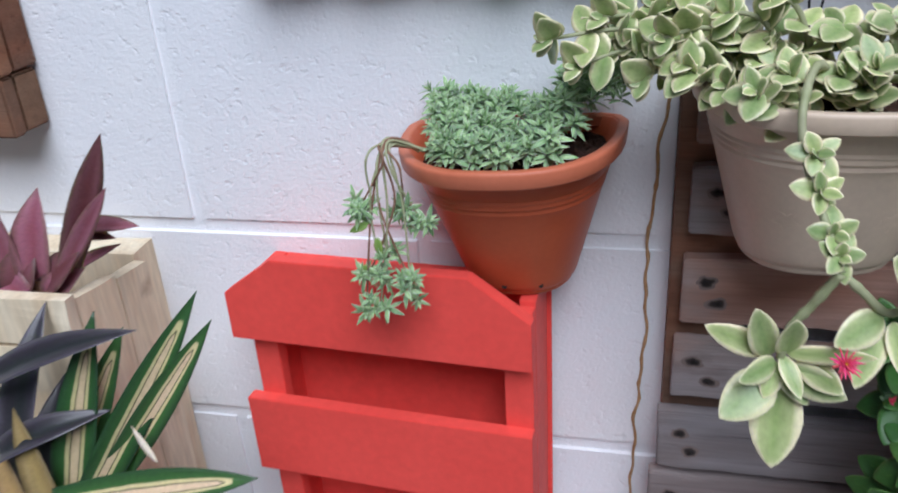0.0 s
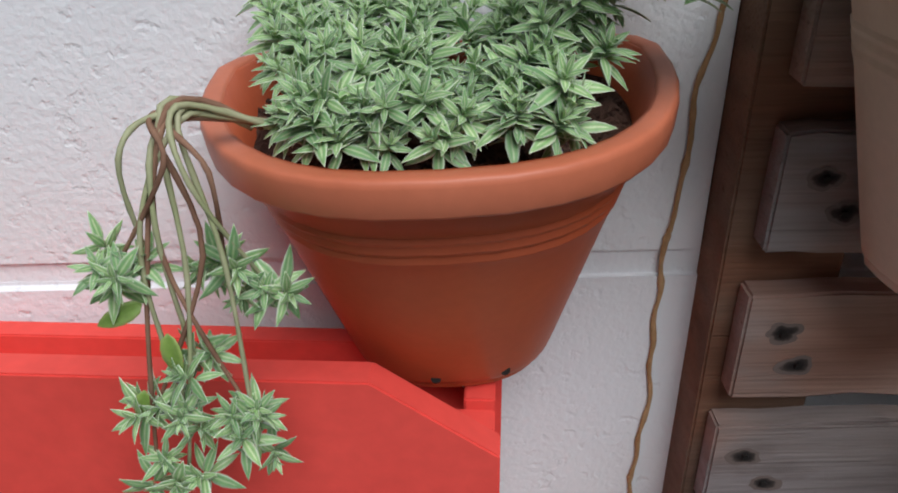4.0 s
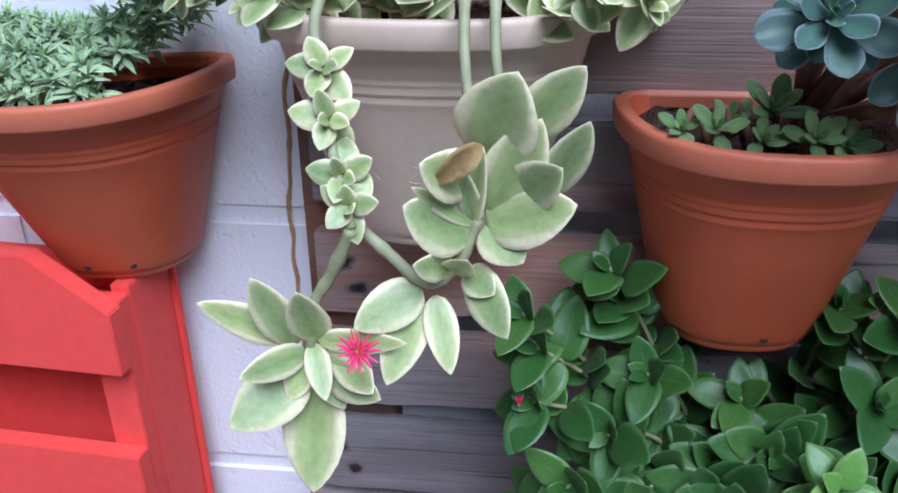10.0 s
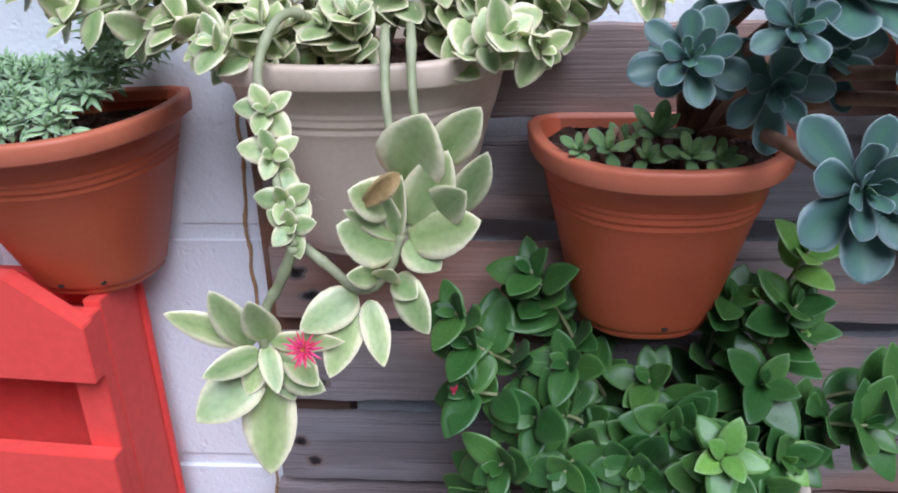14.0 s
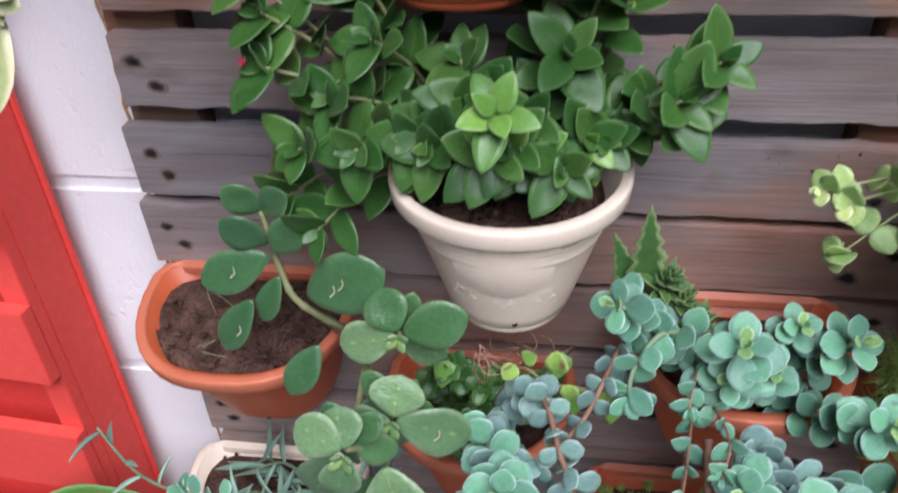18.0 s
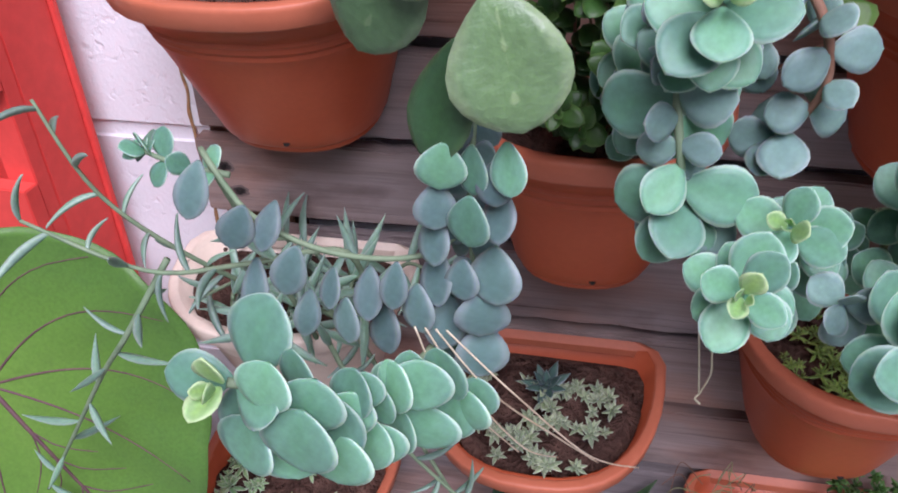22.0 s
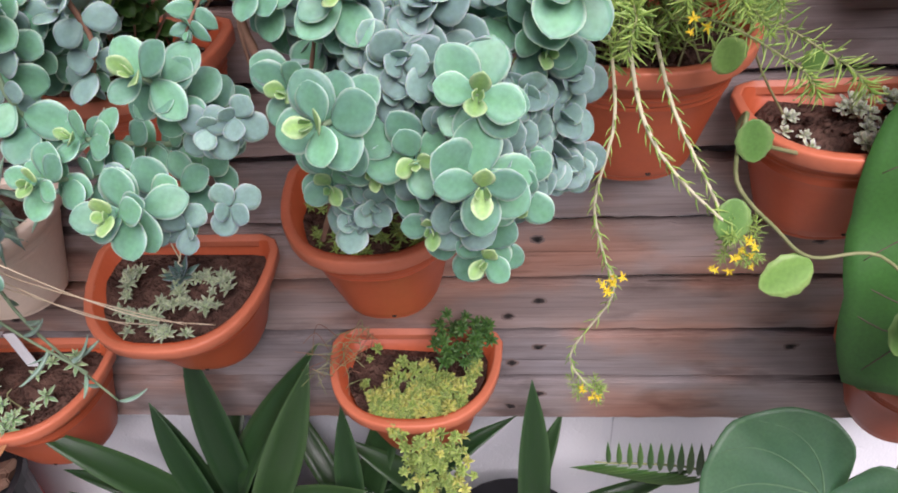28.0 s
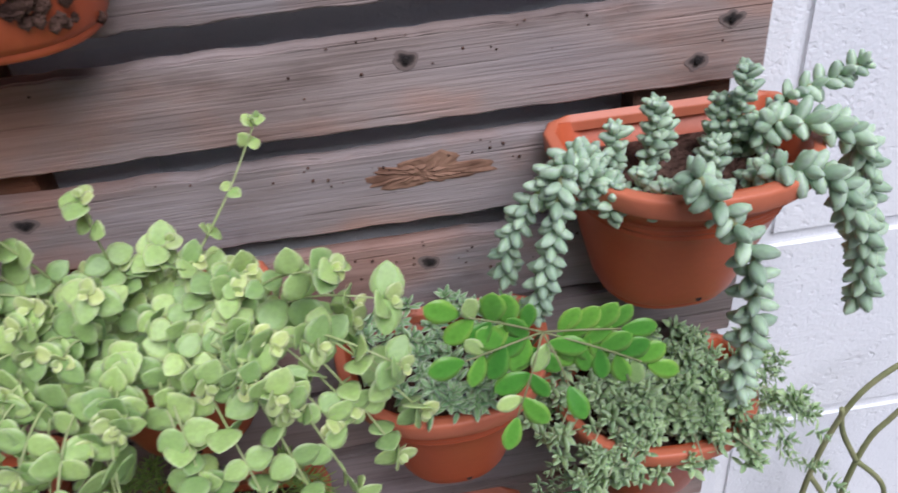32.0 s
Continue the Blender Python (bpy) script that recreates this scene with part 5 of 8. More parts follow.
# ---- pot E: green sun rose ----
def plant_e():
    pl = plant("green_sun_rose", "E", "glossy green sun rose with broad pointed leaves and red buds", "succulent")
    lv = variants("leaf", GREEN, 6, 0.033, 0.0215, "ovate", thick=0.0005, fold=0.14, curl=0.1, nu=9, nv=6, wave=0.06)
    yg = variants("leaf", LIGHTG, 3, 0.03, 0.02, "ovate", thick=0.0009, fold=0.2, curl=0.12)
    tips = [(0.335, -0.085, 1.215), (0.345, -0.075, 1.195), (0.291, -0.1, 1.195), (0.303, -0.1, 1.18), (0.3, -0.11, 1.15), (0.319, -0.13, 1.112), (0.338, -0.12, 1.135), (0.355, -0.14, 1.115), (0.323, -0.13, 1.06), (0.305, -0.12, 1.07), (0.387, -0.14, 1.12), (0.418, -0.13, 1.135), (0.436, -0.16, 1.13), (0.44, -0.14, 1.122), (0.474, -0.14, 1.125), (0.49, -0.09, 1.228), (0.497, -0.09, 1.185), (0.537, -0.12, 1.162), (0.529, -0.12, 1.131), (0.522, -0.13, 1.146), (0.461, -0.12, 1.165), (0.41, -0.1, 1.15), (0.36, -0.1, 1.165), (0.481, -0.1, 1.2), (0.45, -0.08, 1.2), (0.5, -0.11, 1.125), (0.395, -0.12, 1.118), (0.47, -0.13, 1.118), (0.4, -0.148, 1.122), (0.462, -0.155, 1.12), (0.43, -0.162, 1.124), (0.385, -0.138, 1.125), (0.487, -0.135, 1.125), (0.445, -0.14, 1.135), (0.415, -0.135, 1.135)]
    root = spot("E", 0, 0.35)
    for k, t in enumerate(tips):
        t = V(t) + jit(0.004)
        a = V((0.433 + (t.x - 0.433) * 0.4, root.y + rnd.uniform(-0.02, 0.015), root.z + 0.01))
        m = a.lerp(t, 0.5) + V((0, 0.008, 0.012))
        mm = yg + yg + lv if k in (12, 13, 14, 15) else lv
        pairs(pl, mm, [a, m, t], 0.021, 0.9, 0.95, 68, stem=M["stem"], r=0.0017, first=0.025)
    rosette(pl, yg, (0.4325, -0.172, 1.156), (0, -0.7, 0.7), 7, 0.85, 35, 88, 0.6)
    stem_part(pl, [root, V((0.433, -0.12, 1.11)), V((0.4325, -0.168, 1.15))], 0.0017, 0.0014)
    bud = leaf_mesh("petal", PETAL, 0.007, 0.002, "lance", 0.0004, 0.2, -0.1, 4, 2)
    for p in ((0.331, -0.115, 1.122), (0.293, -0.12, 1.155)):
        rosette(pl, [bud], p, (0, -0.6, 0.7), 9, 1.0, 5, 30)


plant_e()


# ---- pot F: large-leaved jade ----
def plant_f():
    pl = plant("jade_plant", "F", "jade plant with large rounded scarred leaves leaning out of its pot")
    kw = dict(thick=0.0016, fold=0.14, curl=0.1, nu=10, nv=6, wave=0.06)
    lv = variants("broad_leaf", JADE, 5, 0.032, 0.0245, "obov", **kw)
    dk = variants("broad_leaf", JADED, 4, 0.034, 0.023, "obov", **kw)
    yg = variants("young_leaf", JADEY, 3, 0.012, 0.008, "obov", **kw)
    o = V(pl.location)

    root = spot("F", 0.9, 0.35)
    up = [root, V((0.328, -0.12, 0.971)), V((0.313, -0.128, 0.989)), V((0.299, -0.128, 1.003)), V((0.293, -0.125, 1.02)), V((0.289, -0.122, 1.04)), V((0.286, -0.12, 1.062))]
    stem_part(pl, up, 0.0025, 0.002, M["stem"], 5)
    upper = ((0.289, -0.13, 1.036, 0.252, -0.14, 1.022, 0.023), (0.314, -0.14, 1.015, 0.355, -0.15, 1.038, 0.032), (0.346, -0.12, 1.023, 0.352, -0.12, 1.007, 0.011), (0.277, -0.14, 1.008, 0.257, -0.15, 0.979, 0.018), (0.293, -0.13, 1.02, 0.281, -0.14, 0.995, 0.014), (0.319, -0.15, 0.983, 0.303, -0.165, 0.959, 0.018), (0.292, -0.13, 1.039, 0.31, -0.135, 1.061, 0.019), (0.288, -0.125, 1.042, 0.268, -0.135, 1.058, 0.019), (0.286, -0.12, 1.062, 0.272, -0.13, 1.08, 0.017), (0.286, -0.12, 1.062, 0.303, -0.13, 1.078, 0.017))
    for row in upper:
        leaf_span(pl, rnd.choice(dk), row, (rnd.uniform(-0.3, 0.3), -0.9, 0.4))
    heads = (((0.378, -0.178, 1.022), ((0.376, -0.179, 1.021, 0.345, -0.176, 1.01, 0.021), (0.381, -0.179, 1.024, 0.411, -0.182, 1.038, 0.023), (0.377, -0.179, 1.025, 0.367, -0.17, 1.043, 0.022), (0.377, -0.172, 1.014, 0.399, -0.165, 0.995, 0.016))),
             ((0.3825, -0.228, 1.009), ((0.383, -0.228, 1.011, 0.387, -0.222, 1.029, 0.024), (0.385, -0.228, 1.008, 0.419, -0.224, 0.995, 0.023), (0.382, -0.226, 1.004, 0.382, -0.222, 0.981, 0.017), (0.381, -0.228, 1.008, 0.362, -0.226, 0.996, 0.021))),
             ((0.3635, -0.253, 1.01), ((0.362, -0.253, 1.012, 0.342, -0.25, 1.023, 0.02), (0.361, -0.253, 1.007, 0.342, -0.25, 0.972, 0.024), (0.365, -0.255, 1.01, 0.36, -0.262, 0.991, 0.018), (0.364, -0.252, 1.012, 0.359, -0.242, 1.027, 0.021))))
    fork = V((0.352, -0.165, 0.985))
    stem_part(pl, [root + V((0.003, 0, 0)), V((0.335, -0.135, 0.972)), fork], 0.0026, 0.002, M["woody"], 5)
    for k, (c, rows) in enumerate(heads):
        c = V(c)
        stem_part(pl, [fork, fork.lerp(c, 0.6) + V((0, 0.004, -0.006)), c + V((0, 0.004, -0.002))], 0.0022, 0.0017)
        for row in rows:
            leaf_span(pl, rnd.choice(dk + lv if k == 0 else lv), row, (rnd.uniform(-0.3, 0.3), -0.9, 0.45))
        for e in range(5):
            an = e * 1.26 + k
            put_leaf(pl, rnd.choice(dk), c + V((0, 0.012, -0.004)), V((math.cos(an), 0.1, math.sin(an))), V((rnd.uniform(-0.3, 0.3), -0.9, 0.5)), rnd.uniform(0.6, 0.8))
        for e in range(4):
            an = e * 1.57 + 0.6
            put_leaf(pl, rnd.choice(yg), c + V((0, -0.003, 0)), V((math.cos(an), -0.9, math.sin(an))), V((-math.cos(an), -0.9, -math.sin(an) * 0.5)), 0.75)
    leaf_span(pl, lv[0], (0.3795, -0.24, 0.985, 0.389, -0.25, 0.95, 0.031), (0.05, -0.9, 0.35), "hanging_leaf")
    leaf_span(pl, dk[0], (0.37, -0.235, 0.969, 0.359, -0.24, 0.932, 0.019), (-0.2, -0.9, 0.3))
    stem_part(pl, [V((0.3635, -0.249, 1.008)), V((0.37, -0.24, 0.998)), V((0.379, -0.239, 0.989))], 0.0018, 0.0014)
    for p in ((0.267, -0.141, 1.03), (0.33, -0.1465, 1.024), (0.336, -0.1475, 1.03), (0.266, -0.149, 0.99), (0.404, -0.229, 1.0)):
        bm = bmesh.new()
        tube(bm, [V(p) - o + V((0.0015 * math.sin(k) + 0.001 * k, 0, 0.002 * k - 0.004)) for k in range(5)], 0.0005, 0.0003, 5)
        part("scar", bm, M["pale_stem"], pl, "dry pale scar")
    for k in range(4):
        a = spot("F", rnd.uniform(-0.9, 0.3), rnd.uniform(0.2, 0.9), 0.006)
        stem_part(pl, [a, a + jit(0.012) + V((0, 0, 0.008)), a + V((rnd.uniform(-0.02, 0.02), rnd.uniform(-0.01, 0.01), 0.008))], 0.00025, 0.0002, M["vari_stem"], name="dry_blade")


plant_f()


# ---- shoots with crossed leaf pairs ----
HEART = variants("young_leaf", leaf_mat("young_teal_leaf", (0.24, 0.43, 0.13), (0.24, 0.42, 0.17), (0.42, 0.58, 0.3), 0.5), 3, 0.02, 0.0155, "obov", thick=0.0013, fold=0.25, curl=-0.05, nu=8, nv=6)


def deco(pl, lv, tip, ax, n, sc):
    """A shoot tip seen from above: leaf pairs, each turned by a quarter, small and pale at the heart."""
    ax = V(ax).normalized()
    a = Matrix.Rotation(rnd.uniform(0, 3), 3, ax) @ ax.orthogonal().normalized()
    b = ax.cross(a)
    for k in range(n):
        op = radians((14, 42, 64, 80, 92, 100)[k] + rnd.uniform(-6, 6))
        s = sc * (0.34, 0.58, 0.82, 1.0, 1.02, 1.0)[k]
        for e in (1, -1):
            out = (a if k % 2 else b) * e + jit(0.12)
            put_leaf(pl, rnd.choice(HEART if k < 2 else lv), V(tip) - ax * (0.0022 * k + 0.001 * k * k) * sc + out * 0.0008, ax * math.cos(op) + out * math.sin(op), ax * math.sin(op) - out * math.cos(op), s * rnd.uniform(0.9, 1.08))


def teal_shoot(pl, tip, ax, base, lv, n=9, sc=1.0, step=0.0085):
    tip, ax = V(tip), V(ax).normalized()
    deco(pl, lv, tip, ax, 5, sc)
    base = V(base)
    mid = base.lerp(tip, 0.6) - ax * 0.012 + V((0, 0, -0.008))
    pairs(pl, lv, [base, mid, tip - ax * 0.01], max(step, 0.011), 0.85 * sc, 0.98 * sc, 78, tip=False, stem=M["teal_stem"], r=0.002, first=(tip - base).length * 0.3)


# ---- pot G: fishhooks and a blue paddle-leaved branch ----
def plant_g():
    pl = plant("fishhook_senecio", "G", "grey-green fishhook senecio with thin trailing stems and curved leaves")
    lv = variants("hook_leaf", HOOK, 5, 0.027, 0.0048, "lance", thick=0.0019, fold=0.05, curl=0.6, nu=9, nv=4)

    def strand(pts, step, sc):
        path = smooth_path(pts, 7)
        stem_part(pl, pts, 0.0017, 0.0009, M["teal_stem"])
        at, k = 0.0, 0
        for a, b in zip(path, path[1:]):
            at += (b - a).length
            if at >= step:
                at, k = 0.0, k + 1
                d = (b - a).normalized()
                s = Matrix.Rotation(k * 2.4, 3, d) @ d.orthogonal().normalized()
                put_leaf(pl, rnd.choice(lv), b, d * 0.55 + s + V((0, -0.15, 0.1)), d + s * 0.3, sc * rnd.uniform(0.7, 1.15))

    c = V((0.235, -0.1, 0.74))
    strand([c, (0.3, -0.16, 0.79), (0.312, -0.2, 0.858), (0.266, -0.205, 0.85), (0.221, -0.21, 0.845), (0.166, -0.21, 0.866)], 0.011, 1.0)
    strand([(0.226, -0.2, 0.845), (0.205, -0.215, 0.81), (0.179, -0.21, 0.775), (0.14, -0.205, 0.715), (0.103, -0.2, 0.658)], 0.013, 1.0)
    strand([c, (0.28, -0.17, 0.79), (0.307, -0.2, 0.78), (0.331, -0.2, 0.738), (0.368, -0.2, 0.694)], 0.013, 0.95)
    strand([c, (0.29, -0.15, 0.77), (0.335, -0.19, 0.735), (0.372, -0.19, 0.65)], 0.014, 0.9)
    strand([c, (0.2, -0.14, 0.8), (0.17, -0.16, 0.85), (0.15, -0.16, 0.9)], 0.012, 1.0)
    for k in range(12):
        a = spot("G", rnd.uniform(-0.9, 0.95), rnd.uniform(0.1, 1.0))
        d = V((rnd.uniform(-0.8, 0.8), rnd.uniform(-0.9, -0.1), rnd.uniform(0.4, 1)))
        strand([a, a + d * 0.025 + V((0, 0, 0.012)), a + d * 0.05 + V((0, -0.01, 0.005))], 0.009, 1.25)
    br = thing("blue_paddle_stonecrop", (0.3, -0.13, 0.78), "blue-grey stonecrop branch with flat paddle leaves and a teal tip", "succulent")
    pd = variants("paddle_leaf", PADD, 5, 0.0165, 0.0112, "obov", thick=0.0011, fold=0.1, curl=0.05, nu=10, nv=6)
    pw = variants("paddle_leaf", PADD, 4, 0.015, 0.0135, "obov", thick=0.0011, fold=0.1, curl=0.05, nu=10, nv=6)
    td = variants("paddle_leaf", TEAL, 4, 0.0205, 0.017, "obov", thick=0.0013, fold=0.12, curl=0.06, nu=11, nv=6)
    hang = ((0.307, -0.238, 0.887, 0.301, -0.242, 0.869, 0.012), (0.319, -0.234, 0.876, 0.318, -0.242, 0.864, 0.009), (0.332, -0.23, 0.875, 0.333, -0.242, 0.861, 0.01), (0.345, -0.238, 0.884, 0.343, -0.242, 0.867, 0.009), (0.351, -0.234, 0.872, 0.353, -0.242, 0.857, 0.012), (0.336, -0.23, 0.859, 0.339, -0.242, 0.845, 0.014), (0.324, -0.238, 0.865, 0.324, -0.242, 0.848, 0.011), (0.308, -0.234, 0.864, 0.307, -0.242, 0.849, 0.009), (0.286, -0.23, 0.874, 0.287, -0.242, 0.856, 0.01), (0.289, -0.238, 0.903, 0.283, -0.242, 0.888, 0.012), (0.273, -0.234, 0.918, 0.268, -0.242, 0.9, 0.011), (0.298, -0.23, 0.901, 0.295, -0.242, 0.889, 0.009))
    column = ((0.36, -0.235, 0.917, 0.36, -0.24, 0.903, 0.013), (0.359, -0.231, 0.903, 0.359, -0.24, 0.888, 0.012), (0.358, -0.227, 0.885, 0.359, -0.24, 0.87, 0.012), (0.369, -0.235, 0.886, 0.369, -0.24, 0.873, 0.012), (0.38, -0.231, 0.89, 0.381, -0.24, 0.873, 0.019), (0.361, -0.227, 0.864, 0.362, -0.24, 0.849, 0.015), (0.377, -0.235, 0.873, 0.376, -0.24, 0.856, 0.018), (0.376, -0.231, 0.853, 0.376, -0.24, 0.836, 0.018), (0.381, -0.227, 0.912, 0.382, -0.24, 0.9, 0.012), (0.38, -0.235, 0.927, 0.381, -0.24, 0.914, 0.011))
    for row in hang + column:
        leaf_span(br, rnd.choice(pd), row, (rnd.uniform(-0.5, 0.5), -0.9, 0.3))
    for row in ((0.364, -0.24, 0.935, 0.362, -0.24, 0.919, 0.015), (0.373, -0.242, 0.917, 0.372, -0.242, 0.899, 0.014), (0.373, -0.238, 0.934, 0.373, -0.238, 0.917, 0.01), (0.384, -0.236, 0.935, 0.386, -0.242, 0.92, 0.011)):
        leaf_span(br, rnd.choice(td), row, (rnd.uniform(-0.3, 0.3), -0.9, 0.3))
    pairs(br, pw, [(0.368, -0.195, 0.94), (0.368, -0.215, 0.9), (0.37, -0.22, 0.86), (0.366, -0.22, 0.835)], 0.009, 0.75, 0.9, 75, stem=M["teal_stem"], r=0.0014, tip=False)
    stem_part(br, [(0.27, -0.15, 0.76), (0.262, -0.21, 0.905), (0.285, -0.228, 0.893), (0.315, -0.23, 0.88), (0.35, -0.228, 0.88), (0.372, -0.215, 0.89)], 0.0014, 0.0011, M["teal_stem"])
    pairs(br, td, [(0.268, -0.205, 0.895), (0.248, -0.208, 0.9), (0.232, -0.207, 0.905)], 0.011, 0.75, 0.6, 60, stem=M["teal_stem"], r=0.0016, first=0.006)
    stem_part(br, [(0.372, -0.2, 0.845), (0.345, -0.265, 0.845), (0.325, -0.285, 0.862), (0.302, -0.296, 0.873)], 0.0024, 0.0018, M["teal_stem"])
    arm = ((0.32, -0.3, 0.888, 0.317, -0.304, 0.873, 0.014), (0.329, -0.302, 0.871, 0.327, -0.306, 0.849, 0.019), (0.332, -0.295, 0.878, 0.329, -0.299, 0.861, 0.016), (0.337, -0.293, 0.852, 0.335, -0.297, 0.833, 0.018), (0.34, -0.287, 0.866, 0.338, -0.291, 0.85, 0.013), (0.343, -0.28, 0.869, 0.343, -0.284, 0.857, 0.01), (0.345, -0.278, 0.842, 0.345, -0.282, 0.826, 0.015), (0.351, -0.27, 0.865, 0.349, -0.274, 0.847, 0.013), (0.358, -0.265, 0.863, 0.358, -0.269, 0.845, 0.017), (0.359, -0.262, 0.837, 0.359, -0.266, 0.819, 0.018), (0.371, -0.25, 0.836, 0.371, -0.254, 0.82, 0.017), (0.318, -0.293, 0.853, 0.321, -0.297, 0.834, 0.017), (0.308, -0.296, 0.857, 0.305, -0.3, 0.839, 0.018))
    ra = variants("round_leaf", TEAL, 4, 0.02, 0.019, "round", thick=0.0013, fold=0.16, curl=0.04, nu=11, nv=6)
    for row in arm:
        leaf_span(br, rnd.choice(ra), (*row[:6], row[6] * 1.28), (rnd.uniform(-0.5, 0.3), -0.85, 0.45))
        back = [row[0] + 0.006 + rnd.uniform(-0.004, 0.004), row[1] + 0.011, row[2] - 0.004, row[3] + 0.008 + rnd.uniform(-0.005, 0.005), row[4] + 0.012, row[5] - 0.005, row[6] * 0.9]
        leaf_span(br, rnd.choice(ra), back, (rnd.uniform(-0.6, 0.2), -0.85, 0.45))
    deco(br, td, (0.301, -0.303, 0.877), (-0.2, -0.85, 0.5), 4, 1.4)
    for k in range(4):
        stem_part(br, [(0.352 + 0.004 * k, -0.245, 0.86), (0.36 + 0.01 * k, -0.235, 0.82), (0.375 + 0.016 * k, -0.2, 0.76 - 0.01 * (k % 2)), (0.385 + 0.022 * k, -0.16, 0.70)], 0.0004, 0.0004, M["crate"], name="dry_thread")


plant_g()


# ---- pots H, I, L: teal round-leaved stonecrop ----
def plant_h():
    pl = plant("round_leaf_stonecrop", "H", "teal and grey round-leaved stonecrop hanging from its pot")
    lv = variants("round_leaf", TEAL, 5, 0.0195, 0.0168, "obov", thick=0.0013, fold=0.18, curl=0.04, nu=11, nv=6)
    gr = variants("round_leaf", BLUE, 4, 0.0145, 0.0132, "obov", thick=0.0013, fold=0.1, curl=0.05, nu=9, nv=5)
    sg = variants("small_leaf", GREEN, 3, 0.014, 0.011, "round", thick=0.0009, fold=0.15, curl=0.1, nu=5, nv=3)
    hl = variants("heart_leaf", LIGHTG, 3, 0.017, 0.015, "heart", thick=0.0006, fold=0.15, curl=0.1, nu=6, nv=4)
    root = spot("H", 0.2, 0.5)
    teal_shoot(pl, (0.441, -0.259, 0.992), (0, -0.8, 0.6), root, lv, 10, 1.0)
    pairs(pl, lv + gr, [root, (0.43, -0.2, 0.965), (0.436, -0.24, 0.945), (0.442, -0.235, 0.91)], 0.0085, 1.0, 1.1, 75, r=0.002, first=0.06, stem=M["teal_stem"])
    pairs(pl, gr, [root, (0.455, -0.18, 0.985), (0.47, -0.22, 0.98), (0.478, -0.225, 0.955), (0.466, -0.22, 0.93)], 0.011, 0.95, 1.05, 72, r=0.002, first=0.05, stem=M["woody"])
    pairs(pl, gr, [(0.5, -0.16, 1.005), (0.48, -0.2, 0.985), (0.455, -0.21, 0.96)], 0.012, 0.9, 1.0, 70, r=0.0017, stem=M["woody"])
    for p in ((0.409, -0.14, 0.954), (0.421, -0.15, 0.957), (0.45, -0.14, 0.943), (0.461, -0.14, 0.95), (0.398, -0.14, 0.964), (0.405, -0.15, 0.897), (0.43, -0.12, 0.935), (0.385, -0.13, 0.94), (0.418, -0.16, 0.93), (0.395, -0.16, 0.91), (0.44, -0.12, 0.925)):
        p = V(p)
        a = spot("H", (p.x - 0.412) / 0.07, 0.3)
        pairs(pl, sg, [a, a.lerp(p, 0.6) + V((0, 0, 0.008)), p], 0.011, 0.85, 1.0, 68, r=0.001, stem=M["woody"])
    for p in ((0.450, -0.15, 0.952), (0.479, -0.15, 0.963), (0.502, -0.15, 0.958), (0.469, -0.14, 0.981), (0.398, -0.14, 0.968)):
        stem_part(pl, [root, V(p) + V((0.004, 0.02, -0.02)), p], 0.0008, 0.0005, M["woody"])
        put_leaf(pl, rnd.choice(hl), p, V((rnd.uniform(-0.3, 0.3), -0.5, -0.7)), V((0, -1, 0.4)), 1.1)
    # dry roots hanging
    for k in range(7):
        a = V((0.425 + 0.006 * k, -0.125, 0.99 - 0.002 * k))
        stem_part(pl, [a, a + jit(0.008) + V((0, 0, -0.012)), a + jit(0.014) + V((0.004, -0.01, -0.022))], 0.0004, 0.0003, M["woody"], name="dry_root")


plant_h()


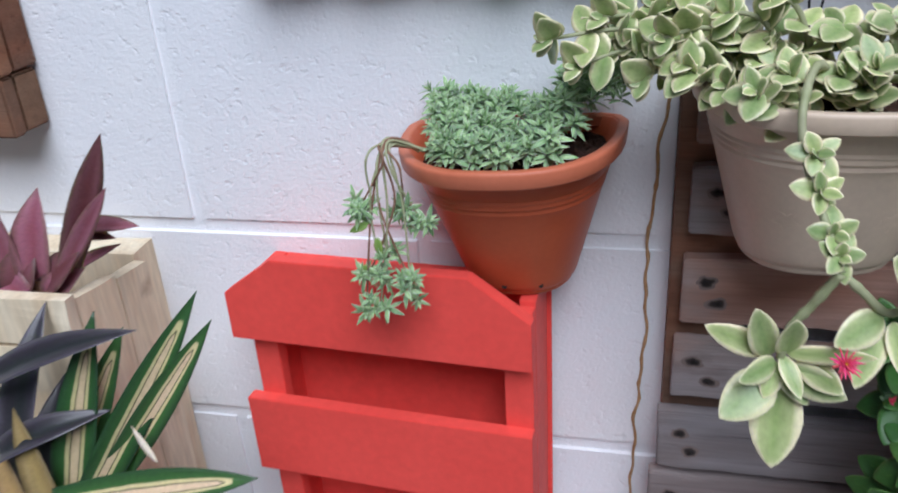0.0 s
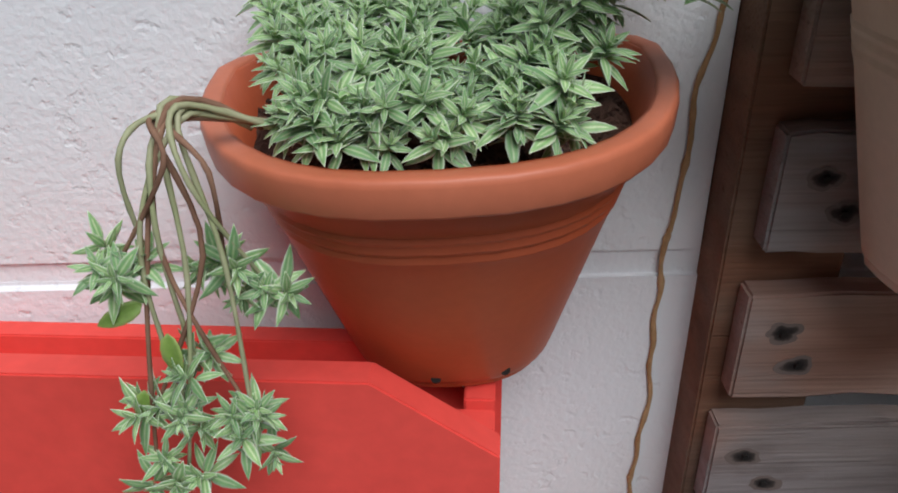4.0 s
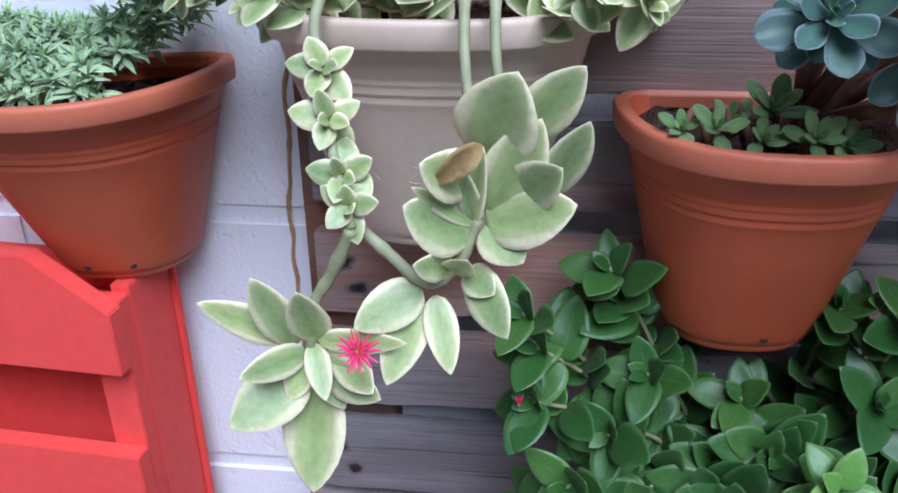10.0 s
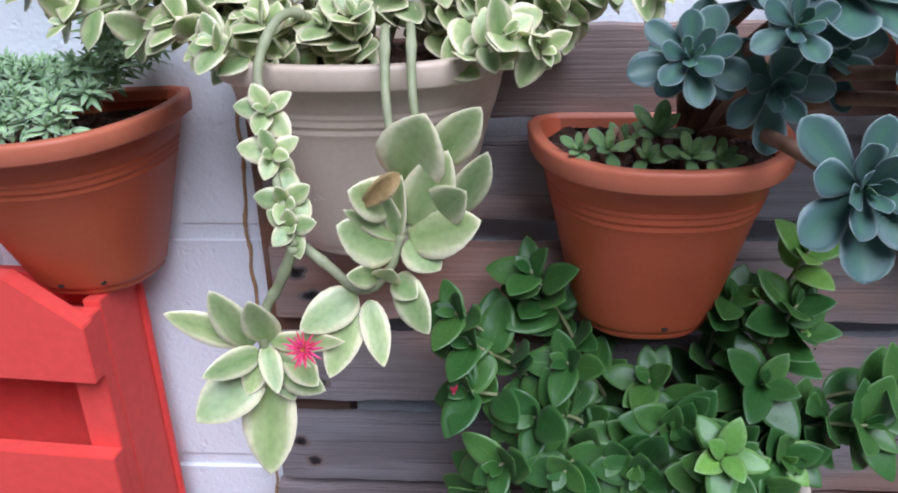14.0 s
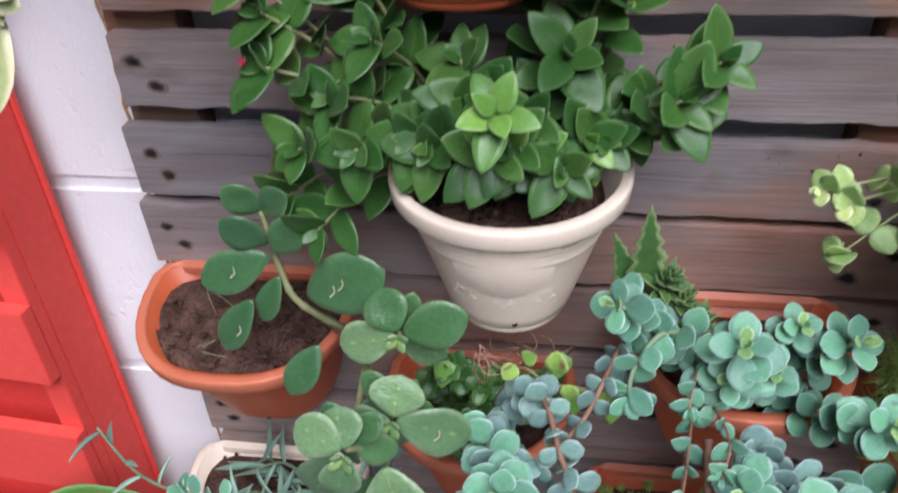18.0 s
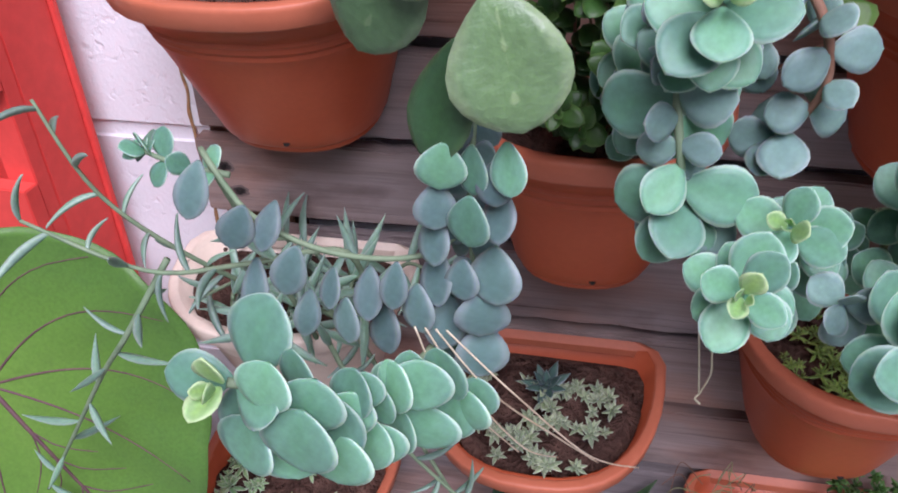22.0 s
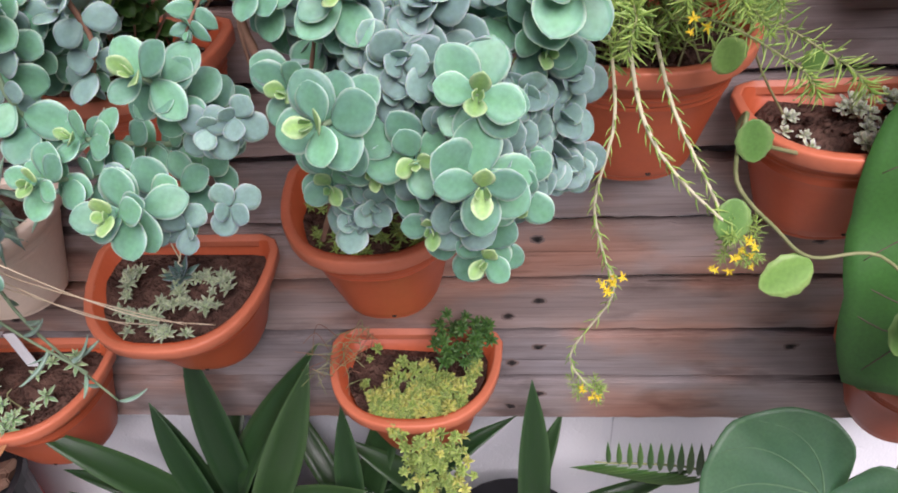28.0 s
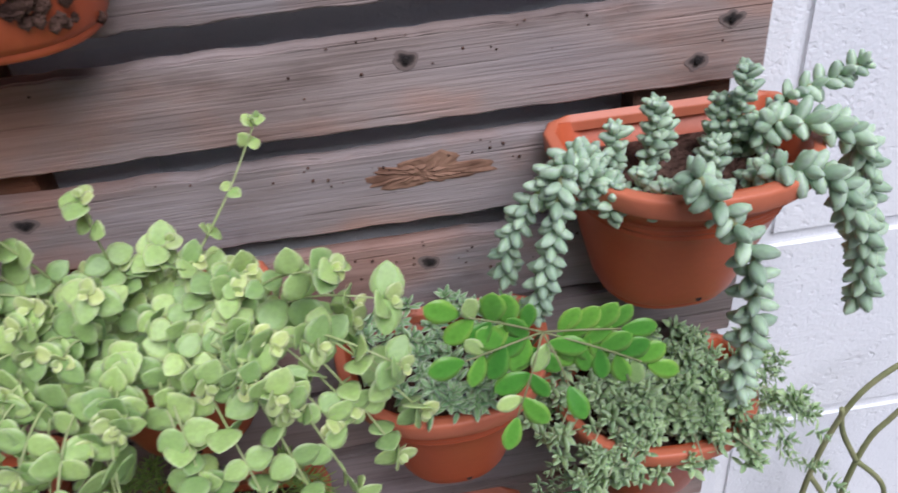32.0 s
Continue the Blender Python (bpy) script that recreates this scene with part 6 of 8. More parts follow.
def plant_i():
    al = thing("small_aloe", spot("I", -0.55, 0.25), "small dark green spotted aloe with toothed upright leaves", "succulent")
    lf = leaf_mesh("toothed_leaf", leaf_mat("spotted_aloe_leaf", (0.05, 0.13, 0.03), (0.05, 0.13, 0.035), (0.22, 0.3, 0.12), 0.5, mott=0.6), 0.05, 0.0115, "lance", 0.002, 0.5, 0.05, 24, 4, tooth=0.22)
    c = V((0.517, -0.115, 0.985))
    stem_part(al, [spot("I", -0.7, 0.3), (0.528, -0.1, 0.955), c], 0.006, 0.005, M["woody"])
    for way, sc in (((-0.045, -0.185, 1), 1.95), ((-0.29, -0.2, 1), 1.6), ((0.12, -0.1, 1), 1.2), ((-0.3, -0.6, 0.7), 0.9), ((0.1, -0.3, 0.8), 0.75), ((-0.5, -0.2, 0.6), 0.7), ((0.25, -0.5, 0.5), 0.6), ((-0.1, -0.7, 0.4), 0.6)):
        put_leaf(al, lf, c, way, V((0, -0.7, 0.3)), sc, name="toothed_leaf")
    sm = leaf_mesh("toothed_leaf", bpy.data.materials["spotted_aloe_leaf"], 0.018, 0.006, "lance", 0.0015, 0.3, 0.0, 8, 3, tooth=0.1)
    for k in range(5):
        put(al, whorl("aloe_pup", bpy.data.materials["spotted_aloe_leaf"], sm, 26, 1.0, 10, 80, 0.02), c + V((0.005 + 0.009 * k, -0.012 - 0.002 * k, 0.034 - 0.013 * k)), (0.25, -0.35, 1), 1.1, "pup")
    pl = plant("teal_stonecrop", "I", "teal stonecrop with round pale-edged leaves spilling over two pots")
    lv = variants("round_leaf", TEAL, 6, 0.0215, 0.0178, "obov", thick=0.0009, fold=0.16, curl=0.03, nu=11, nv=6)
    gr = variants("round_leaf", BLUE, 4, 0.0175, 0.0158, "obov", thick=0.001, fold=0.12, curl=0.05, nu=9, nv=5)
    root = spot("I", 0.1, 0.6)
    rs = spot("I", 0.0, 1.0)
    up = [((0.493, -0.175, 1.05), (-0.5, -0.6, 0.6), 0.85), ((0.557, -0.196, 1.046), (-0.1, -0.6, 0.8), 0.95), ((0.595, -0.16, 1.03), (0.1, -0.6, 0.8), 0.7), ((0.623, -0.17, 1.03), (0.3, -0.6, 0.8), 0.85), ((0.634, -0.208, 1.008), (0.15, -0.7, 0.7), 0.9), ((0.58, -0.18, 1.015), (0, -0.7, 0.7), 0.75), ((0.556, -0.19, 1.015), (-0.1, -0.7, 0.6), 0.8)]
    for p, ax, sc in up:
        teal_shoot(pl, p, ax, root + jit(0.01), lv, 9, sc, 0.011)
    pairs(pl, lv, [root, (0.53, -0.16, 1.02), (0.508, -0.18, 1.012), (0.505, -0.19, 0.995)], 0.012, 0.9, 0.9, 70, r=0.002, stem=M["teal_stem"], first=0.03)
    low = [((0.698, -0.263, 0.994), (0.25, -0.8, 0.5), 1.15), ((0.657, -0.287, 0.957), (0.05, -0.85, 0.5), 1.05), ((0.594, -0.3, 0.954), (-0.25, -0.8, 0.5), 1.05), ((0.658, -0.305, 0.925), (0.1, -0.9, 0.35), 1.15), ((0.6, -0.26, 0.99), (-0.1, -0.8, 0.6), 1.05), ((0.56, -0.24, 0.985), (-0.3, -0.7, 0.5), 0.85)]
    for p, ax, sc in low:
        teal_shoot(pl, p, ax, rs + V((rnd.uniform(0, 0.05), -0.02, -0.01)), lv, 10, sc, 0.008)
    bw = [whorl("blue_shoot", BLUE, rnd.choice(gr), 8, 1.0, 15, 95, 0.004) for _ in range(6)]
    for k in range(105):
        a = V((rnd.uniform(0.575, 0.7), 0, rnd.uniform(0.865, 0.985)))
        a.y = -0.2 - 0.05 * max(0, 1 - ((a.x - 0.638) / 0.06) ** 2) - 0.02 * (0.985 - a.z) / 0.12 + rnd.uniform(-0.012, 0.02)
        if a.z > 0.93 - 0.5 * abs(a.x - 0.64) - 0.04:
            put(pl, rnd.choice(bw), a, V((rnd.uniform(-0.4, 0.4), -0.8, 0.35)) + jit(0.3), rnd.uniform(0.8, 1.1))
    for p in ((0.633, -0.28, 0.885), (0.656, -0.285, 0.87), (0.609, -0.27, 0.91), (0.585, -0.26, 0.895), (0.67, -0.28, 0.9), (0.63, -0.285, 0.925), (0.685, -0.25, 0.955), (0.57, -0.25, 0.94)):
        deco(pl, lv, p, V((rnd.uniform(-0.3, 0.3), -0.8, 0.25)), 5, 0.95)
        pairs(pl, lv, [V(p) + V((0, 0.05, 0.0)), V(p) + V((0, 0.012, -0.002))], 0.011, 0.9, 1.0, 85, tip=False, stem=M["teal_stem"])
    l2 = thing("teal_stonecrop", (0.5, -0.16, 0.8), "teal stonecrop shoots with a dry woody stem hanging over the pots", "succulent")
    for p, ax, sc in (((0.516, -0.272, 0.963), (-0.1, -0.75, 0.6), 1.0), ((0.502, -0.305, 0.916), (-0.1, -0.8, 0.5), 1.0), ((0.469, -0.258, 0.925), (-0.3, -0.7, 0.6), 0.75), ((0.456, -0.28, 0.915), (-0.1, -0.85, 0.5), 0.85)):
        teal_shoot(l2, p, ax, (0.525, -0.17, 0.88), lv, 9, sc, 0.011)
    for p in ((0.542, -0.27, 0.935), (0.553, -0.27, 0.94), (0.535, -0.26, 0.925), (0.544, -0.28, 0.9), (0.52, -0.28, 0.888), (0.505, -0.28, 0.893), (0.49, -0.26, 0.9)):
        rosette(l2, gr, p, V((0.1, -0.8, 0.3)), 5, 0.85, 35, 100, 0.6)
    for pts, r in (([(0.548, -0.200, 0.980), (0.548, -0.220, 0.965), (0.556, -0.225, 0.931), (0.564, -0.225, 0.896), (0.578, -0.220, 0.869)], 0.0022), ([(0.564, -0.225, 0.896), (0.575, -0.230, 0.928), (0.587, -0.240, 0.965)], 0.0012), ([(0.578, -0.220, 0.869), (0.569, -0.210, 0.845), (0.557, -0.200, 0.813)], 0.002), ([(0.540, -0.190, 0.963), (0.539, -0.200, 0.946), (0.541, -0.200, 0.914)], 0.0012), ([(0.564, -0.230, 0.913), (0.583, -0.235, 0.922), (0.597, -0.240, 0.931)], 0.0007)):
        stem_part(l2, pts, r, r * 0.7, M["woody"], 3, name="dry_stem")
    hb = variants("pale_leaf", TEAL, 3, 0.014, 0.009, "ovate", thick=0.0006, fold=0.2, curl=0.1, nu=6, nv=4)
    for t in ((0.535, -0.2, 1.0), (0.55, -0.23, 0.985), (0.53, -0.24, 0.965)):
        pairs(l2, hb, [(0.545, -0.16, 0.985), V(t) + V((0.005, 0.02, 0.01)), t], 0.014, 0.8, 0.9, 60, r=0.001, stem=M["woody"])


plant_i()


def heart_creeper():
    """A thin vine with light green heart leaves over pot H, and dry roots beside it."""
    hc = thing("heart_leaf_vine", spot("H", 0.1, 0.5), "thin vine with fresh light green heart-shaped leaves over a pot", "plant")
    lf = variants("heart_leaf", leaf_mat("light_heart_leaf", (0.22, 0.4, 0.07), (0.25, 0.43, 0.09), (0.32, 0.48, 0.14), 0.45, vein=(0.34, 0.5, 0.16), vw=0.06), 3, 0.0165, 0.0165, "ovate", thick=0.0003, fold=0.2, curl=0.12, nu=9, nv=6)
    stem_part(hc, [spot("H", 0.1, 0.5), (0.43, -0.15, 0.95), (0.445, -0.165, 0.99), (0.462, -0.175, 0.988), (0.475, -0.174, 0.987), (0.497, -0.175, 0.982), (0.51, -0.17, 0.975)], 0.0007, 0.0005)
    for p, w, s in (((0.4665, -0.162, 0.986), (-0.1, -0.2, 0.9), 0.95), ((0.4735, -0.176, 0.99), (0.05, -0.25, -0.9), 0.75), ((0.46, -0.182, 0.987), (-0.45, -0.2, -0.8), 1.05), ((0.497, -0.176, 0.986), (-0.15, -0.25, -0.9), 0.95), ((0.442, -0.165, 0.992), (-0.5, -0.3, -0.6), 0.7), ((0.446, -0.16, 0.992), (0.5, -0.2, 0.4), 0.65)):
        put_leaf(hc, rnd.choice(lf), p, w, V((rnd.uniform(-0.3, 0.3), -0.9, 0.45)), s, name="heart_leaf")
    dry = leaf_mesh("withered_tip", DRY, 0.008, 0.003, "lance", 0.0005, 0.4, 0.3, 5, 2)
    put_leaf(hc, dry, (0.469, -0.166, 1.0), (0.1, -0.2, -0.9), V((0, -1, 0.2)), 1.0, name="withered_tip")
    th = thing("dry_thread", (0.45, -0.19, 0.888), "pale dry aerial threads hanging below the shoots", "dry roots")
    for pts in ([(0.45, -0.19, 0.9), (0.45, -0.2, 0.888), (0.459, -0.2, 0.845), (0.466, -0.2, 0.799)], [(0.466, -0.2, 0.799), (0.469, -0.2, 0.812), (0.467, -0.205, 0.832), (0.474, -0.21, 0.86)], [(0.466, -0.2, 0.799), (0.4645, -0.201, 0.797), (0.467, -0.202, 0.795)]):
        stem_part(th, pts, 0.0005, 0.0004, M["pale_stem"], name="thread", n=5)
    fl = thing("fallen_leaf", (0.206, -0.164, 0.54), "dry orange leaf caught at the rim of a pot", "dry leaf")
    leaf_span(fl, leaf_mesh("blade", leaf_mat("orange_dry_leaf", (0.5, 0.2, 0.1), (0.46, 0.18, 0.09), (0.36, 0.14, 0.07), 0.7), 0.04, 0.008, "lance", 0.0004, 0.5, 0.15, 8, 4), (0.228, -0.163, 0.556, 0.188, -0.168, 0.525, 0.008), (0, -0.9, 0.4), "blade")
    gr = thing("grass_blade", (0.918, -0.12, 0.82), "single thin grass blade growing from a pot", "grass")
    leaf_span(gr, leaf_mesh("blade", LIGHTG, 0.12, 0.003, "strap", 0.0003, 0.3, 0.1, 10, 2), (0.918, -0.12, 0.845, 0.9, -0.135, 0.92, 0.0014), (0, -0.9, 0.3), "blade")
    rt = thing("dry_roots", (0.4226, -0.15, 0.99), "reddish dry thread roots tangled over a pot", "dry roots")
    a = V((0.4226, -0.176, 1.009))
    for k in range(12):
        e = a + V((rnd.uniform(0.004, 0.026), rnd.uniform(-0.006, 0.006), rnd.uniform(-0.018, 0.004))) * rnd.choice((1.0, 1.0, 0.6))
        if k < 4:
            e = a + V((rnd.uniform(-0.002, 0.005), 0.004, -0.028))
        stem_part(rt, [a + jit(0.003), a.lerp(e, 0.5) + jit(0.006), e], 0.0003, 0.0002, M["root"], name="root", n=4)
    for e in ((0.446, -0.175, 1.004), (0.436, -0.15, 0.97)):
        stem_part(rt, [V((0.436, -0.17, 0.992)), V((0.44, -0.174, 1.0)), V(e)], 0.0004, 0.0003, M["root"], name="root", n=4)
    stem_part(rt, [spot("H", 0.0, 0.4), (0.425, -0.14, 0.96), a], 0.0005, 0.0003, M["root"], name="root")


heart_creeper()


# ---- small mats on soil: pots J, K, L, M, O, Q, R ----
def mat_plants():
    tl = leaf_mesh("tiny_leaf", WHIT, 0.0075, 0.0028, "lance", 0.0004, 0.2, 0.05, 4, 2)
    tiny = [whorl("tiny_rosette", WHIT, tl, 14, 1.0, 15, 92) for _ in range(3)]
    pj = plant("silver_stonecrop", "J", "tiny silver-green rosettes scattered over dark soil")
    for k in range(60):
        u, v = rnd.uniform(-0.8, 0.9), rnd.uniform(0.25, 0.98)
        if noise.noise(V((u * 3, v * 3, 1))) > -0.25:
            put(pj, rnd.choice(tiny), spot("J", u, v, 0.005), V((0, -0.3, 1)) + jit(0.3), rnd.uniform(0.7, 1.2), "tiny_rosette")
    dl = leaf_mesh("pointed_leaf", AEON, 0.016, 0.006, "lance", 0.001, 0.3, -0.1, 5, 3)
    put(pj, whorl("dark_rosette", AEON, dl, 18, 1.0, 10, 85), spot("J", 0.05, 0.35, 0.006), (0, -0.3, 1), 1.1, "rosette")
    pk = plant("seedling_stonecrop", "K", "sparse pale stonecrop seedlings on dark soil")
    sl = leaf_mesh("seedling_leaf", SILV, 0.012, 0.0045, "lance", 0.0004, 0.2, 0.1, 4, 2)
    sw = [whorl("seedling_whorl", SILV, sl, 12, 1.0, 15, 95, 0.004) for _ in range(3)]
    for k in range(34):
        u = rnd.choice((rnd.uniform(-1, -0.6), rnd.uniform(-1, 0.9)))
        put(pk, rnd.choice(sw), spot("K", u, rnd.uniform(0.1, 1.0), 0.012), V((u * 0.3, -0.3, 1)) + jit(0.3), rnd.uniform(0.5, 1.0), "seedling")
    for k in range(5):
        a = spot("K", rnd.uniform(-0.3, 0.6), rnd.uniform(0.5, 0.9), 0.006)
        stem_part(pk, [a, a + jit(0.01) + V((0, 0, 0.012)), a + jit(0.02) + V((0, 0, 0.016))], 0.0007, 0.0004, M["stem"])
    bm = bmesh.new()
    box(bm, -0.006, 0.006, -0.0006, 0.0006, -0.02, 0.028, 0.0003, Matrix.Translation(spot("K", -0.1, 0.15, 0.02)) @ Matrix.Rotation(radians(-8), 4, "Y"))
    tagged(new("plant_label", to_mesh("plant_label", bm, M["paint"], False)), "small white plastic plant tag stuck in soil", "plant label")
    lm = leaf_mesh("moss_leaf", MOSS, 0.006, 0.0028, "ovate", 0.0003, 0.2, 0.1, 4, 2)
    mw = [whorl("moss_shoot", MOSS, lm, 16, 1.0, 15, 100, 0.005) for _ in range(4)]
    pm = plant("golden_stonecrop", "M", "yellow-green mossy stonecrop spilling over the pot rim")
    yw = [whorl("yellow_moss_shoot", GOLD, leaf_mesh("moss_leaf", GOLD, 0.0065, 0.003, "ovate", 0.0003, 0.2, 0.1, 4, 2), 14, 1.0, 15, 100, 0.007) for _ in range(3)]
    for k in range(760):
        u, v = rnd.uniform(-0.8, 1), 1.1 * math.sqrt(rnd.random())
        lump = noise.noise(V((u * 2.6, v * 3.4, 6)))
        if lump < -0.22 + 0.25 * (v < 0.45):
            continue
        p = spot("M", u, v, 0.006 + 0.02 * max(0, lump + 0.2) + rnd.uniform(0, 0.007))
        if v > 0.9 and u > -0.2:
            p.z -= rnd.uniform(0, 0.085)
            p.y -= rnd.uniform(0.004, 0.018)
            p.x += 0.02 * u
        put(pm, rnd.choice(yw if rnd.random() < 0.2 + lump * 0.6 else mw), p, V((u * 0.3, -0.5, 0.9)) + jit(0.8), rnd.uniform(0.6, 1.15))
    dm = whorl("dark_shoot", GREEN, leaf_mesh("dark_leaf", GREEN, 0.008, 0.003, "ovate", 0.0003, 0.2, 0.1, 4, 2), 18, 1.0, 15, 100, 0.008)
    for k in range(40):
        put(pm, dm, V((0.62 + rnd.uniform(-0.025, 0.025), -0.06 + rnd.uniform(-0.03, 0.01), 0.585 + rnd.uniform(-0.01, 0.02))), V((0.2, -0.5, 1)) + jit(0.5), rnd.uniform(0.7, 1.1), "dark_shoot")
    for k in range(30):
        a = V((0.52 + rnd.uniform(-0.02, 0.025), -0.06 + rnd.uniform(-0.05, 0.01), 0.58))
        stem_part(pm, [a, a + jit(0.01) + V((-0.008, -0.004, 0.01)), a + jit(0.016) + V((-0.018, -0.008, -0.002))], 0.0004, 0.0003, M["stem"] if k % 3 else M["woody"], name="dry_stem")
    plm = plant("mossy_stonecrop", "L", "low green moss and stonecrop on soil")
    gm = [whorl("green_shoot", NEED, leaf_mesh("needle", NEED, 0.007, 0.002, "lance", 0.0003, 0.2, 0.1, 4, 2), 16, 1.0, 15, 100, 0.005) for _ in range(3)]
    for k in range(90):
        put(plm, rnd.choice(gm), spot("L", rnd.uniform(-1, 1), rnd.uniform(0, 1), 0.008), V((0, -0.3, 1)) + jit(0.5), rnd.uniform(0.6, 1.1))
    po = plant("white_stonecrop", "O", "silver-white stonecrop rosettes on dark soil")
    ow = leaf_mat("chalk_white_leaf", (0.36, 0.43, 0.28), (0.43, 0.49, 0.35), (0.56, 0.6, 0.48), 0.6)
    wl = leaf_mesh("white_leaf", ow, 0.0068, 0.0032, "spoon", 0.0004, 0.2, 0.0, 5, 2)
    ww = [whorl("white_rosette", ow, wl, 13, 1.0, 10, 90, 0.004) for _ in range(3)]
    for k in range(66):
        u, v = rnd.uniform(-0.1, 1), rnd.uniform(0.1, 0.95)
        if noise.noise(V((u * 4, v * 4, 3))) < -0.15:
            continue
        put(po, rnd.choice(ww), spot("O", u, v, 0.01 + rnd.uniform(0, 0.008)), V((0, -0.3, 1)) + jit(0.4), rnd.uniform(0.7, 1.3), "tiny_rosette")
    for k in range(6):
        put(po, rnd.choice(ww), spot("O", rnd.uniform(-0.9, -0.2), rnd.uniform(0.1, 0.8), 0.008), V((0, -0.3, 1)) + jit(0.4), rnd.uniform(0.7, 1.2), "tiny_rosette")
    pq = plant("grey_stonecrop", "Q", "soft grey-green stonecrop filling its pot")
    gl = leaf_mesh("grey_leaf", SILV, 0.0095, 0.004, "ovate", 0.0004, 0.2, 0.05, 4, 2)
    gw = [whorl("grey_whorl", SILV, gl, 12, 1.0, 30, 98, 0.008) for _ in range(4)]
    for k in range(95):
        u, v = rnd.uniform(-1, 1), rnd.uniform(0, 1.05)
        put(pq, rnd.choice(gw), spot("Q", u, v, 0.018 + rnd.uniform(0, 0.014)), V((u * 0.3, -0.3, 1)) + jit(0.4), rnd.uniform(0.8, 1.2))
    for k in range(26):
        a = spot("Q", rnd.uniform(-1, 1), rnd.uniform(0.1, 1.0), 0.0)
        stem_part(pq, [a, a + jit(0.004) + V((0, -0.004, 0.014)), a + jit(0.01) + V((0, -0.01, 0.024))], 0.0006, 0.0004, M["vari_stem"])
    pr = plant("feathery_stonecrop", "R", "feathery green stonecrop overflowing its pot in loose sprigs")
    fl = leaf_mesh("feather_leaf", FEATH, 0.0088, 0.0042, "ovate", 0.0004, 0.1, 0.05, 4, 2)
    fw = [whorl("sprig", FEATH, fl, 12, 1.0, 30, 95, 0.012) for _ in range(4)]
    for k in range(330):
        u, v = rnd.uniform(-1.05, 1.1), rnd.uniform(-0.05, 1.1)
        p = spot("R", u, v, 0.014 + rnd.uniform(0, 0.02))
        p.x += 0.02 * u * v
        if abs(u) > 0.75 or v > 0.95:
            p.z -= rnd.uniform(0, 0.03)
            p.x += rnd.uniform(0, 0.03) * (1 if u > 0 else -1)
        put(pr, rnd.choice(fw), p, V((u * 0.6, -0.4, 0.8)) + jit(0.5), rnd.uniform(0.8, 1.2), "sprig")
    for k in range(46):
        u = rnd.uniform(-1, 1)
        a = spot("R", u, rnd.uniform(0.2, 1.0), 0.005)
        stem_part(pr, [a, a + V((0.012 * u, -0.008, 0.018)), a + jit(0.012) + V((0.03 * u, -0.02, 0.016))], 0.0007, 0.0004, M["vari_stem"])
    for k in range(26):
        f = rnd.random()
        put(pr, rnd.choice(fw), V((1.11 + 0.075 * f, -0.1 + rnd.uniform(-0.05, 0.04), 0.955 - 0.09 * f + rnd.uniform(-0.03, 0.03))), V((0.7, -0.5, 0.1)) + jit(0.5), rnd.uniform(0.7, 1.1), "sprig")
    for k in range(12):
        put(pr, rnd.choice(fw), V((0.985 + rnd.uniform(-0.02, 0.02), -0.11, 0.93 - rnd.uniform(0, 0.06))), V((-0.5, -0.5, -0.2)) + jit(0.5), rnd.uniform(0.7, 1.1), "sprig")


mat_plants()


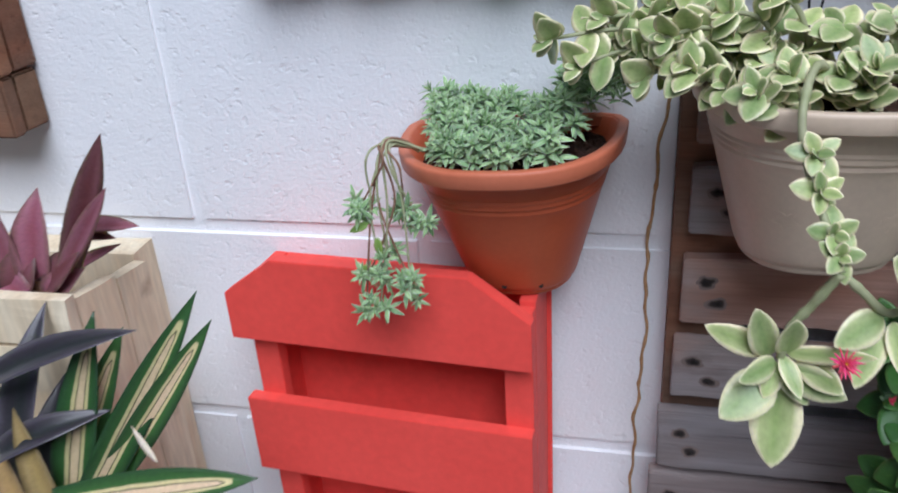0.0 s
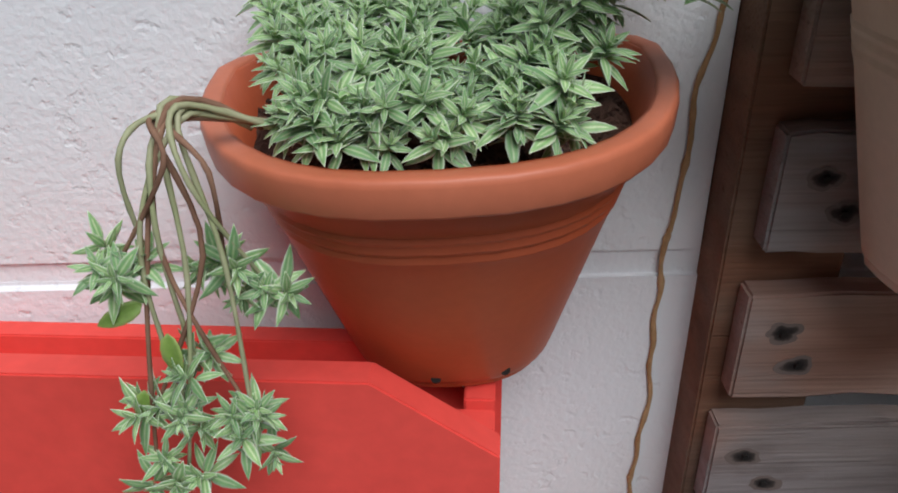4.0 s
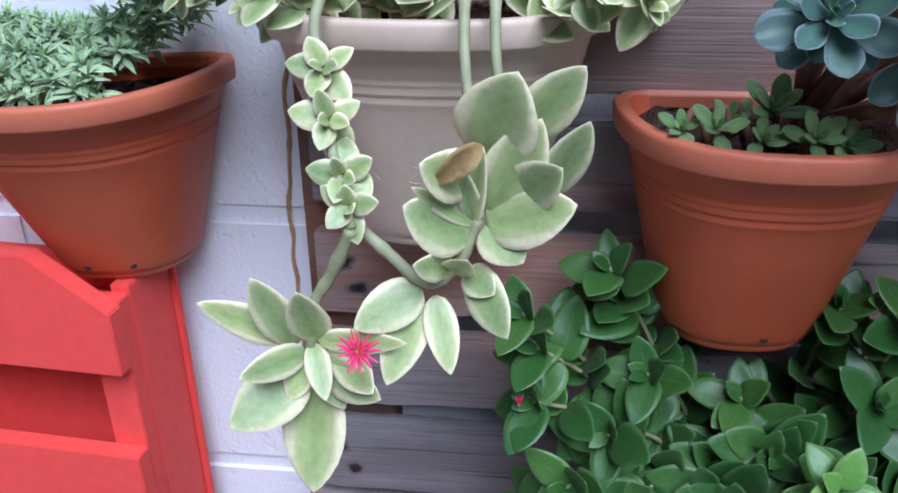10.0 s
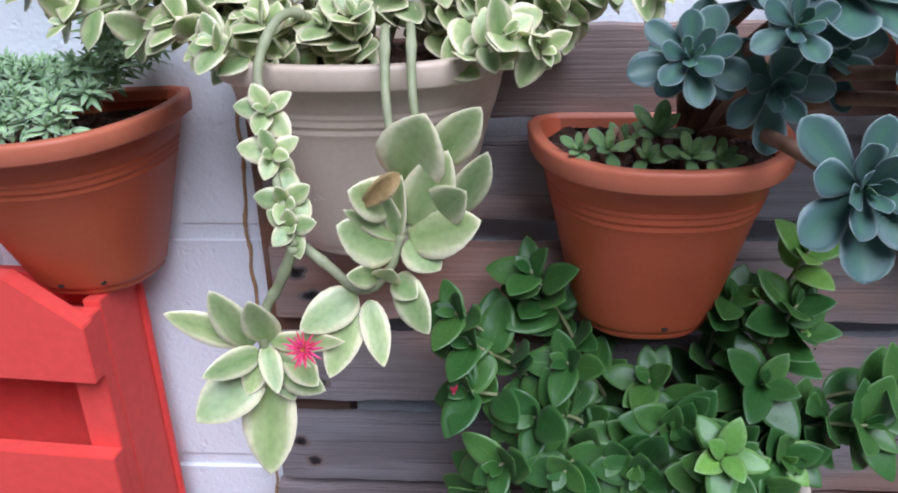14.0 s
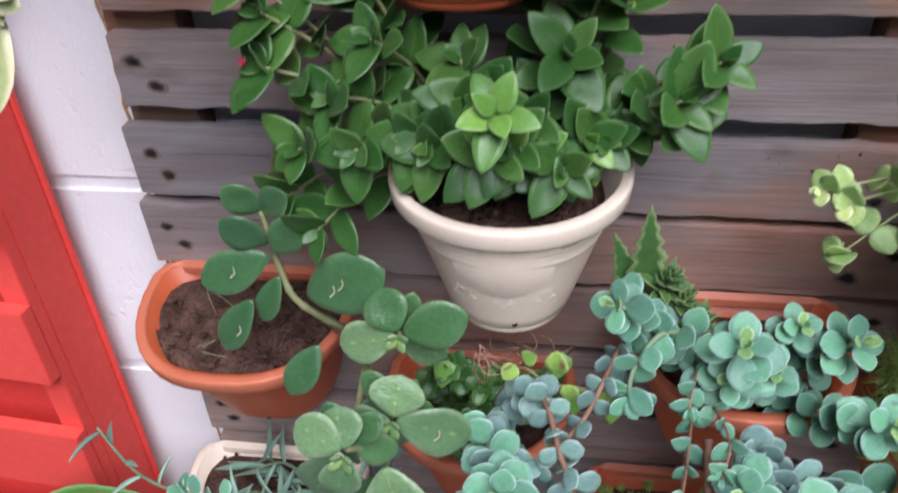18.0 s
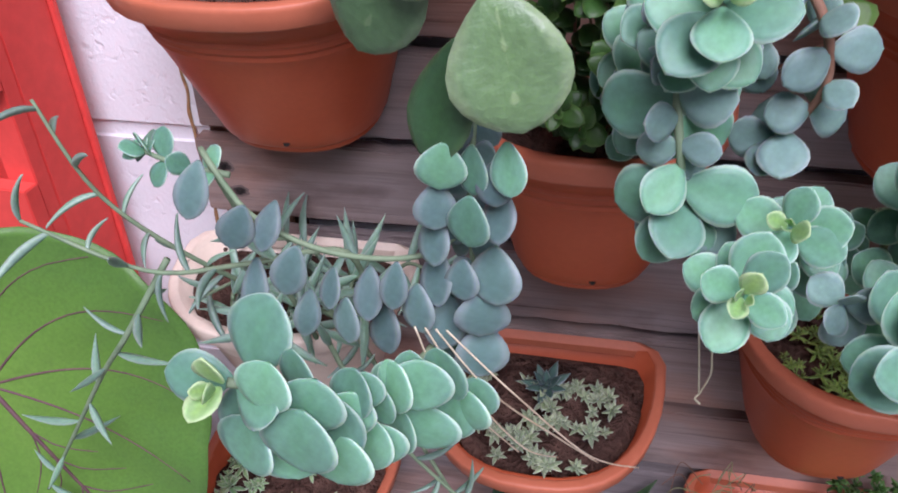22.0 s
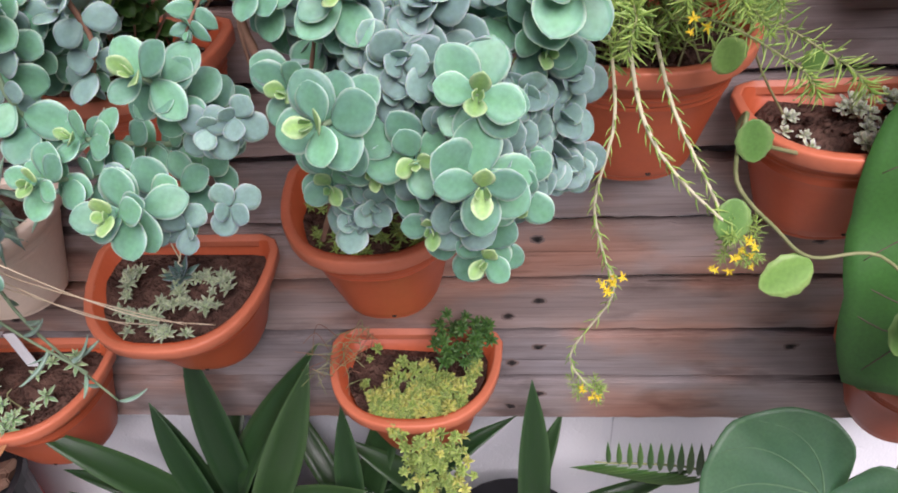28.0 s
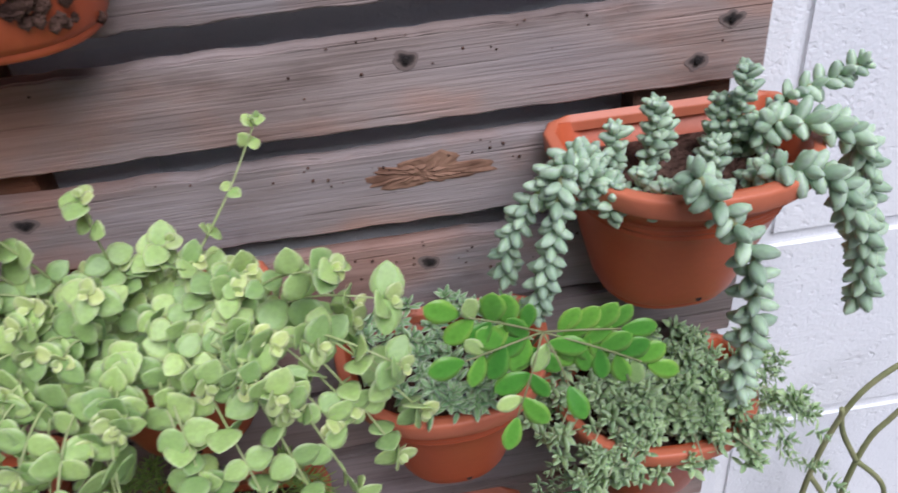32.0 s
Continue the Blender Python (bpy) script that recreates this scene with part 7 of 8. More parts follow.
# ---- pot N: needle stonecrop, and a scalloped trailer from pot O ----
def plant_n():
    pl = plant("needle_stonecrop", "N", "fine needle-leaved stonecrop with long pale stems and yellow flowers hanging down")
    nl = leaf_mesh("needle_leaf", NEED, 0.0125, 0.0016, "lance", 0.0004, 0.1, 0.08, 4, 2)
    nw = [whorl("needle_shoot", NEED, nl, 24, 1.0, 20, 95, 0.018) for _ in range(5)]
    for k in range(16):
        u, v = rnd.uniform(-1.0, 1.0), rnd.uniform(-0.05, 1.0)
        p = spot("N", max(-1, min(1, u)), v, 0.02 + rnd.uniform(0, 0.035) * (1.2 - v))
        p.x += 0.012 * u
        put(pl, rnd.choice(nw), p, V((u * 0.4, -0.4, 0.8)) + jit(0.5), rnd.uniform(0.8, 1.25))
    ns = [whorl("needle_spray", NEED, nl, 9, 1.0, 35, 75, 0.008) for _ in range(5)]
    for k in range(30):
        a = spot("N", rnd.uniform(-0.8, 0.8), rnd.uniform(0.1, 0.9), 0.0)
        an = rnd.uniform(0, math.pi)
        t = V((0.745 + 0.09 * math.cos(an) * rnd.uniform(0.5, 1), rnd.uniform(-0.215, -0.07), 0.915 + 0.065 * math.sin(an) * rnd.uniform(0.3, 1)))
        path = smooth_path([a, a.lerp(t, 0.55) + V((0, 0, 0.025)), t, t + V((0.012 * math.cos(an), -0.012, -0.008))], 6)
        stem_part(pl, path, 0.0007, 0.0005, M["stem"], n=1)
        for p, q in zip(path[2:], path[3:]):
            put(pl, rnd.choice(ns), p, q - p, rnd.uniform(0.8, 1.15))
    sn = leaf_mesh("sparse_needle", NEED, 0.0095, 0.0013, "lance", 0.0005, 0.1, 0.3, 4, 2)

    def hang(pts, r):
        stem_part(pl, pts, r, r * 0.6, M["pale_stem"])
        path = smooth_path(pts, 18)
        for k, (a, b) in enumerate(zip(path, path[1:])):
            d = (b - a).normalized()
            s = Matrix.Rotation(k * 2.4, 3, d) @ d.orthogonal().normalized()
            put_leaf(pl, sn, a, d * 0.9 + s, s, rnd.uniform(0.7, 1.1), name="needle_leaf")
        e = path[-1]
        for j in range(7):
            put(pl, rnd.choice(nw), e + jit(0.012), jit(1) + V((0, -0.6, 0.2)), 0.55)

    hang([(0.735, -0.13, 0.9), (0.737, -0.19, 0.885), (0.755, -0.205, 0.858), (0.79, -0.205, 0.82)], 0.0014)
    hang([(0.75, -0.13, 0.9), (0.755, -0.18, 0.882), (0.775, -0.2, 0.845), (0.792, -0.2, 0.81)], 0.0013)
    hang([(0.725, -0.12, 0.9), (0.724, -0.18, 0.878), (0.715, -0.19, 0.83), (0.722, -0.19, 0.79), (0.73, -0.185, 0.75), (0.706, -0.18, 0.69), (0.72, -0.18, 0.655)], 0.0011)
    pt = leaf_mesh("yellow_petal", YELL, 0.005, 0.0018, "lance", 0.0002, 0.1, 0.0, 3, 2)
    fl = whorl("yellow_flower", YELL, pt, 7, 1.0, 60, 85)
    for p in ((0.797, -0.212, 0.815), (0.79, -0.213, 0.808), (0.8, -0.21, 0.806), (0.785, -0.213, 0.8), (0.724, -0.2, 0.778), (0.73, -0.2, 0.775), (0.72, -0.2, 0.772), (0.724, -0.19, 0.66), (0.715, -0.19, 0.663), (0.76, -0.19, 0.935), (0.69, -0.17, 0.925)):
        for j in range(3):
            put(pl, fl, V(p) + jit(0.005), V((0, -0.8, 0.4)) + jit(0.4), rnd.uniform(0.5, 0.85), "flower")
    tr = thing("scalloped_creeper", spot("O", -0.7, 0.6), "creeper with rounded scalloped green leaves trailing from its pot", "plant")
    sc = variants("scalloped_leaf", leaf_mat("scalloped_green_leaf", (0.11, 0.24, 0.05), (0.13, 0.27, 0.06), (0.2, 0.33, 0.1), 0.5), 4, 0.03, 0.026, "round", thick=0.0005, fold=0.1, curl=0.08, nu=11, nv=6, tooth=0.04)
    pts = [spot("O", -0.5, 0.7), V((0.80, -0.16, 0.85)), V((0.79, -0.19, 0.885)), V((0.788, -0.2, 0.85)), V((0.815, -0.2, 0.816)), V((0.841, -0.195, 0.79)), V((0.882, -0.19, 0.786)), V((0.92, -0.2, 0.75))]
    stem_part(tr, pts, 0.0014, 0.001)
    for p, w, s in (((0.785, -0.17, 0.899), (-0.3, -0.3, 0.7), 0.85), ((0.792, -0.195, 0.885), (0.1, -0.2, -0.8), 0.8), ((0.79, -0.2, 0.838), (-0.1, -0.3, -0.6), 0.85), ((0.841, -0.197, 0.788), (-0.8, -0.3, -0.3), 1.1), ((0.82, -0.17, 0.9), (0.3, -0.2, 0.4), 0.5), ((0.9, -0.21, 0.775), (0.3, -0.5, -0.5), 1.2), ((0.91, -0.21, 0.765), (-0.5, -0.4, -0.7), 1.2), ((0.92, -0.21, 0.78), (0.7, -0.4, 0.3), 1.1), ((0.93, -0.2, 0.75), (0.1, -0.4, -0.9), 1.2), ((0.81, -0.12, 0.93), (-0.2, -0.3, -0.7), 0.9)):
        put_leaf(tr, rnd.choice(sc), p, w, V((0, -1, 0.5)), s)
    for p, w in (((0.905, -0.235, 0.775), (-0.6, -0.3, 0.3)), ((0.915, -0.24, 0.765), (0.1, -0.4, -0.8)), ((0.925, -0.24, 0.78), (0.6, -0.4, 0.4)), ((0.918, -0.235, 0.745), (-0.5, -0.4, -0.5)), ((0.93, -0.24, 0.74), (0.5, -0.4, -0.6)), ((0.92, -0.23, 0.72), (0.0, -0.4, -0.9))):
        put_leaf(tr, rnd.choice(sc), p, w, V((0, -1, 0.5)), 1.15)
    stem_part(tr, [(0.91, -0.2, 0.755), (0.915, -0.228, 0.77), (0.92, -0.23, 0.745), (0.92, -0.225, 0.72)], 0.0012, 0.0009)
    stem_part(tr, [spot("O", -0.6, 0.2), V((0.815, -0.09, 0.88)), V((0.818, -0.1, 0.96))], 0.001, 0.0006)
    tp = thing("leafy_creeper", spot("T", 0, 0.5), "scalloped green creeper crowding the low pot", "plant")
    for k in range(16):
        a = spot("T", rnd.uniform(-1, 0.6), rnd.uniform(0.1, 1))
        t = a + V((rnd.uniform(-0.06, 0.04), rnd.uniform(-0.06, 0), rnd.uniform(0.03, 0.14)))
        pairs(tp, sc, [a, a.lerp(t, 0.5) + jit(0.01), t], 0.026, 0.7, 0.8, 65, stem=M["stem"], r=0.001)


plant_n()


# ---- pot P: lime stonecrop mound ----
def plant_p():
    pl = plant("lime_stonecrop", "P", "wide mound of lime-green round-leaved stonecrop hanging over several pots")
    lv = variants("lime_leaf", LIME, 6, 0.0156, 0.015, "ovate", thick=0.0005, fold=0.12, curl=0.06, nu=7, nv=4)
    yv = variants("young_lime_leaf", leaf_mat("young_lime_leaf", (0.45, 0.55, 0.2), (0.48, 0.58, 0.23), (0.56, 0.63, 0.32), 0.45), 3, 0.0138, 0.0128, "round", thick=0.0008, fold=0.2, curl=0.04, nu=7, nv=4)
    sm = grain_mat("pale_lime_stem", (0.32, 0.4, 0.15), (0.44, 0.49, 0.25), 60, 0.55)
    c = V((0.757, -0.1, 1.075))
    tips = [(0.736, -0.2, 1.008), (0.797, -0.2, 1.003), (0.848, -0.2, 1.006), (0.863, -0.19, 1.025), (0.668, -0.2, 1.026), (0.684, -0.2, 0.993), (0.705, -0.2, 1.011), (0.638, -0.19, 1.064), (0.791, -0.2, 1.023), (0.6, -0.15, 1.1), (0.588, -0.15, 1.107), (0.637, -0.15, 1.131), (0.603, -0.15, 1.067), (0.662, -0.19, 1.045), (0.72, -0.2, 1.05), (0.82, -0.2, 1.04)]
    tips += [(0.893, -0.15, 1.119), (0.763, -0.13, 1.188), (0.642, -0.15, 1.171), (0.621, -0.17, 1.137), (0.72, -0.14, 1.185), (0.695, -0.14, 1.18), (0.894, -0.17, 1.093), (0.9, -0.17, 1.06), (0.885, -0.17, 1.03), (0.87, -0.16, 1.15), (0.625, -0.18, 1.095)]
    tips += [(0.65 + 0.05 * k, -0.205 - 0.008 * (k % 2), 0.985 + 0.017 * (k % 3)) for k in range(4)]
    for k in range(78):
        a = rnd.uniform(0, 2 * math.pi)
        rr = math.sqrt(rnd.random())
        tips.append((c.x + 0.13 * rr * math.cos(a), -0.14 + 0.085 * math.sin(a) * rr, 1.148 - 0.07 * rr * rr + rnd.uniform(-0.03, 0.012)))
    for t in tips:
        t = V(t)
        a = V((c.x + (t.x - c.x) * 0.3, -0.09 + (t.y + 0.09) * 0.2, 1.075))
        m = a.lerp(t, 0.55) + V((0, -0.01, 0.02 + max(0, 1.1 - t.z) * 0.45))
        far = (t - a).length
        size = rnd.uniform(0.8, 1.08)
        pairs(pl, lv, [a, m, t], 0.02, 0.85 * size, size, 82, r=0.0008, stem=sm, first=far * 0.35, wide=1.4, young=yv, lean=0.2)
    # a thin shoot standing clear of the mound
    pairs(pl, lv, [(0.79, -0.1, 1.12), (0.815, -0.08, 1.15), (0.836, -0.064, 1.183)], 0.024, 0.6, 0.62, 70, r=0.0008, stem=sm, first=0.02, lean=0.4)


plant_p()


# ---- pot S: burro's tail; the pinnate sprig ----
def plant_s():
    pl = plant("burros_tail", "S", "burro's tail with plump pale green leaves in thick hanging ropes")
    bn = [leaf_mesh("bean_leaf", BURR, 0.012, 0.0068, "bean", 0.0032, 0.0, 0.06, 7, 5), leaf_mesh("bean_leaf", BURR, 0.011, 0.0066, "bean", 0.0032, 0.0, 0.02, 7, 5)]

    def rope(pts, sc=1.0, open_=60, dens=0.0016):
        path = smooth_path(pts, 16)
        at, k = 0.0, 0
        stem_part(pl, pts, 0.0018, 0.0012)
        for a, b in zip(path, path[1:]):
            seg = (b - a).length
            at += seg
            while at > dens:
                at -= dens
                k += 1
                d = (b - a).normalized()
                s = Matrix.Rotation(k * 2.4, 3, d) @ d.orthogonal().normalized()
                o = radians(open_)
                put_leaf(pl, rnd.choice(bn), a.lerp(b, rnd.random()), d * math.cos(o) + s * math.sin(o) + jit(0.1), d, sc * rnd.uniform(0.85, 1.1))
        put(pl, whorl("tail_tip", BURR, bn[0], 10, 0.7, 10, 70), path[-1], path[-1] - path[-3], sc, "tail_tip")

    rope([spot("S", 0.1, 0.8), (1.04, -0.15, 1.165), (1.051, -0.16, 1.15), (1.065, -0.165, 1.124), (1.074, -0.16, 1.086), (1.075, -0.155, 1.053), (1.079, -0.15, 1.012)], 1.15, 74, 0.003)
    rope([spot("S", -0.8, 0.6), (0.985, -0.13, 1.167), (0.974, -0.145, 1.14), (0.968, -0.145, 1.113), (0.965, -0.14, 1.088)], 0.95, 60, 0.0018)
    rope([spot("S", -0.8, 0.4), (0.989, -0.12, 1.168), (0.957, -0.125, 1.13), (0.954, -0.12, 1.1)], 0.9, 60, 0.0018)
    rope([spot("S", 0.6, 0.6), (1.093, -0.13, 1.149), (1.12, -0.135, 1.14), (1.141, -0.13, 1.109), (1.154, -0.125, 1.084), (1.162, -0.12, 1.045)], 1.15, 62, 0.0018)
    rope([spot("S", 0.8, 0.3), (1.1, -0.1, 1.158), (1.14, -0.105, 1.15), (1.16, -0.1, 1.12), (1.168, -0.1, 1.07)], 1.15, 62, 0.0019)
    rope([spot("S", 0.5, 0.3), (1.114, -0.09, 1.167), (1.129, -0.09, 1.171), (1.15, -0.09, 1.18)], 0.9, 60, 0.002)
    for p in ((1.088, -0.09, 1.19), (1.041, -0.09, 1.178), (1.018, -0.095, 1.17), (1.029, -0.11, 1.15), (1.071, -0.1, 1.156), (1.035, -0.125, 1.15), (1.0, -0.115, 1.165), (1.05, -0.08, 1.165), (1.01, -0.12, 1.152), (1.08, -0.08, 1.17)):
        p = V(p) - V((0, 0, 0.006))
        rope([V((p.x, p.y + 0.01, 1.125)), p - V((0, 0, 0.014)), p], 0.85, 55, 0.0016)
    ps = thing("pinnate_sprig", (0.962, -0.12, 1.0), "bright green self-sown sprig with paired oval leaflets", "plant")
    lf = variants("leaflet", PINN, 4, 0.019, 0.0122, "obov", thick=0.0003, fold=0.08, curl=0.1, nu=7, nv=4)
    yl = variants("leaflet", LIME, 2, 0.015, 0.0095, "obov", thick=0.0003, fold=0.08, curl=0.1, nu=7, nv=4)
    hub = V((0.962, -0.168, 1.1))
    stem_part(ps, [spot("Q", 0.5, 0.4), V((0.955, -0.14, 1.06)), hub], 0.0012, 0.0008)
    for e, n in (((0.922, -0.175, 1.124), 4), ((1.012, -0.178, 1.078), 5), ((1.0, -0.172, 1.098), 4), ((0.945, -0.185, 1.062), 3), ((0.922, -0.18, 1.1), 3), ((0.971, -0.185, 1.078), 1)):
        e = V(e)
        stem_part(ps, [hub, hub.lerp(e, 0.5) + V((0, -0.004, 0.004)), e], 0.0006, 0.0004)
        d = (e - hub).normalized()
        side = d.cross(V((0, -1, 0.1))).normalized()
        for k in range(n):
            for s in (1, -1):
                put_leaf(ps, rnd.choice(yl if k == n - 1 and s > 0 else lf), hub.lerp(e, 0.2 + 0.85 * k / n), side * s + d * 0.6 + V((0, -0.1, -0.12)) + jit(0.15), V((rnd.uniform(-0.3, 0.3), -1, 0.35)), rnd.uniform(0.85, 1.05), name="leaflet")
        put_leaf(ps, rnd.choice(lf), e, d, V((0, -1, 0.3)), 0.95, name="leaflet")


plant_s()


# ---- along the foot of the wall ----
def taro(hub, tip, w, material, label, up=(0, -0.6, 0.8), stem_from=None):
    """A heart-shaped blade on a stalk: hub where the stalk joins, tip of the blade, w its half width for a length of one."""
    pl = thing("taro_leaf", stem_from, label, "large leaf")
    L = (V(tip) - V(hub)).length
    m = aim(V(hub), V(tip) - V(hub), up)

    def reach(a):
        """How far the blade goes from the hub, at an angle from its midrib."""
        a = abs(a)
        pts = ((0, 1.0), (8, 0.93), (20, 0.82), (40, 0.75), (65, 0.74), (95, 0.7), (125, 0.6), (150, 0.5), (168, 0.36), (180, 0.16))
        return float(np.interp(a, [p[0] for p in pts], [p[1] for p in pts]))

    def place(a, f, lift=0.0):
        r = reach(a) * f
        x, y = r * math.sin(radians(a)) * w, r * math.cos(radians(a))
        z = 0.1 * f * f - 0.16 * max(0, y) ** 2 - 0.05 * (x / max(w, 0.01)) ** 2 + 0.018 * math.sin(radians(a) * 7) * f * f + 0.012 * math.cos(radians(a) * 13 + 1) * f * f
        return V((x * L, y * L, z * L + lift))

    n, rings = 72, 14
    bm = bmesh.new()
    rim = []
    top, bot = [], []
    for k in range(1, rings + 1):
        f = (k / rings) ** 0.9
        top.append([bm.verts.new(place(360 * q / n - 180, f, 0.0005)) for q in range(n + 1)])
        bot.append([bm.verts.new(place(360 * q / n - 180, f, -0.0005)) for q in range(n + 1)])
        rim += [f] * (2 * n + 2)
    c0, c1 = bm.verts.new((0, 0, 0.0005)), bm.verts.new((0, 0, -0.0005))
    rim += [0.0, 0.0]
    for q in range(n):
        bm.faces.new((c0, top[0][q], top[0][q + 1]))
        bm.faces.new((c1, bot[0][q + 1], bot[0][q]))
        for k in range(rings - 1):
            bm.faces.new((top[k][q], top[k + 1][q], top[k + 1][q + 1], top[k][q + 1]))
            bm.faces.new((bot[k][q + 1], bot[k + 1][q + 1], bot[k + 1][q], bot[k][q]))
        bm.faces.new((top[-1][q], bot[-1][q], bot[-1][q + 1], top[-1][q + 1]))
    me = to_mesh("blade", bm, material)
    me.attributes.new("rim", "FLOAT", "POINT").data.foreach_set("value", rim)
    ob = new("blade", me)
    ob.parent = pl
    ob.matrix_basis = Matrix.Translation(-Vector(pl.location)) @ m
    vm = M["purple_vein"] if material in (COLO, COLOL) else M["dark_vein"]
    for k, a in enumerate((0, 38, -38, 72, -72, 108, -108, 145, -145)):
        pts = [m @ place(a * (1 - 0.28 * (i / 8) ** 2 * (0 if k == 0 else 1)), 0.92 * i / 8, 0.0006) for i in range(9)]
        stem_part(pl, pts, 0.0017 if k == 0 else 0.0009, 0.0003, vm, name="vein", n=2)
    for k in range(5):
        for sgn in (1, -1):
            f = 0.2 + 0.13 * k
            pts = [m @ place(sgn * e, f + g, 0.0005) for e, g in ((0, 0), (6, 0.1), (13, 0.2), (19, 0.3)) if f + g < 0.95]
            stem_part(pl, pts, 0.0006, 0.0003, vm, name="vein", n=2)
    base = V(stem_from)
    stem_part(pl, [base, base.lerp(V(hub), 0.6) + V((0, 0.03, 0.02)), V(hub) + V((0, 0.004, -0.003))], 0.006, 0.0035, M["stem"], name="stalk")
    return pl


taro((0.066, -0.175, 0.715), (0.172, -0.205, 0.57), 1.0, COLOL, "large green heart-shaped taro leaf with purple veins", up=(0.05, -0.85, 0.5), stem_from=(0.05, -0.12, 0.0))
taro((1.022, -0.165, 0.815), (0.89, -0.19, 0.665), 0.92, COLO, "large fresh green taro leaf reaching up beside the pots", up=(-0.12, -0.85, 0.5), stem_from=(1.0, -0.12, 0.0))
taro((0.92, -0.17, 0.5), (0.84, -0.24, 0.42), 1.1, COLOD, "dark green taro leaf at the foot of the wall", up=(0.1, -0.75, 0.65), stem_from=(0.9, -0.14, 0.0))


def strap_plants():
    lf = [leaf_mesh("strap_leaf", DARKG, 1.0, 0.17, "strap", 0.004, 0.4, c, 14, 4) for c in (0.15, 0.45, 0.8)]
    for cx, cz, n in ((0.36, 0.4, 10), (0.5, 0.38, 8), (0.66, 0.36, 6)):
        pt = thing("nursery_pot", (cx, -0.11, 0.0), "tall black plastic nursery pot standing on the ground", "flower pot")
        bm = bmesh.new()
        for r0, r1, z0, z1 in ((0.055, 0.075, 0.0, cz - 0.06), ):
            bmesh.ops.create_cone(bm, cap_ends=True, segments=28, radius1=r0, radius2=r1, depth=z1 - z0)
            bmesh.ops.translate(bm, vec=(0, 0, (z0 + z1) / 2), verts=bm.verts)
        part("body", bm, M["black"], pt, smooth=False)
        bm = bmesh.new()
        bmesh.ops.create_cone(bm, cap_ends=True, segments=28, radius1=0.079, radius2=0.079, depth=0.014)
        bmesh.ops.translate(bm, vec=(0, 0, cz - 0.053), verts=bm.verts)
        part("rim", bm, M["black"], pt)
        pl = thing("strap_leaf_plant", (cx, -0.11, cz - 0.045), "dark green plant with long folded strap leaves", "plant")
        for k in range(n):
            a = k * 2.4 + cx * 10
            tilt = rnd.uniform(0.25, 1.15)
            way = V((math.cos(a) * tilt, math.sin(a) * tilt * 0.55 - 0.15, 1))
            put_leaf(pl, rnd.choice(lf), V((cx, -0.11, cz - 0.045)) + V((math.cos(a), math.sin(a), 0)) * 0.012, way, V((0, -0.3, 1)) - way * 0.1, rnd.uniform(0.14, 0.22), name="strap_leaf")
    # two long blades that reach up in front of the slats
    up = thing("strap_leaf_plant", (0.44, -0.13, 0.3), "dark green strap leaves reaching up past the pallet", "plant")
    for p, e, w in (((0.40, -0.12, 0.36), (0.488, -0.13, 0.582), 0.9), ((0.385, -0.1, 0.36), (0.37, -0.1, 0.585), 0.8), ((0.5, -0.12, 0.36), (0.51, -0.12, 0.525), 0.7), ((0.68, -0.11, 0.34), (0.687, -0.1, 0.535), 0.9), ((0.36, -0.12, 0.36), (0.322, -0.11, 0.52), 0.8), ((0.34, -0.13, 0.38), (0.23, -0.15, 0.44), 0.9), ((0.45, -0.13, 0.38), (0.6, -0.16, 0.44), 0.9)):
        d = V(e) - V(p)
        put_leaf(up, lf[0], p, d, V((0.2, -1, 0.3)), d.length, name="strap_leaf")
    stem_part(up, [(0.44, -0.13, 0.0), (0.44, -0.13, 0.2), (0.44, -0.13, 0.38)], 0.02, 0.012, M["stem"], name="base")
    pm = thing("palm_seedling", (0.83, -0.1, 0.0), "small palm leaf with narrow green leaflets", "plant")
    pf = leaf_mesh("leaflet", GREEN, 0.06, 0.008, "lance", 0.0003, 0.3, 0.1, 6, 2)
    e0, e1 = V((0.86, -0.1, 0.42)), V((0.735, -0.14, 0.505))
    stem_part(pm, [(0.83, -0.1, 0.0), (0.86, -0.1, 0.25), e0, e1], 0.002, 0.0008)
    for k in range(11):
        p = e0.lerp(e1, 0.1 + 0.08 * k)
        for s in (1, -1):
            put_leaf(pm, pf, p, V((-0.55, -0.1, 0.45)) + V((0.45, -0.1, 0.75)) * s, V((0, -1, 0.2)), 1.0 - 0.04 * k, name="leaflet")
    # black pot with bark chips
    bp = thing("bark_pot", (0.078, -0.13, 0.0), "black round plastic pot filled with brown bark chips", "flower pot")
    bm = bmesh.new()
    prof = [(0.06, 0.0), (0.082, 0.42), (0.087, 0.42), (0.088, 0.435), (0.083, 0.437), (0.076, 0.41), (0.0, 0.405)]
    rings = [[bm.verts.new((r * math.cos(a * math.pi / 14), r * math.sin(a * math.pi / 14), z)) for a in range(28)] for r, z in prof[:-1]]
    for q, w in zip(rings, rings[1:]):
        for k in range(28):
            bm.faces.new((q[k], q[(k + 1) % 28], w[(k + 1) % 28], w[k]))
    bm.faces.new(rings[-1])
    bm.faces.new(rings[0][::-1])
    part("body", bm, M["black"], bp)
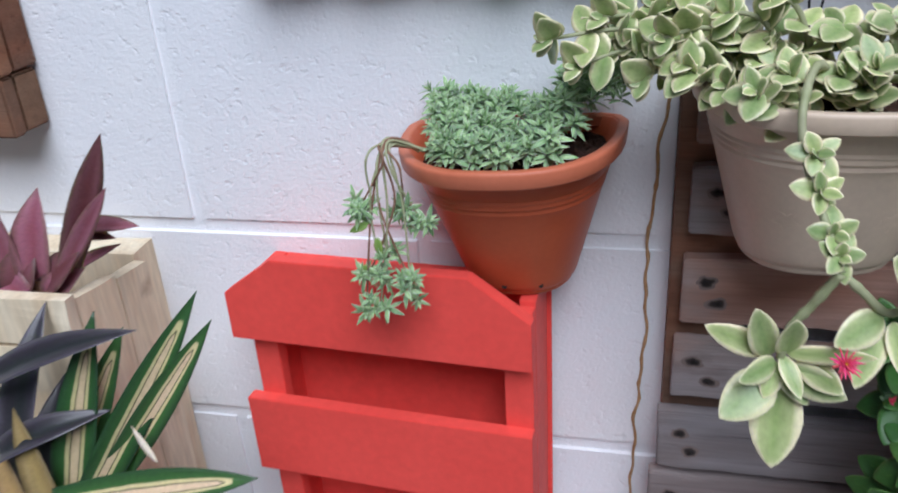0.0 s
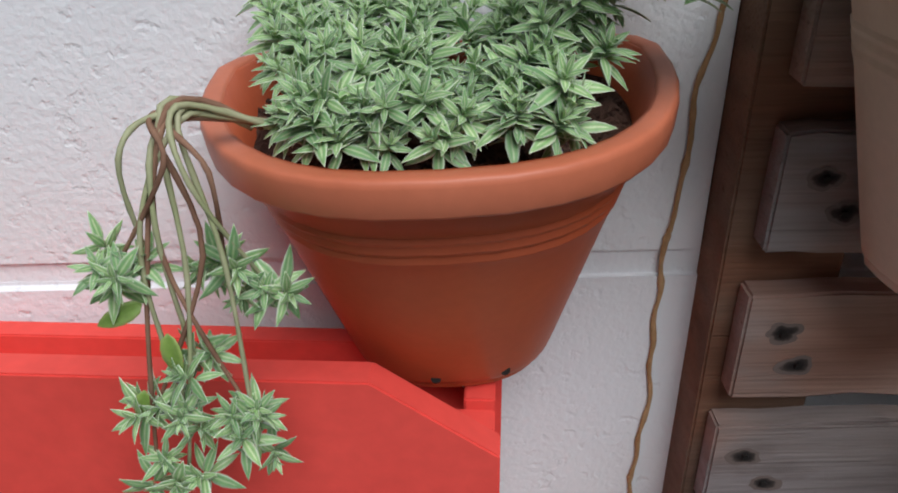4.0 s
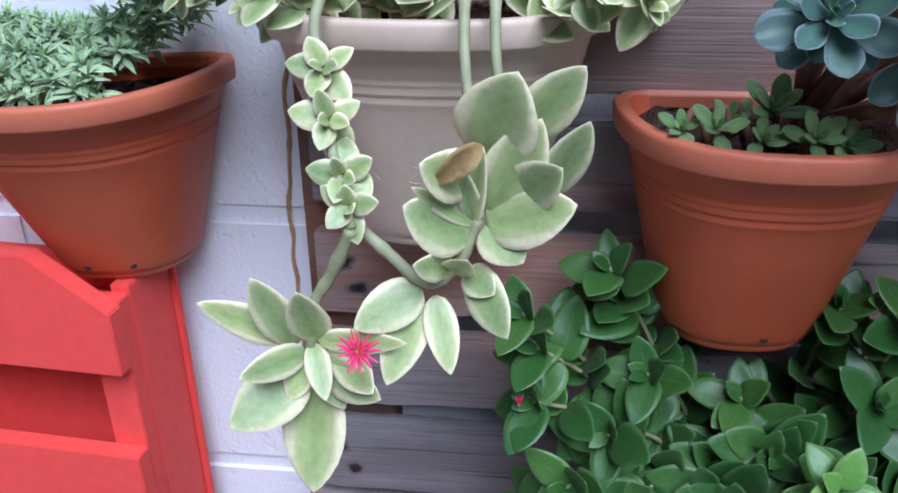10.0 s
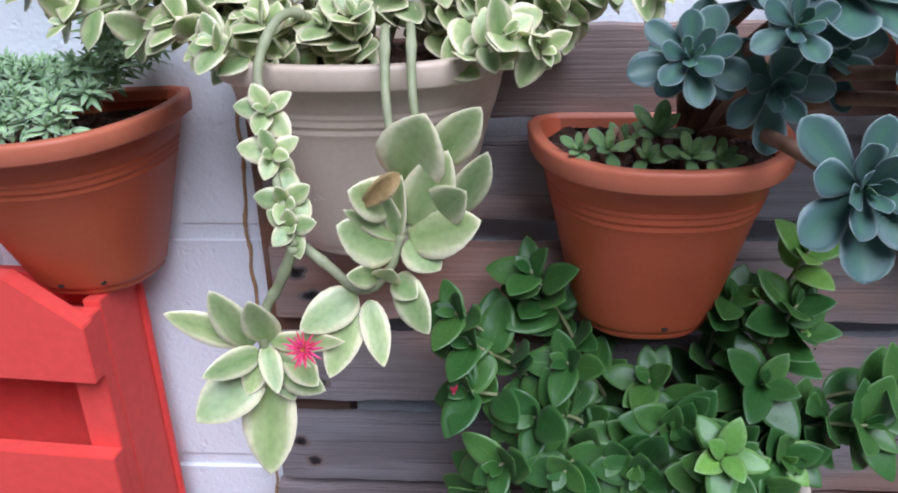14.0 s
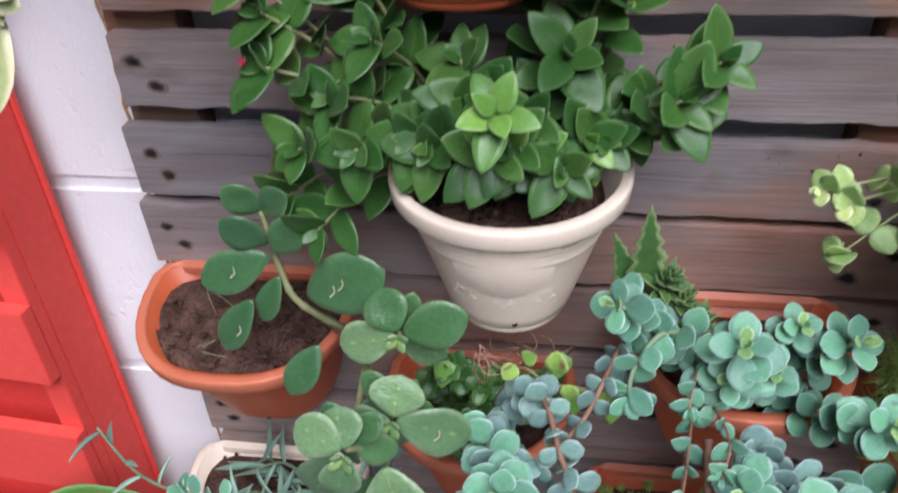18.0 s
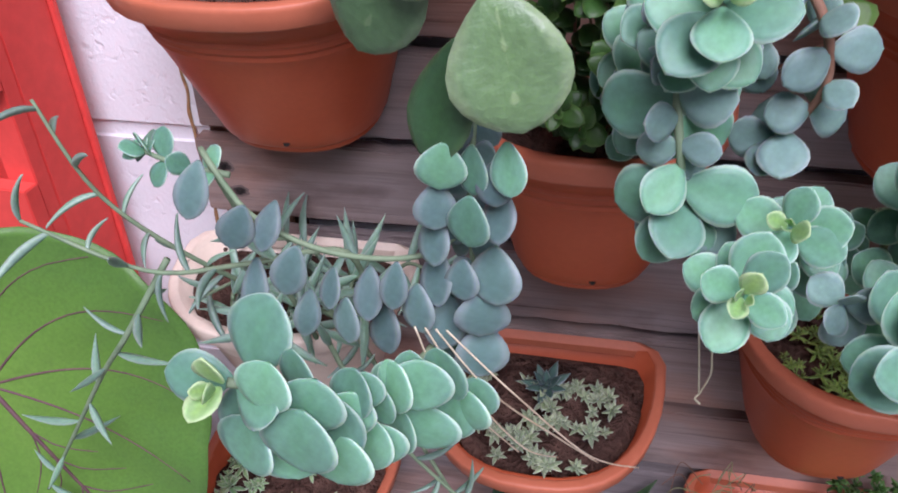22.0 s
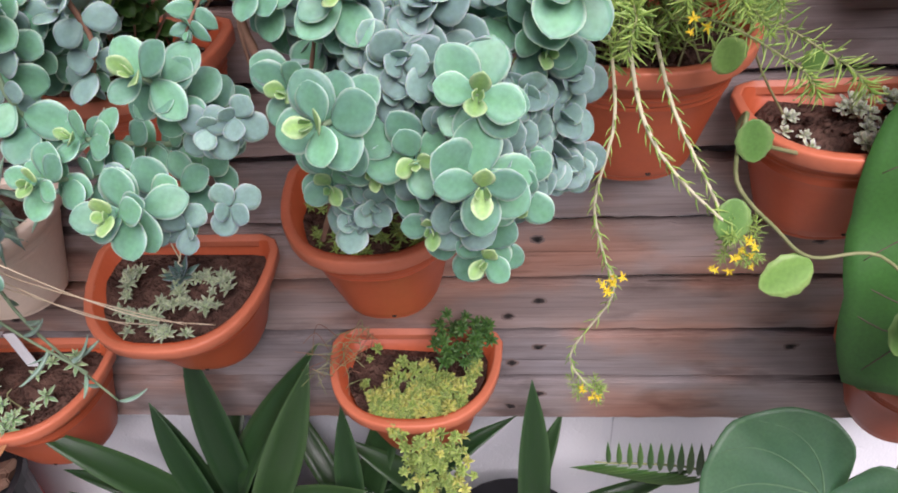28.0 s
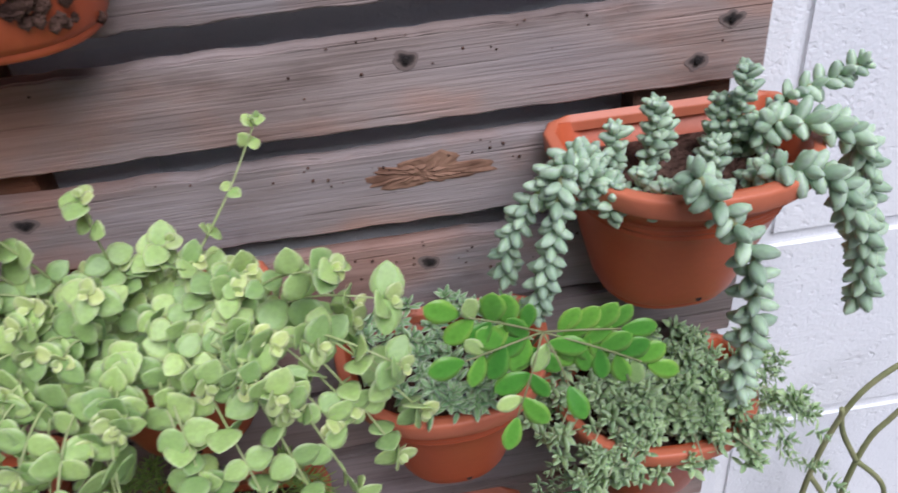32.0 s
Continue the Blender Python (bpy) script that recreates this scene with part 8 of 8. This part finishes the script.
    for k in range(46):
        a, r = rnd.uniform(0, 6.28), 0.068 * math.sqrt(rnd.random())
        bm = bmesh.new()
        s = rnd.uniform(0.008, 0.016)
        box(bm, -s, s, -s * 0.6, s * 0.6, -s * 0.3, s * 0.3, 0.0015, pose(r * math.cos(a), r * math.sin(a), 0.417, rnd.uniform(-40, 40), rnd.uniform(-40, 40), rnd.uniform(0, 180)))
        part("bark_chip", bm, M["block_wood"], bp)
    # thin arching stems on the white wall
    rh = thing("mistletoe_cactus", (1.27, -0.06, 0.0), "thin branching green stems arching in front of the white wall", "plant")
    for pts in ([(1.21, -0.05, 0.6), (1.214, -0.05, 0.766), (1.231, -0.05, 0.856), (1.262, -0.05, 0.898), (1.3, -0.05, 0.91)], [(1.24, -0.05, 0.6), (1.255, -0.05, 0.79), (1.275, -0.05, 0.84), (1.3, -0.05, 0.87)], [(1.255, -0.05, 0.79), (1.235, -0.05, 0.83), (1.228, -0.05, 0.86)], [(1.255, -0.05, 0.79), (1.29, -0.05, 0.745), (1.3, -0.05, 0.68)], [(1.216, -0.05, 0.78), (1.235, -0.05, 0.745), (1.25, -0.05, 0.7)], [(1.27, -0.06, 0.0), (1.25, -0.05, 0.35), (1.24, -0.05, 0.62), (1.215, -0.05, 0.7)]):
        stem_part(rh, pts, 0.0026, 0.0022, M["stem"])


strap_plants()


def bromeliads():
    def blade(pl, me, row, face, name):
        p, q = V(row[:3]), V(row[3:6])
        leaf_span(pl, me, (*p, *p.lerp(q, 0.885), row[6] * 1.12), face, name)

    lf = variants("bromeliad_leaf", BROM, 3, 0.1, 0.021, "strap", thick=0.0007, fold=0.45, curl=0.12, nu=12, nv=4)
    b1 = thing("red_bromeliad", (-0.35, -0.09, 0.915), "dark red bromeliad with stiff pointed leaves in the crate", "bromeliad")
    for row, face in (((-0.281, -0.11, 1.215, -0.221, -0.118, 1.318, 0.0165), (0.6, -0.8, 0.1)), ((-0.282, -0.115, 1.215, -0.227, -0.12, 1.281, 0.011), (0.5, -0.8, 0.3)), ((-0.29, -0.09, 1.238, -0.223, -0.1, 1.248, 0.012), (0, -0.5, 0.9)), ((-0.295, -0.09, 1.235, -0.245, -0.1, 1.236, 0.009), (0, -0.6, 0.8)),
                      ((-0.312, -0.11, 1.2, -0.304, -0.118, 1.266, 0.024), (0.1, -0.9, 0.2)), ((-0.305, -0.115, 1.195, -0.268, -0.122, 1.232, 0.021), (-0.3, -0.8, 0.5)), ((-0.3, -0.117, 1.19, -0.28, -0.125, 1.214, 0.018), (0, -0.8, 0.5)), ((-0.33, -0.11, 1.195, -0.336, -0.12, 1.28, 0.02), (0, -0.9, 0.2)),
                      ((-0.33, -0.115, 1.19, -0.315, -0.124, 1.23, 0.022), (0.2, -0.9, 0.4)), ((-0.35, -0.11, 1.19, -0.37, -0.12, 1.27, 0.02), (0, -0.9, 0.2)), ((-0.3, -0.1, 1.2, -0.255, -0.09, 1.226, 0.008), (0, -0.7, 0.6)), ((-0.32, -0.12, 1.19, -0.345, -0.124, 1.215, 0.022), (0.2, -0.9, 0.4))):
        blade(b1, rnd.choice(lf), row, face, "bromeliad_leaf")
    stem_part(b1, [(-0.33, -0.1, 0.915), (-0.325, -0.1, 1.05), (-0.315, -0.1, 1.21)], 0.02, 0.012, M["woody"], name="base")
    st = variants("striped_leaf", STRIPE, 3, 0.15, 0.0185, "strap", thick=0.0007, fold=0.3, curl=0.1, nu=16, nv=8)
    b2 = thing("striped_bromeliad", (-0.26, -0.2, 0.93), "bromeliad with wide cream-striped green leaves in front of the crate", "bromeliad")
    c = V((-0.26, -0.2, 1.03))
    for row, face in (((-0.24, -0.215, 1.07, -0.139, -0.19, 1.2275, 0.0195), (0.35, -0.9, 0.2)), ((-0.225, -0.205, 1.085, -0.127, -0.188, 1.2165, 0.017), (0.4, -0.85, 0.3)), ((-0.238, -0.235, 1.1, -0.098, -0.224, 1.135, 0.021), (0.05, -0.65, 0.75)), ((-0.225, -0.245, 1.085, -0.1, -0.24, 1.11, 0.018), (0.05, -0.65, 0.75)), ((-0.256, -0.21, 1.05, -0.222, -0.195, 1.208, 0.023), (0.2, -0.95, 0.1)), ((-0.27, -0.2, 1.05, -0.212, -0.18, 1.19, 0.02), (0.2, -0.95, 0.1)), ((-0.26, -0.22, 1.04, -0.15, -0.25, 1.06, 0.02), (0.1, -0.5, 0.8))):
        blade(b2, rnd.choice(st), row, face, "striped_leaf")
    dl = variants("dark_leaf", leaf_mat("dark_purple_leaf", (0.03, 0.035, 0.035), (0.04, 0.035, 0.045), (0.09, 0.08, 0.1), 0.3), 3, 0.1, 0.02, "strap", thick=0.0007, fold=0.35, curl=0.25, nu=14, nv=6)
    for row, face in (((-0.3, -0.2, 1.165, -0.214, -0.2, 1.232, 0.018), (-0.4, -0.6, 0.7)), ((-0.29, -0.215, 1.12, -0.235, -0.215, 1.165, 0.016), (-0.3, -0.7, 0.6)), ((-0.3, -0.2, 1.08, -0.278, -0.2, 1.2, 0.022), (0.1, -0.9, 0.2)), ((-0.28, -0.21, 1.06, -0.26, -0.22, 1.15, 0.02), (0.1, -0.9, 0.2))):
        blade(b2, rnd.choice(dl), row, face, "dark_leaf")
    dr = leaf_mesh("dry_leaf", leaf_mat("yellowing_leaf", (0.36, 0.24, 0.09), (0.3, 0.2, 0.08), (0.18, 0.12, 0.05), 0.6), 0.1, 0.016, "strap", 0.0007, 0.4, 0.1, 12, 4)
    for row in ((-0.235, -0.235, 1.05, -0.275, -0.215, 1.155, 0.017), (-0.27, -0.23, 1.03, -0.3, -0.215, 1.13, 0.016)):
        blade(b2, dr, row, (0.2, -0.9, 0.2), "dry_leaf")
    blade(b2, leaf_mesh("dead_tip", leaf_mat("bleached_leaf", (0.7, 0.62, 0.5), (0.68, 0.6, 0.48), (0.5, 0.42, 0.3), 0.7), 0.02, 0.004, "lance", 0.0004, 0.2, 0.1, 6, 2), (-0.165, -0.215, 1.129, -0.183, -0.21, 1.1525, 0.004), (0.2, -0.9, 0.2), "dead_tip")
    stem_part(b2, [(-0.26, -0.2, 0.93), (-0.258, -0.205, 1.0), (-0.25, -0.21, 1.09)], 0.02, 0.014, M["stem"], name="base")
    pt = thing("nursery_pot", (c.x, -0.2, 0.0), "tall black plastic nursery pot under the bromeliad", "flower pot")
    bm = bmesh.new()
    bmesh.ops.create_cone(bm, cap_ends=True, segments=28, radius1=0.06, radius2=0.08, depth=0.92)
    bmesh.ops.translate(bm, vec=(0, 0, 0.46), verts=bm.verts)
    part("body", bm, M["black"], pt)


bromeliads()


for (owner, mname), items in HEAP.items():
    ob = new("foliage", cluster("foliage", items, bpy.data.materials[mname]))
    ob.parent = bpy.data.objects[owner]
    tagged(ob, kind="stuff")


# ---- blocks of the wall, last ----
def wall_blocks():
    def block(w, h, seed):
        bm = bmesh.new()
        box(bm, -w / 2, w / 2, -0.004, 0.05, -h / 2, h / 2)
        bmesh.ops.bevel(bm, geom=list(bm.edges), offset=0.003, segments=3, affect="EDGES")
        return to_mesh("block", bm, M["paint"], False)

    me = block(0.3945, 0.1925, 1)
    for i in range(-4, 5):
        for j in range(0, 9):
            ob = new("block", me)
            ob.parent = wall_n
            ob.location = (-0.234 + 0.4 * (i + 0.5 + 0.5 * (j % 2)), 0.004 + rnd.uniform(-0.0006, 0.0006), 0.1 + 0.2 * j)
    return me


wall_blocks()
